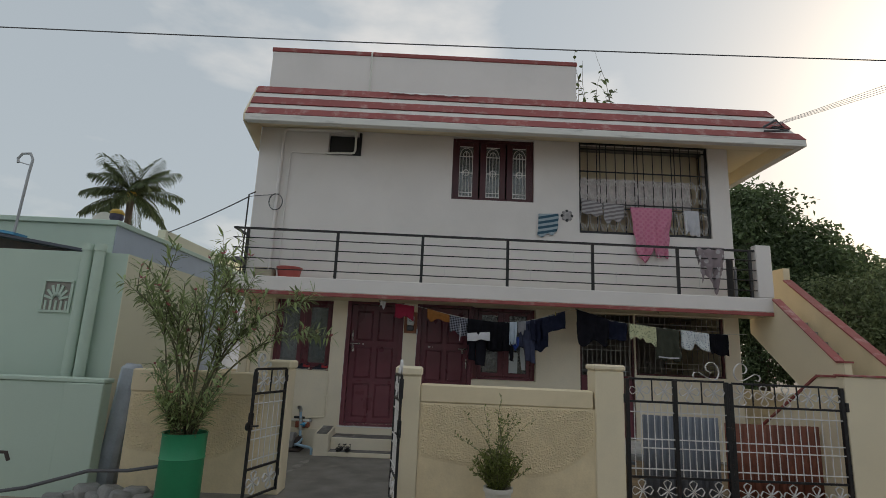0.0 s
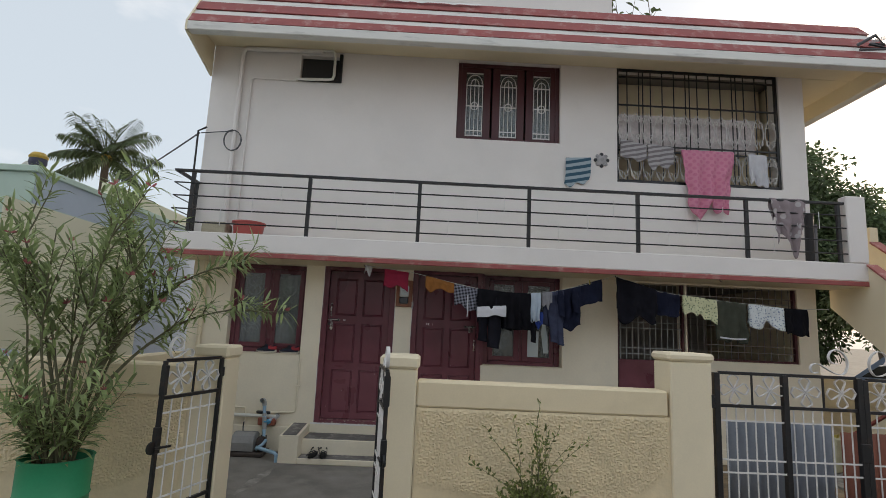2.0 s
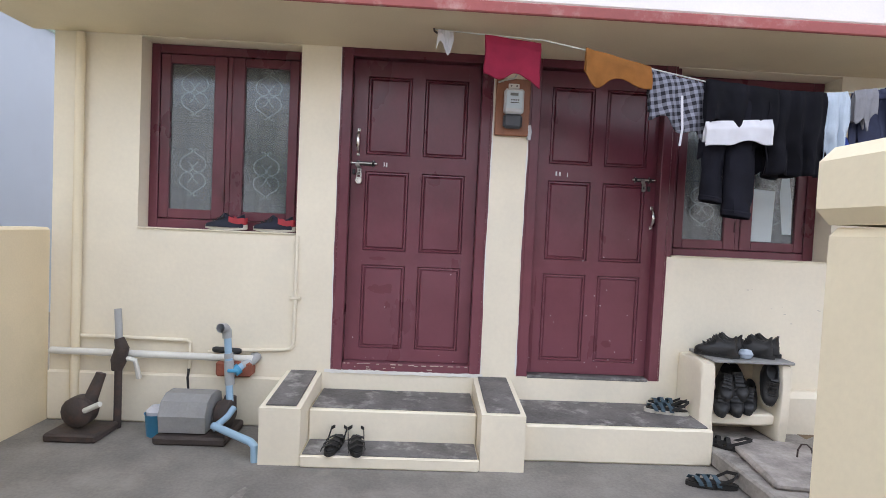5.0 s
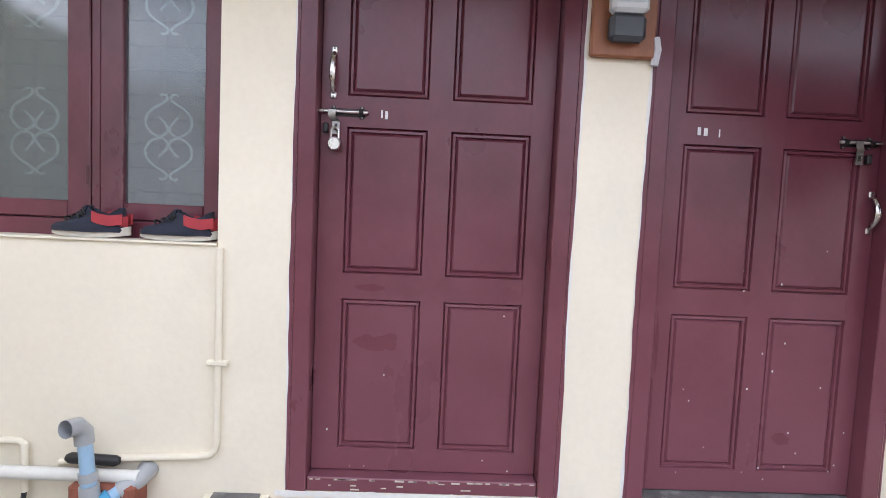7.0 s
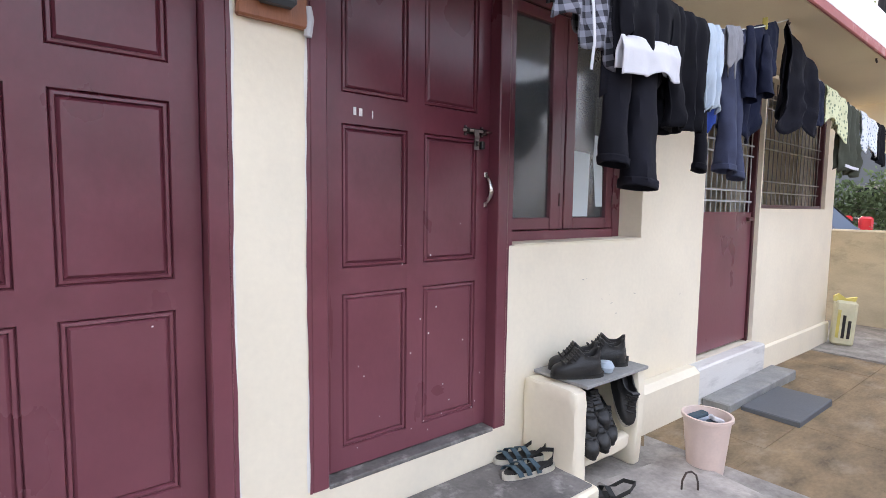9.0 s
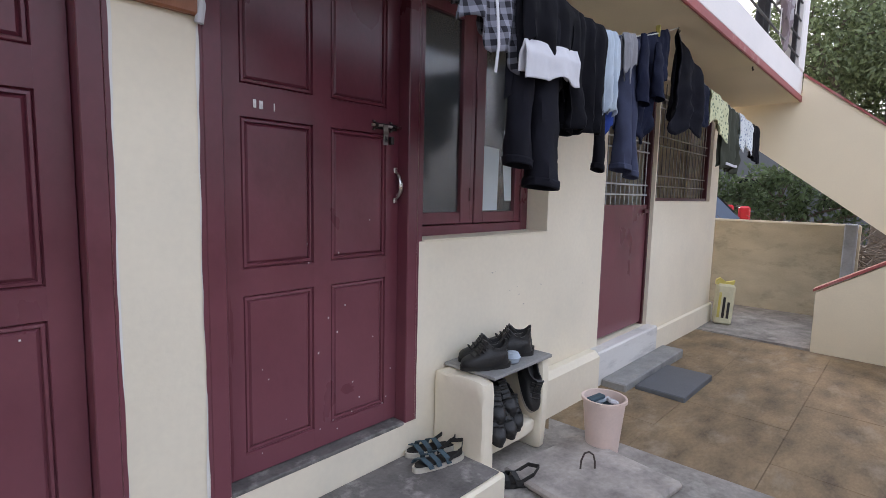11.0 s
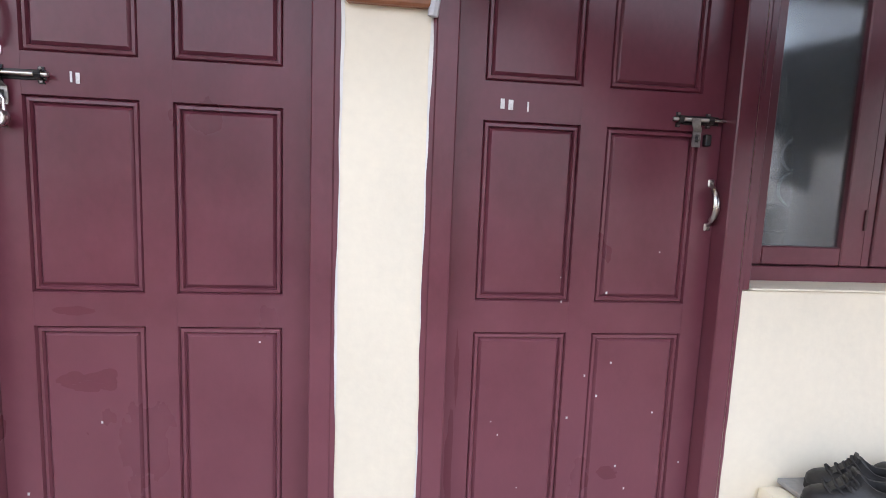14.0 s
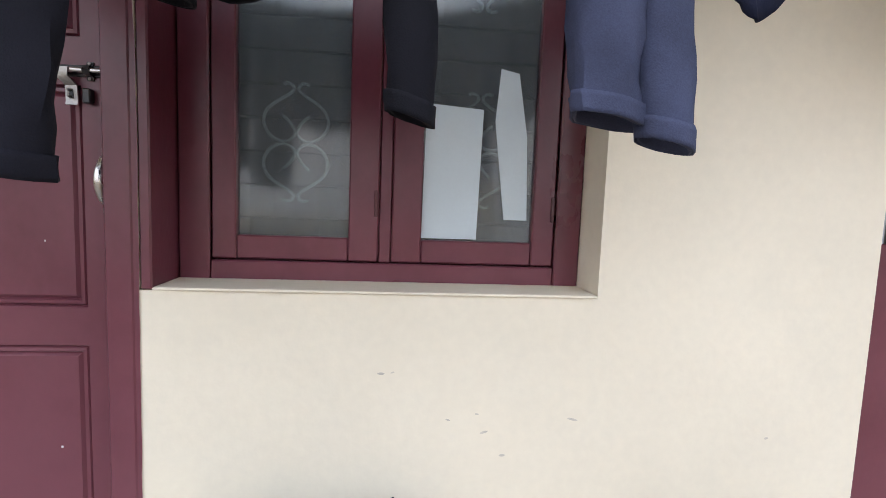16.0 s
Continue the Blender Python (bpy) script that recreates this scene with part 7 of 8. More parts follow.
def oleander():
    r = random.Random(12)
    base = Vector((-1.03, -3.37, 0))
    t = thing("potted_oleander", "tall oleander in a green painted steel drum", "potted plant", base)
    part("drum", Geo().lathe([(0.205, 0.0), (0.212, 0.01), (0.212, 0.46), (0.219, 0.47), (0.212, 0.48), (0.214, 0.70), (0.222, 0.712), (0.205, 0.712), (0.20, 0.64), (0.0, 0.63)], 0, 0, 40), M["drum_green"], t, "green painted steel drum", True)
    part("soil", Geo().lathe([(0.20, 0.645), (0.12, 0.66), (0.0, 0.665)], 0, 0, 20), M["soil"], t)
    stems, leaves, buds = Geo(), Geo(), Geo()

    def shoot(p, d, L, r0, bend, depth, bare):
        n = max(6, int(L / 0.05))
        pts, q = [p.copy()], d.normalized()
        for i in range(n):
            q = (q + bend / n + Vector((r.gauss(0, 0.045), r.gauss(0, 0.045), r.gauss(0, 0.03)))).normalized()
            pts.append(pts[-1] + q * L / n)
        stems.tube(pts, [r0 * (1 - 0.75 * i / n) + 0.0012 for i in range(n + 1)], 5)
        for i in range(1, n + 1):
            s = i / n
            if s < bare:
                continue
            dd = (pts[i] - pts[i - 1]).normalized()
            for k in range(3):
                if r.random() < 0.10:
                    continue
                side = dd.cross(rand_dir(r, -1, 1)).normalized()
                ld = (dd * r.uniform(0.35, 1.1) + side).normalized()
                leaf(leaves, pts[i] + ld * 0.004, ld, Vector((0, 0, 1)) if abs(ld.z) < 0.9 else Vector((1, 0, 0)), r.uniform(0.11, 0.19), r.uniform(0.020, 0.032), r.uniform(0.0, 0.4))
        if depth > 0:
            for _ in range(r.randint(4, 5)):
                i = r.randint(int(n * 0.5), n - 1)
                dd = (pts[i] - pts[i - 1]).normalized()
                shoot(pts[i], dd + rand_dir(r, -0.2, 0.6) * 0.75, L * r.uniform(0.18, 0.36), r0 * 0.5, Vector((0, 0, 0.1)), depth - 1, 0.05)
        elif r.random() < 0.3:
            for _ in range(5):
                e = rand_dir(r, 0.2, 1)
                leaf(buds, pts[-1], e, Vector((0, 1, 0)), r.uniform(0.03, 0.05), 0.012, 0)
    top = Vector((0, 0, 0.66))
    specs = [(-0.35, 0.05, 2.0), (-0.22, -0.05, 1.9), (-0.12, 0.10, 2.15), (-0.05, -0.10, 2.0), (0.02, 0.06, 2.2), (0.08, -0.04, 2.05), (0.15, 0.08, 1.95), (0.24, 0.0, 2.0), (0.36, 0.05, 1.75), (-0.45, -0.12, 1.6)]
    for dx, dy, L in specs:
        L *= 0.84
        p = top + Vector((dx * 0.25, dy * 0.4, 0))
        shoot(p, Vector((dx * 0.34, dy * 0.6, 1)), L, 0.011, Vector((dx * 0.62, dy * 0.7, -0.03)), 1, 0.42)

    def limb(c, e):
        """A long arching limb with leafy shoots along its outer half."""
        a, c, e = top, Vector(c), Vector(e)
        pts = [a * (1 - k) ** 2 + c * 2 * k * (1 - k) + e * k * k + Vector((0.02 * noise.noise((k * 5, e.x, 0)), 0, 0)) for k in [i / 30 for i in range(31)]]
        stems.tube(pts, [0.013 * (1 - 0.8 * i / 30) + 0.0015 for i in range(31)], 6)
        for i in range(13, 31):
            dd = (pts[i] - pts[i - 1]).normalized()
            if i % 2 == 0 or i == 30:
                shoot(pts[i], dd * 0.9 + rand_dir(r, -0.3, 0.5) * 0.8, r.uniform(0.16, 0.34), 0.004, Vector((0, 0, 0.12)), 0, 0.1)
            for _ in range(2):
                ld = (dd * 0.5 + rand_dir(r, -0.7, 0.5)).normalized()
                leaf(leaves, pts[i], ld, Vector((0, 0, 1)), r.uniform(0.11, 0.19), r.uniform(0.020, 0.031), 0.3)
    limb((0.40, 0.05, 1.80), (1.14, 0.32, 1.74))
    limb((0.28, 0.10, 2.0), (0.98, 0.25, 2.08))
    limb((0.20, -0.02, 1.60), (0.55, 0.08, 1.85))
    limb((-0.15, 0.05, 1.7), (-0.78, 0.10, 2.15))
    for _ in range(26):
        d = rand_dir(r, 0.2, 0.9)
        shoot(top + Vector((d.x * 0.1, d.y * 0.1, 0)), Vector((d.x * 0.4, d.y * 0.4, 1)), r.uniform(0.3, 0.85), 0.004, Vector((d.x * 0.35, d.y * 0.35, 0)), 0, 0.12)
    part("stem", stems, M["stem"], t, "", True)
    part("leaves", leaves, M["leaf_oleander"], t, "narrow grey-green leaves")
    tagged(part("bud", buds, M["flower"], t), "pink flower buds", "", "", "stuff")


def pot_shrub():
    r = random.Random(5)
    t = thing("potted_shrub", "small yellow-green shrub in a white pot", "potted plant", (2.20, -3.40, 0))
    part("pot", Geo().lathe([(0.10, 0.0), (0.135, 0.27), (0.15, 0.272), (0.15, 0.31), (0.13, 0.31), (0.125, 0.26), (0.0, 0.26)], 0, 0, 28), M["pot_white"], t, "dirty white pot", True)
    part("soil", Geo().lathe([(0.125, 0.265), (0.0, 0.275)], 0, 0, 16), M["soil"], t)
    stems, leaves = Geo(), Geo()
    for i in range(150):
        d = rand_dir(r, 0.35, 1.0)
        L = r.uniform(0.20, 0.44) if i > 14 else r.uniform(0.55, 1.0)
        pts, q = [Vector((d.x * 0.05, d.y * 0.05, 0.27))], Vector((d.x * 0.62, d.y * 0.62, d.z + 0.5)).normalized()
        if i <= 14:
            q = Vector((d.x * 0.16 + 0.03, d.y * 0.16, 1)).normalized()
        n = 9 if i > 14 else 16
        for j in range(n):
            q = (q + Vector((r.gauss(0, 0.12), r.gauss(0, 0.12), r.gauss(0.02, 0.08)))).normalized()
            pts.append(pts[-1] + q * L / n)
        stems.tube(pts, [0.004 * (1 - 0.7 * j / n) for j in range(n + 1)], 4)
        for j in range(2, n + 1):
            for _ in range(6 if i > 14 else 3):
                dd = (q + rand_dir(r, -0.6, 0.9) * 1.3).normalized()
                p = pts[j] - (pts[j] - pts[j - 1]) * r.random() + rand_dir(r, -1, 1) * 0.012
                leaf(leaves, p, dd, rand_dir(r, -0.3, 1), r.uniform(0.024, 0.05), r.uniform(0.009, 0.016), 0.15)
    part("stem", stems, M["stem"], t)
    part("leaves", leaves, M["leaf_shrub"], t, "small yellow-green leaves")


def tree(label, at, h_trunk, r_trunk, blobs, n_leaves, size, material, seed, name="tree"):
    """A tapered trunk, limbs to each mass of the crown, and leaves gathered in clumps."""
    r = random.Random(seed)
    t = thing(name, label, "tree", at)
    tr = Geo()
    tr.tube([(0, 0, -0.1), (0.08, 0.02, h_trunk * 0.35), (-0.05, 0.06, h_trunk * 0.7), (0.04, 0, h_trunk)], [r_trunk * 1.3, r_trunk, r_trunk * 0.85, r_trunk * 0.7], 10)
    crown = Geo()
    total = sum(b[3] ** 2 for b in blobs)
    for bx, by, bz, br in blobs:
        e = Vector((bx, by, bz))
        s0 = Vector((0, 0, h_trunk * 0.85))
        mid = s0.lerp(e, 0.5) + Vector((r.uniform(-0.3, 0.3), r.uniform(-0.3, 0.3), 0.2)) * br * 0.4
        tr.tube([s0, s0.lerp(mid, 0.6), mid, e], [r_trunk * 0.55, r_trunk * 0.4, r_trunk * 0.3, r_trunk * 0.12], 6)
        for _ in range(7):
            tip = e + rand_dir(r, -0.5, 1) * br * 0.85
            tr.tube([mid.lerp(e, 0.6), e.lerp(tip, 0.5) + rand_dir(r) * br * 0.1, tip], [r_trunk * 0.2, r_trunk * 0.12, r_trunk * 0.03], 5)
        clumps = max(10, int(n_leaves * br * br / total / 34))
        for _ in range(clumps):
            d = rand_dir(r, -0.75, 1.0)
            c = e + d * br * r.uniform(0.45, 1.0) * (1 + 0.25 * noise.noise(d * 2.2 + Vector((bx, by, seed))))
            cr = br * r.uniform(0.16, 0.30)
            for _ in range(34):
                q = rand_dir(r, -1, 1)
                p = c + q * cr * r.random() ** 0.5
                leaf(crown, p, (q + Vector((0, 0, -0.35)) + rand_dir(r, -1, 1) * 0.7), rand_dir(r, 0, 1), size * r.uniform(0.7, 1.4), size * r.uniform(0.32, 0.55), 0.2)
    part("trunk", tr, M["bark"], t, "", True)
    part("crown", crown, M[material], t, "dense green crown")
    return t


def palm(at, H, seed):
    r = random.Random(seed)
    t = thing("coconut_palm", "tall coconut palm with drooping fronds", "palm", at)
    part("trunk", Geo().tube([(0, 0, -0.1), (0.1, 0, H * 0.3), (0.05, 0.1, H * 0.65), (0.0, 0.1, H - 0.1)], [0.24, 0.19, 0.17, 0.20], 10), M["bark"], t, "", True)
    top = Vector((0, 0.1, H))
    for i in range(30):
        a = i * 2.399 + r.uniform(-0.2, 0.2)
        rise = 2.6 - 3.0 * (i / 29) ** 0.7
        d = Vector((math.cos(a), math.sin(a), rise)).normalized()
        L = r.uniform(2.5, 3.1)
        g = Geo()
        pts, q = [top.copy()], d.copy()
        n = 12
        for k in range(n):
            q = (q + Vector((0, 0, -0.055 - 0.05 * k / n))).normalized()
            pts.append(pts[-1] + q * L / n)
        g.tube(pts, [0.035 * (1 - 0.85 * k / n) for k in range(n + 1)], 5)
        for k in range(2, n):
            for e in (0.0, 0.33, 0.66):
                p = pts[k].lerp(pts[k + 1], e)
                dd = (pts[k + 1] - pts[k]).normalized()
                s = dd.cross(Vector((0, 0, 1))).normalized()
                ll = 0.75 * math.sin(math.pi * (k + e) / (n + 1.5)) + 0.12
                for sg in (-1, 1):
                    leaf(g, p, s * sg + dd * 0.75 + Vector((0, 0, -0.55 + r.uniform(-0.15, 0.15))), Vector((0, 0, 1)), ll * r.uniform(0.95, 1.25), 0.075, 0.3)
        part("frond", g, M["leaf_palm"], t)
    part("nuts", Geo().lathe([(0.0, -0.35), (0.22, -0.25), (0.3, -0.05), (0.2, 0.1), (0.0, 0.15)], 0, 0, 12, Matrix.Translation(top)), M["mask_gold"], t, "cluster of yellowish nuts", True)


oleander()
pot_shrub()
palm((-17.3, 21.6, -0.09), 10.5, 3)
tree("broad dark green tree behind the stairs", (13.6, 10.5, -0.09), 3.2, 0.32, ((-1.6, -0.5, 5.6, 1.9), (0.3, 0.5, 7.2, 1.9), (1.4, -0.6, 5.2, 2.0), (0.0, -1.0, 3.9, 1.7), (-2.2, 0.2, 3.6, 1.5)), 44000, 0.19, "leaf_tree", 21)
tree("broad dark green tree behind the stairs", (18.5, 12.0, -0.09), 3.0, 0.32, ((-2.2, 0, 5.2, 1.9), (0.2, 0.5, 5.0, 1.9), (0.3, -1.2, 3.6, 2.0), (3.4, 0, 3.9, 1.8), (-3.0, -0.6, 3.6, 1.6)), 44000, 0.21, "leaf_tree", 22)
tree("low dark bushes behind the boundary wall", (18.0, 1.2, -0.09), 0.8, 0.12, ((0, -1.8, 1.5, 1.2), (0.2, 0.2, 1.6, 1.2), (0.0, 2.2, 1.7, 1.3), (0.3, -4.0, 1.6, 1.3)), 9000, 0.17, "leaf_tree", 27, "bush")
tree("light green bushy tree beyond the stairs", (15.2, 6.8, -0.09), 1.8, 0.2, ((-1.2, 0, 3.2, 1.5), (0.9, 0.4, 3.6, 1.6), (0.1, -0.8, 2.2, 1.4), (2.6, 0, 3.0, 1.6)), 28000, 0.14, "leaf_tree_light", 23)
tree("green leafy tree beyond the boundary wall", (15.0, -1.2, -0.09), 2.6, 0.25, ((-1.0, 1.4, 4.6, 1.5), (0.6, 0.2, 5.4, 1.7), (0.2, -1.4, 4.0, 1.6), (1.6, 1.0, 3.8, 1.5), (0.4, -3.0, 4.6, 1.6)), 44000, 0.11, "leaf_tree_light", 24)
tree("low green bushes behind the boundary wall", (12.2, 8.6, -0.09), 0.8, 0.12, ((-0.9, 0, 1.6, 1.1), (0.9, 0.3, 1.9, 1.2), (0.0, 1.4, 1.5, 1.2), (-1.2, 2.4, 1.7, 1.2)), 9000, 0.15, "leaf_tree", 26, "bush")
def sprig(at):
    r = random.Random(25)
    t = thing("roof_sapling", "thin sparse sapling growing behind the roof parapet", "sapling", at)
    st, lv = Geo(), Geo()
    for _ in range(15):
        p, q, n = Vector((0, 0, 0)), Vector((r.uniform(-0.55, 0.6), r.uniform(-0.3, 0.3), 1)).normalized(), 14
        pts, L = [p], r.uniform(1.2, 2.5)
        for k in range(n):
            q = (q + Vector((r.gauss(0, 0.13), r.gauss(0, 0.13), r.gauss(0, 0.08)))).normalized()
            pts.append(pts[-1] + q * L / n)
            if k > 4 and r.random() < 0.75:
                leaf(lv, pts[-1], q + rand_dir(r, -0.8, 0.5) * 1.4, Vector((0, 0, 1)), r.uniform(0.09, 0.17), r.uniform(0.05, 0.09), 0.3)
        st.tube(pts, [0.012 * (1 - 0.8 * k / n) for k in range(n + 1)], 5)
    part("stem", st, M["bark"], t)
    part("leaves", lv, M["leaf_tree"], t)


sprig((4.62, 1.0, 5.95))


# ---- beyond the yard, to the east ----
def car(at, ang):
    t = thing("parked_car", "blue parked hatchback with red tail lamps", "car", at)
    t.rotation_euler, t.scale = (0, 0, radians(ang)), (1.2, 1.2, 1.2)
    side = [(-1.85, 0.30), (1.80, 0.30), (1.85, 0.62), (1.60, 0.80), (0.85, 0.90), (0.20, 1.42), (-1.25, 1.45), (-1.68, 1.02), (-1.86, 0.92)]
    part("body", Geo().prism(side, "y", -0.78, 0.78), M["car_blue"], t)
    part("rear_window", Geo().prism([(-1.30, 1.40), (-1.67, 1.05), (-1.70, 1.06), (-1.33, 1.41)], "y", -0.62, 0.62), M["car_glass"], t)
    for s in (-1, 1):
        part("side_window", Geo().prism([(-1.15, 1.36), (0.15, 1.34), (0.65, 0.98), (-1.35, 1.0)], "y", s * 0.782, s * 0.79), M["car_glass"], t)
        part("tail_lamp", Geo().box(-1.88, -1.72, s * 0.735 - 0.06, s * 0.735 + 0.06, 0.78, 1.16, 0.03), M["tail_light"], t, "red tail lamp")
        for x in (-1.2, 1.2):
            w = part("wheel", Geo().lathe([(0.0, -0.09), (0.30, -0.09), (0.32, -0.05), (0.32, 0.05), (0.30, 0.09), (0.0, 0.09)], 0, 0, 20, pose(x, s * 0.72, 0.32, 90)), M["rubber"], t, "", True)
            part("rim", Geo().lathe([(0.0, -0.01), (0.19, -0.01), (0.19, 0.01), (0.0, 0.015)], 0, 0, 16, pose(x, s * 0.815, 0.32, 90)), M["steel"], w)
    part("bumper", Geo().box(-1.93, -1.84, -0.74, 0.74, 0.35, 0.55, 0.03), M["plastic_black"], t)


car((11.4, 3.05, -0.09), 112)
fb = thing("far_house", "house in a wall colour darkened for shade, behind the trees", "house", (24, 1.5, -0.09))
part("wall", Geo().box(0, 6, -6, 6, 0, 4.2), M["far_shaded"], fb)
part("roof", Geo().box(-0.5, 6.3, -6.4, 6.4, 4.203, 4.4, 0.03), M["apron"], fb)
for k in range(4):
    w = part("window", Geo().box(-0.03, 0.02, -4.6 + 2.8 * k, -3.3 + 2.8 * k, 1.2, 2.4, 0.01), M["dark_room"], fb)
    part("pane", Geo().box(-0.045, -0.032, -4.52 + 2.8 * k, -3.38 + 2.8 * k, 1.27, 2.33), M["car_glass"], w)
r_ = random.Random(9)
brush = Geo()
for i in range(160):
    p = Vector((r_.uniform(9.2, 11.5), r_.uniform(-1.6, 0.6), -0.05))
    brush.tube([p, p + Vector((r_.uniform(-0.7, 0.7), r_.uniform(-0.7, 0.7), r_.uniform(0.3, 0.8))), p + Vector((r_.uniform(-1.2, 1.2), r_.uniform(-1.2, 1.2), r_.uniform(0.6, 1.25)))], [0.02, 0.014, 0.004], 4)
tagged(part("brushwood", brush, M["bark"]), "heap of dry dark brushwood", "brushwood", "", "stuff")
tagged(part("gate_post", Geo().box(7.88, 8.0, -1.18, -1.06, 0.02, 1.18, 0.012), M["stone_post"]), "weathered grey stone post in the passage", "post")

# ---- the neighbours' small things ----
vent = thing("ventilation_grille", "mint green pierced cement ventilation grille", "grille", (-3.29, -2.403, 2.12))
vent.scale = (1.28, 1.0, 1.15)
part("frame", Geo().box(-0.15, 0.15, -0.02, 0.0, -0.18, -0.155, 0.003).box(-0.15, 0.15, -0.02, 0.0, 0.155, 0.18, 0.003).box(-0.15, -0.125, -0.02, 0, -0.154, 0.154).box(0.125, 0.15, -0.02, 0, -0.154, 0.154), M["mint"], vent)
# dark plate on the solid wall stands for the shade inside the piercings
part("shade_backing", Geo().box(-0.124, 0.124, -0.004, -0.001, -0.154, 0.154), M["dark_room"], vent)
for k in range(7):
    a = math.pi * (k + 0.5) / 7
    part("ray", Geo().strip([(0.03 * math.cos(a), -0.012, -0.04 + 0.03 * math.sin(a)), (0.14 * math.cos(a) * 0.87, -0.012, -0.04 + 0.17 * math.sin(a))], 0.014, 0.026, (0, 1, 0)), M["mint"], vent)
for k in range(5):
    part("slat", Geo().box(-0.105 + 0.05 * k, -0.085 + 0.05 * k, -0.018, -0.005, -0.153, -0.05), M["mint"], vent)
for x in (-2.93, -2.78):
    tagged(part("vent_pipe", Geo().tube([(x, -2.50, -0.12), (x - 0.01, -2.50, 2.74)], 0.062, 14).tube([(x - 0.01, -2.50, 2.70), (x - 0.01, -2.50, 2.79)], [0.074, 0.068], 14), M["mint"], None, "", True), "mint painted plastic vent pipe with a cap", "pipe", "vent pipes")
tagged(part("stone_post", Geo().box(-0.11, 0.11, -0.10, 0.10, -0.05, 1.34, 0.05, pose(-2.22, -2.58, 0, 0, 5, 0)), M["stone_post"], None, "", True), "pale limewashed stone post leaning by the wall", "post")
ant = thing("antenna_pole", "bent steel pole on the neighbours' roof", "pole", (-5.75, -0.3, 2.69))
part("pole", Geo().tube([(0, 0, -0.1), (0.06, 0, 1.70), (0.08, 0, 1.95), (0.02, 0, 2.06), (-0.12, 0, 2.05), (-0.18, 0, 1.96), (-0.16, 0, 1.88)], 0.022, 8), M["pvc_grey"], ant, "", True)
part("cross_rod", Geo().tube([(-0.17, 0, 1.90), (0.07, 0, 1.84)], 0.01, 6), M["pvc_grey"], ant)
eff = thing("roof_effigy", "dark painted plaster head with a golden cap", "ornament", (-4.78, 0.85, 3.84))
eff.scale = (0.62, 0.62, 0.72)
part("head", Geo().lathe([(0.0, 0.0), (0.14, 0.02), (0.20, 0.12), (0.19, 0.22), (0.14, 0.30), (0.0, 0.34)], 0, 0, 18), M["mask"], eff, "", True)
part("cap", Geo().lathe([(0.20, 0.22), (0.21, 0.27), (0.14, 0.35), (0.0, 0.38)], 0, 0, 18), M["mask_gold"], eff, "golden yellow cap", True)
tank = thing("water_tank", "black plastic water tank on a far roof", "tank", (-5.6, 9.0, 3.84))
part("body", Geo().lathe([(0.42, 0.0), (0.44, 0.2), (0.42, 0.22), (0.44, 0.45), (0.42, 0.47), (0.43, 0.62), (0.30, 0.76), (0.16, 0.78), (0.0, 0.80)], 0, 0, 24), M["plastic_black"], tank, "", True)
tagged(part("roof_wall", Geo().box(-4.9, -4.72, 2.6, 11.8, 3.845, 4.12, 0.01), M["pale_yellow"]), "low pale yellow painted wall on the neighbours' roof", "wall", "", "structure")
wt = thing("satellite_dish", "cream satellite dish on the neighbours' roof", "dish", (-5.9, 2.2, 3.84))
part("dish", Geo().lathe([(0.0, 0.0), (0.12, 0.015), (0.22, 0.06), (0.225, 0.065), (0.12, 0.03), (0.0, 0.015)], 0, 0, 24, pose(0, 0, 0.30, 80)), M["pot_white"], wt, "", True)
part("mast", Geo().tube([(0, 0.03, 0), (0, 0.03, 0.3)], 0.018, 8), M["pvc_grey"], wt)
hose = Geo().tube([(-3.1, -3.35, 0.02), (-2.6, -3.3, 0.10), (-2.0, -3.28, 0.28), (-1.6, -3.3, 0.30), (-1.25, -3.3, 0.36)], 0.018, 8)
tagged(part("hose", hose, M["wire"], None, "", True), "grey garden hose lying over stones", "hose")
for i in range(9):
    x, y, s = -2.3 + 0.11 * i + r_.uniform(-0.05, 0.05), -3.1 + r_.uniform(-0.2, 0.1), r_.uniform(0.06, 0.13)
    ob = part("stone", Geo().box(-s, s, -s * 0.8, s * 0.8, 0, s * 1.3, s * 0.3, pose(0, 0, -0.02, r_.uniform(-12, 12), r_.uniform(-12, 12), r_.uniform(0, 90))), M["granite"], None, "", True)
    ob.location = (x, y, -0.05)
    tagged(ob, "rough grey stone lying by the wall", "stone", "stones by the wall")
tap = thing("standpipe", "iron standpipe with a tap by the mint wall", "tap", (-3.0, -3.25, -0.08))
part("pipe", Geo().tube([(0, 0, 0), (0, 0, 0.46), (0.03, 0, 0.50), (0.10, 0, 0.50), (0.14, 0, 0.42)], 0.018, 8), M["iron"], tap, "", True)
part("handle", Geo().box(-0.03, 0.03, -0.006, 0.006, 0.53, 0.545, 0.003), M["iron"], tap)

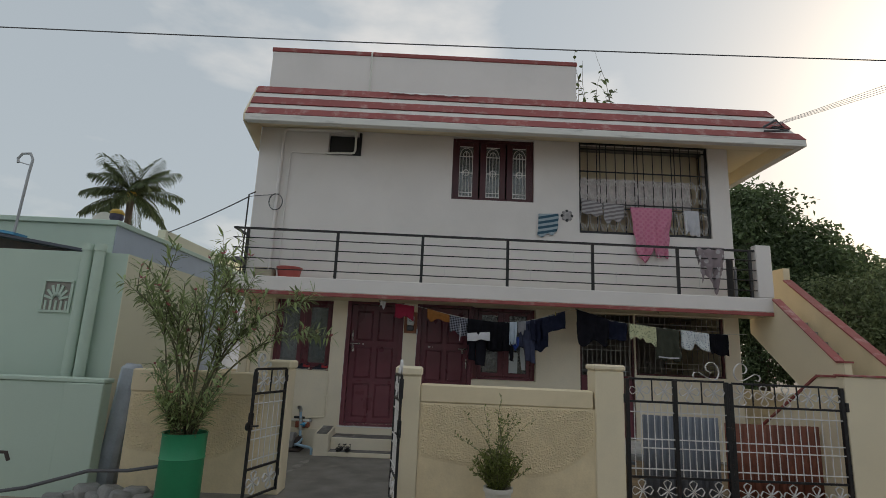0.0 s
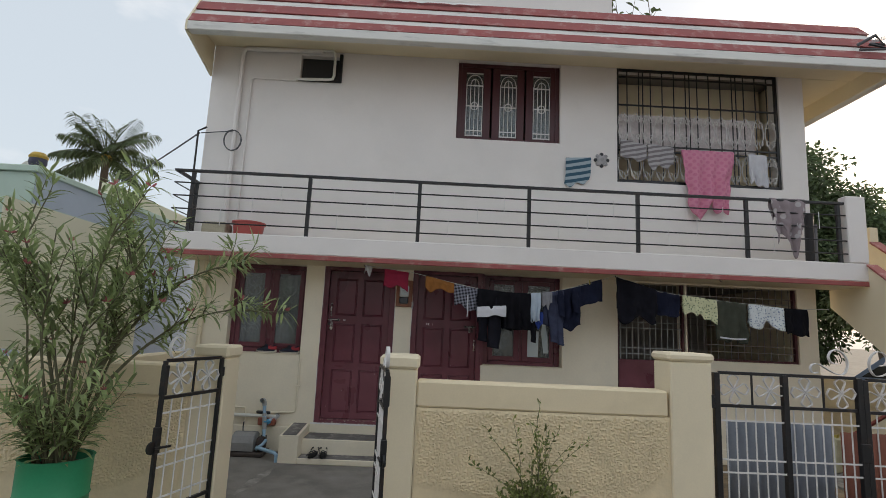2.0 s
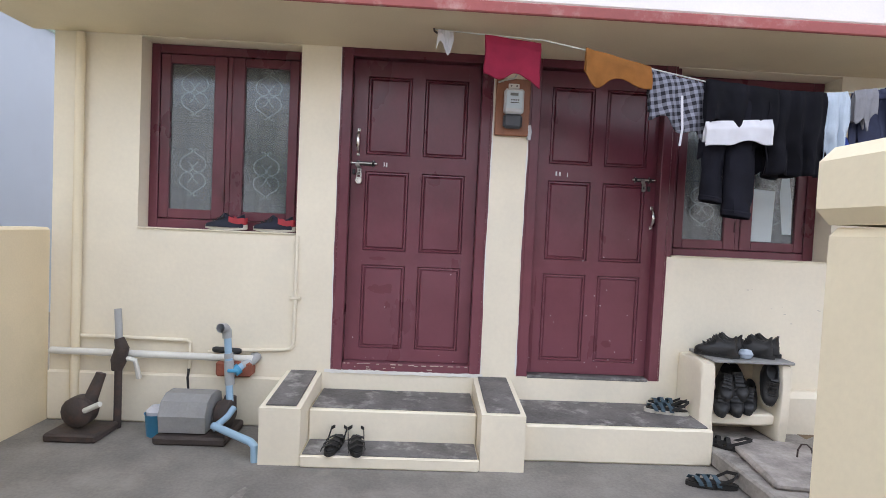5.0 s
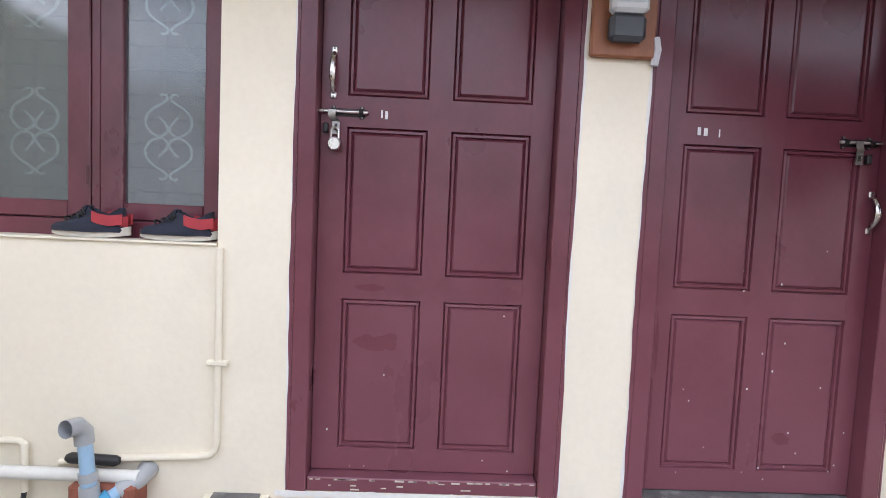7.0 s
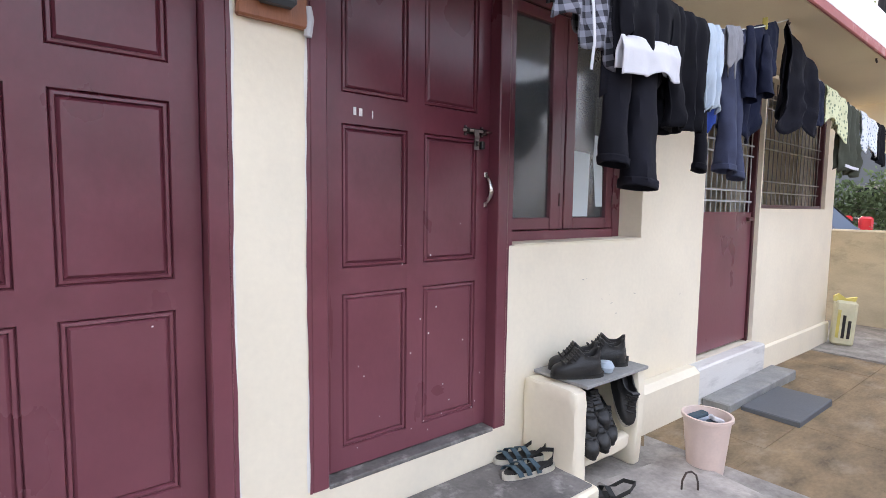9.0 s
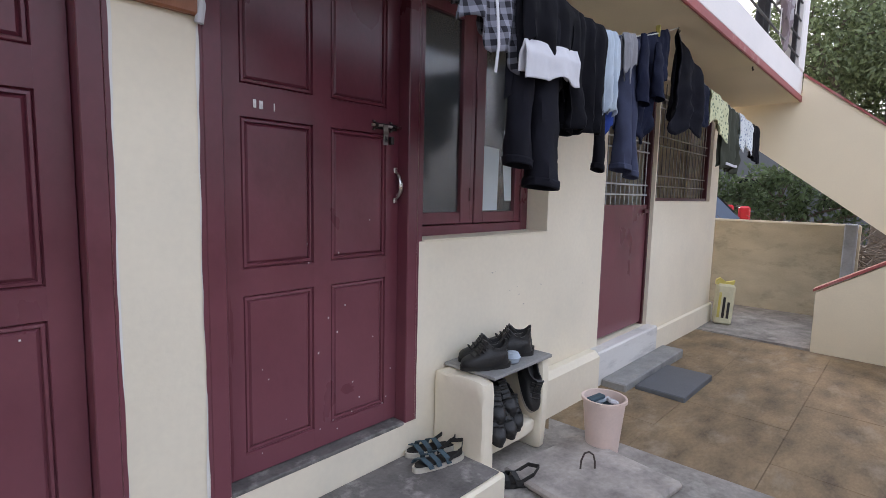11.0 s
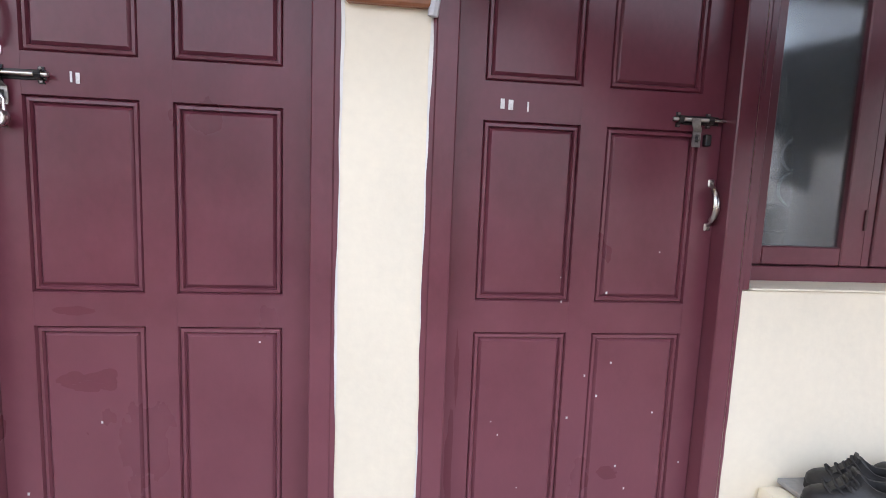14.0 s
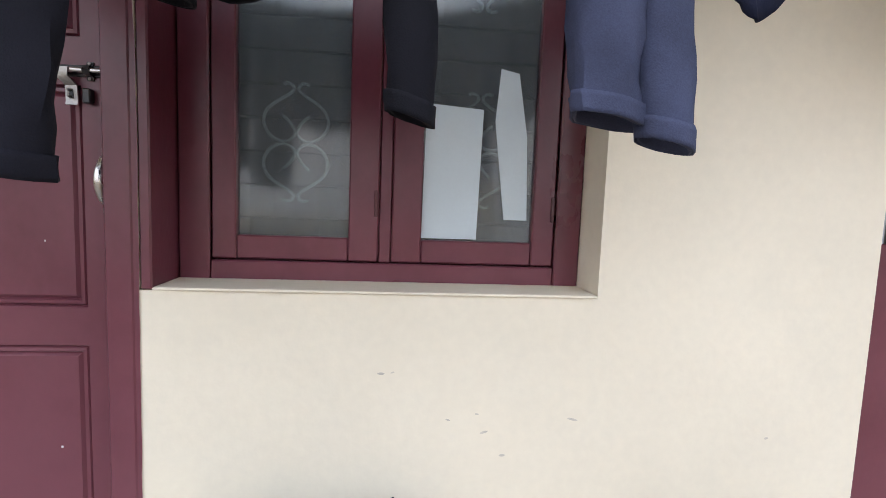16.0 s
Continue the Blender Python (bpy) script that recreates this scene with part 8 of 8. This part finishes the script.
# ---- overhead wires ----
def wire(name, label, a, b, sag, r):
    a, b = Vector(a), Vector(b)
    pts = [a.lerp(b, i / 24) - Vector((0, 0, sag * 4 * (i / 24) * (1 - i / 24))) for i in range(25)]
    return tagged(part(name, Geo().tube(pts, r, 5), M["wire_light" if name == "service_wire" else "wire"]), label, "wire")


wire("street_wire", "black wire over the street", (-14, -4.5, 4.55), (16, -4.5, 4.95), 0.22, 0.006)
for k in range(4):
    wire("service_wire", "grey service cable to the eave", (7.25, -0.75 + 0.03 * k, 5.75 + 0.02 * k), (20, -8 + 0.3 * k, 9.2 + 0.42 * k), 0.15 + 0.03 * k, 0.0045)
wire("house_cable", "black cable from the neighbours to the house", (-1.9, -0.10, 4.22), (-14, 12, 5.2), 0.5, 0.012)
tagged(part("cable_bracket", Geo().tube([(7.05, -0.72, 5.72), (7.2, -0.85, 5.80), (7.35, -0.80, 5.70), (7.1, -0.86, 5.66), (7.4, -0.84, 5.62), (7.0, -0.82, 5.60)], 0.022, 6), M["wire"], None, "", True), "tangled cable bracket on the eave", "bracket")
tagged(part("mast_pole", Geo().tube([(-1.93, -0.06, 2.75), (-1.92, -0.10, 4.25), (-1.80, -0.12, 4.30)], 0.014, 8), M["black_metal"], None, "", True), "thin black pole at the balcony's corner", "pole")
tagged(part("roof_pipe", Geo().tube([(0.0, -0.36, 6.18), (0.0, 0.36, 6.3), (0.0, 0.37, 7.46)], 0.018, 8), M["pvc_white"], None, "", True), "white pipe up the roof parapet", "pipe")

# ---- court paving, slab by slab ----
slab_mesh = {}
paving = bpy.data.objects["paving"]
rp = random.Random(77)
for i in range(6):
    for j in range(5):
        key = (i + 2 * j) % 4
        if key not in slab_mesh:
            me = Geo().box(-0.2708, 0.2708, -0.2993, 0.2993, -0.02, 0, 0.0018).mesh("paving_slab")
            me.materials.append(M["court"])
            slab_mesh[key] = me
        ob = new("paving_slab", slab_mesh[key])
        ob.parent = paving
        x, y = 3.02 + 0.543 * (i + 0.5), -3.0 + 0.6 * (j + 0.5)
        ob.location = (x, y, court_z(x, y) + rp.uniform(-0.001, 0.001))
        ob.rotation_euler = (math.atan(0.25 * (0.105 - 0.016 * (x - 3.1))), math.atan(0.016 * (1 + 0.25 * y)), 0)
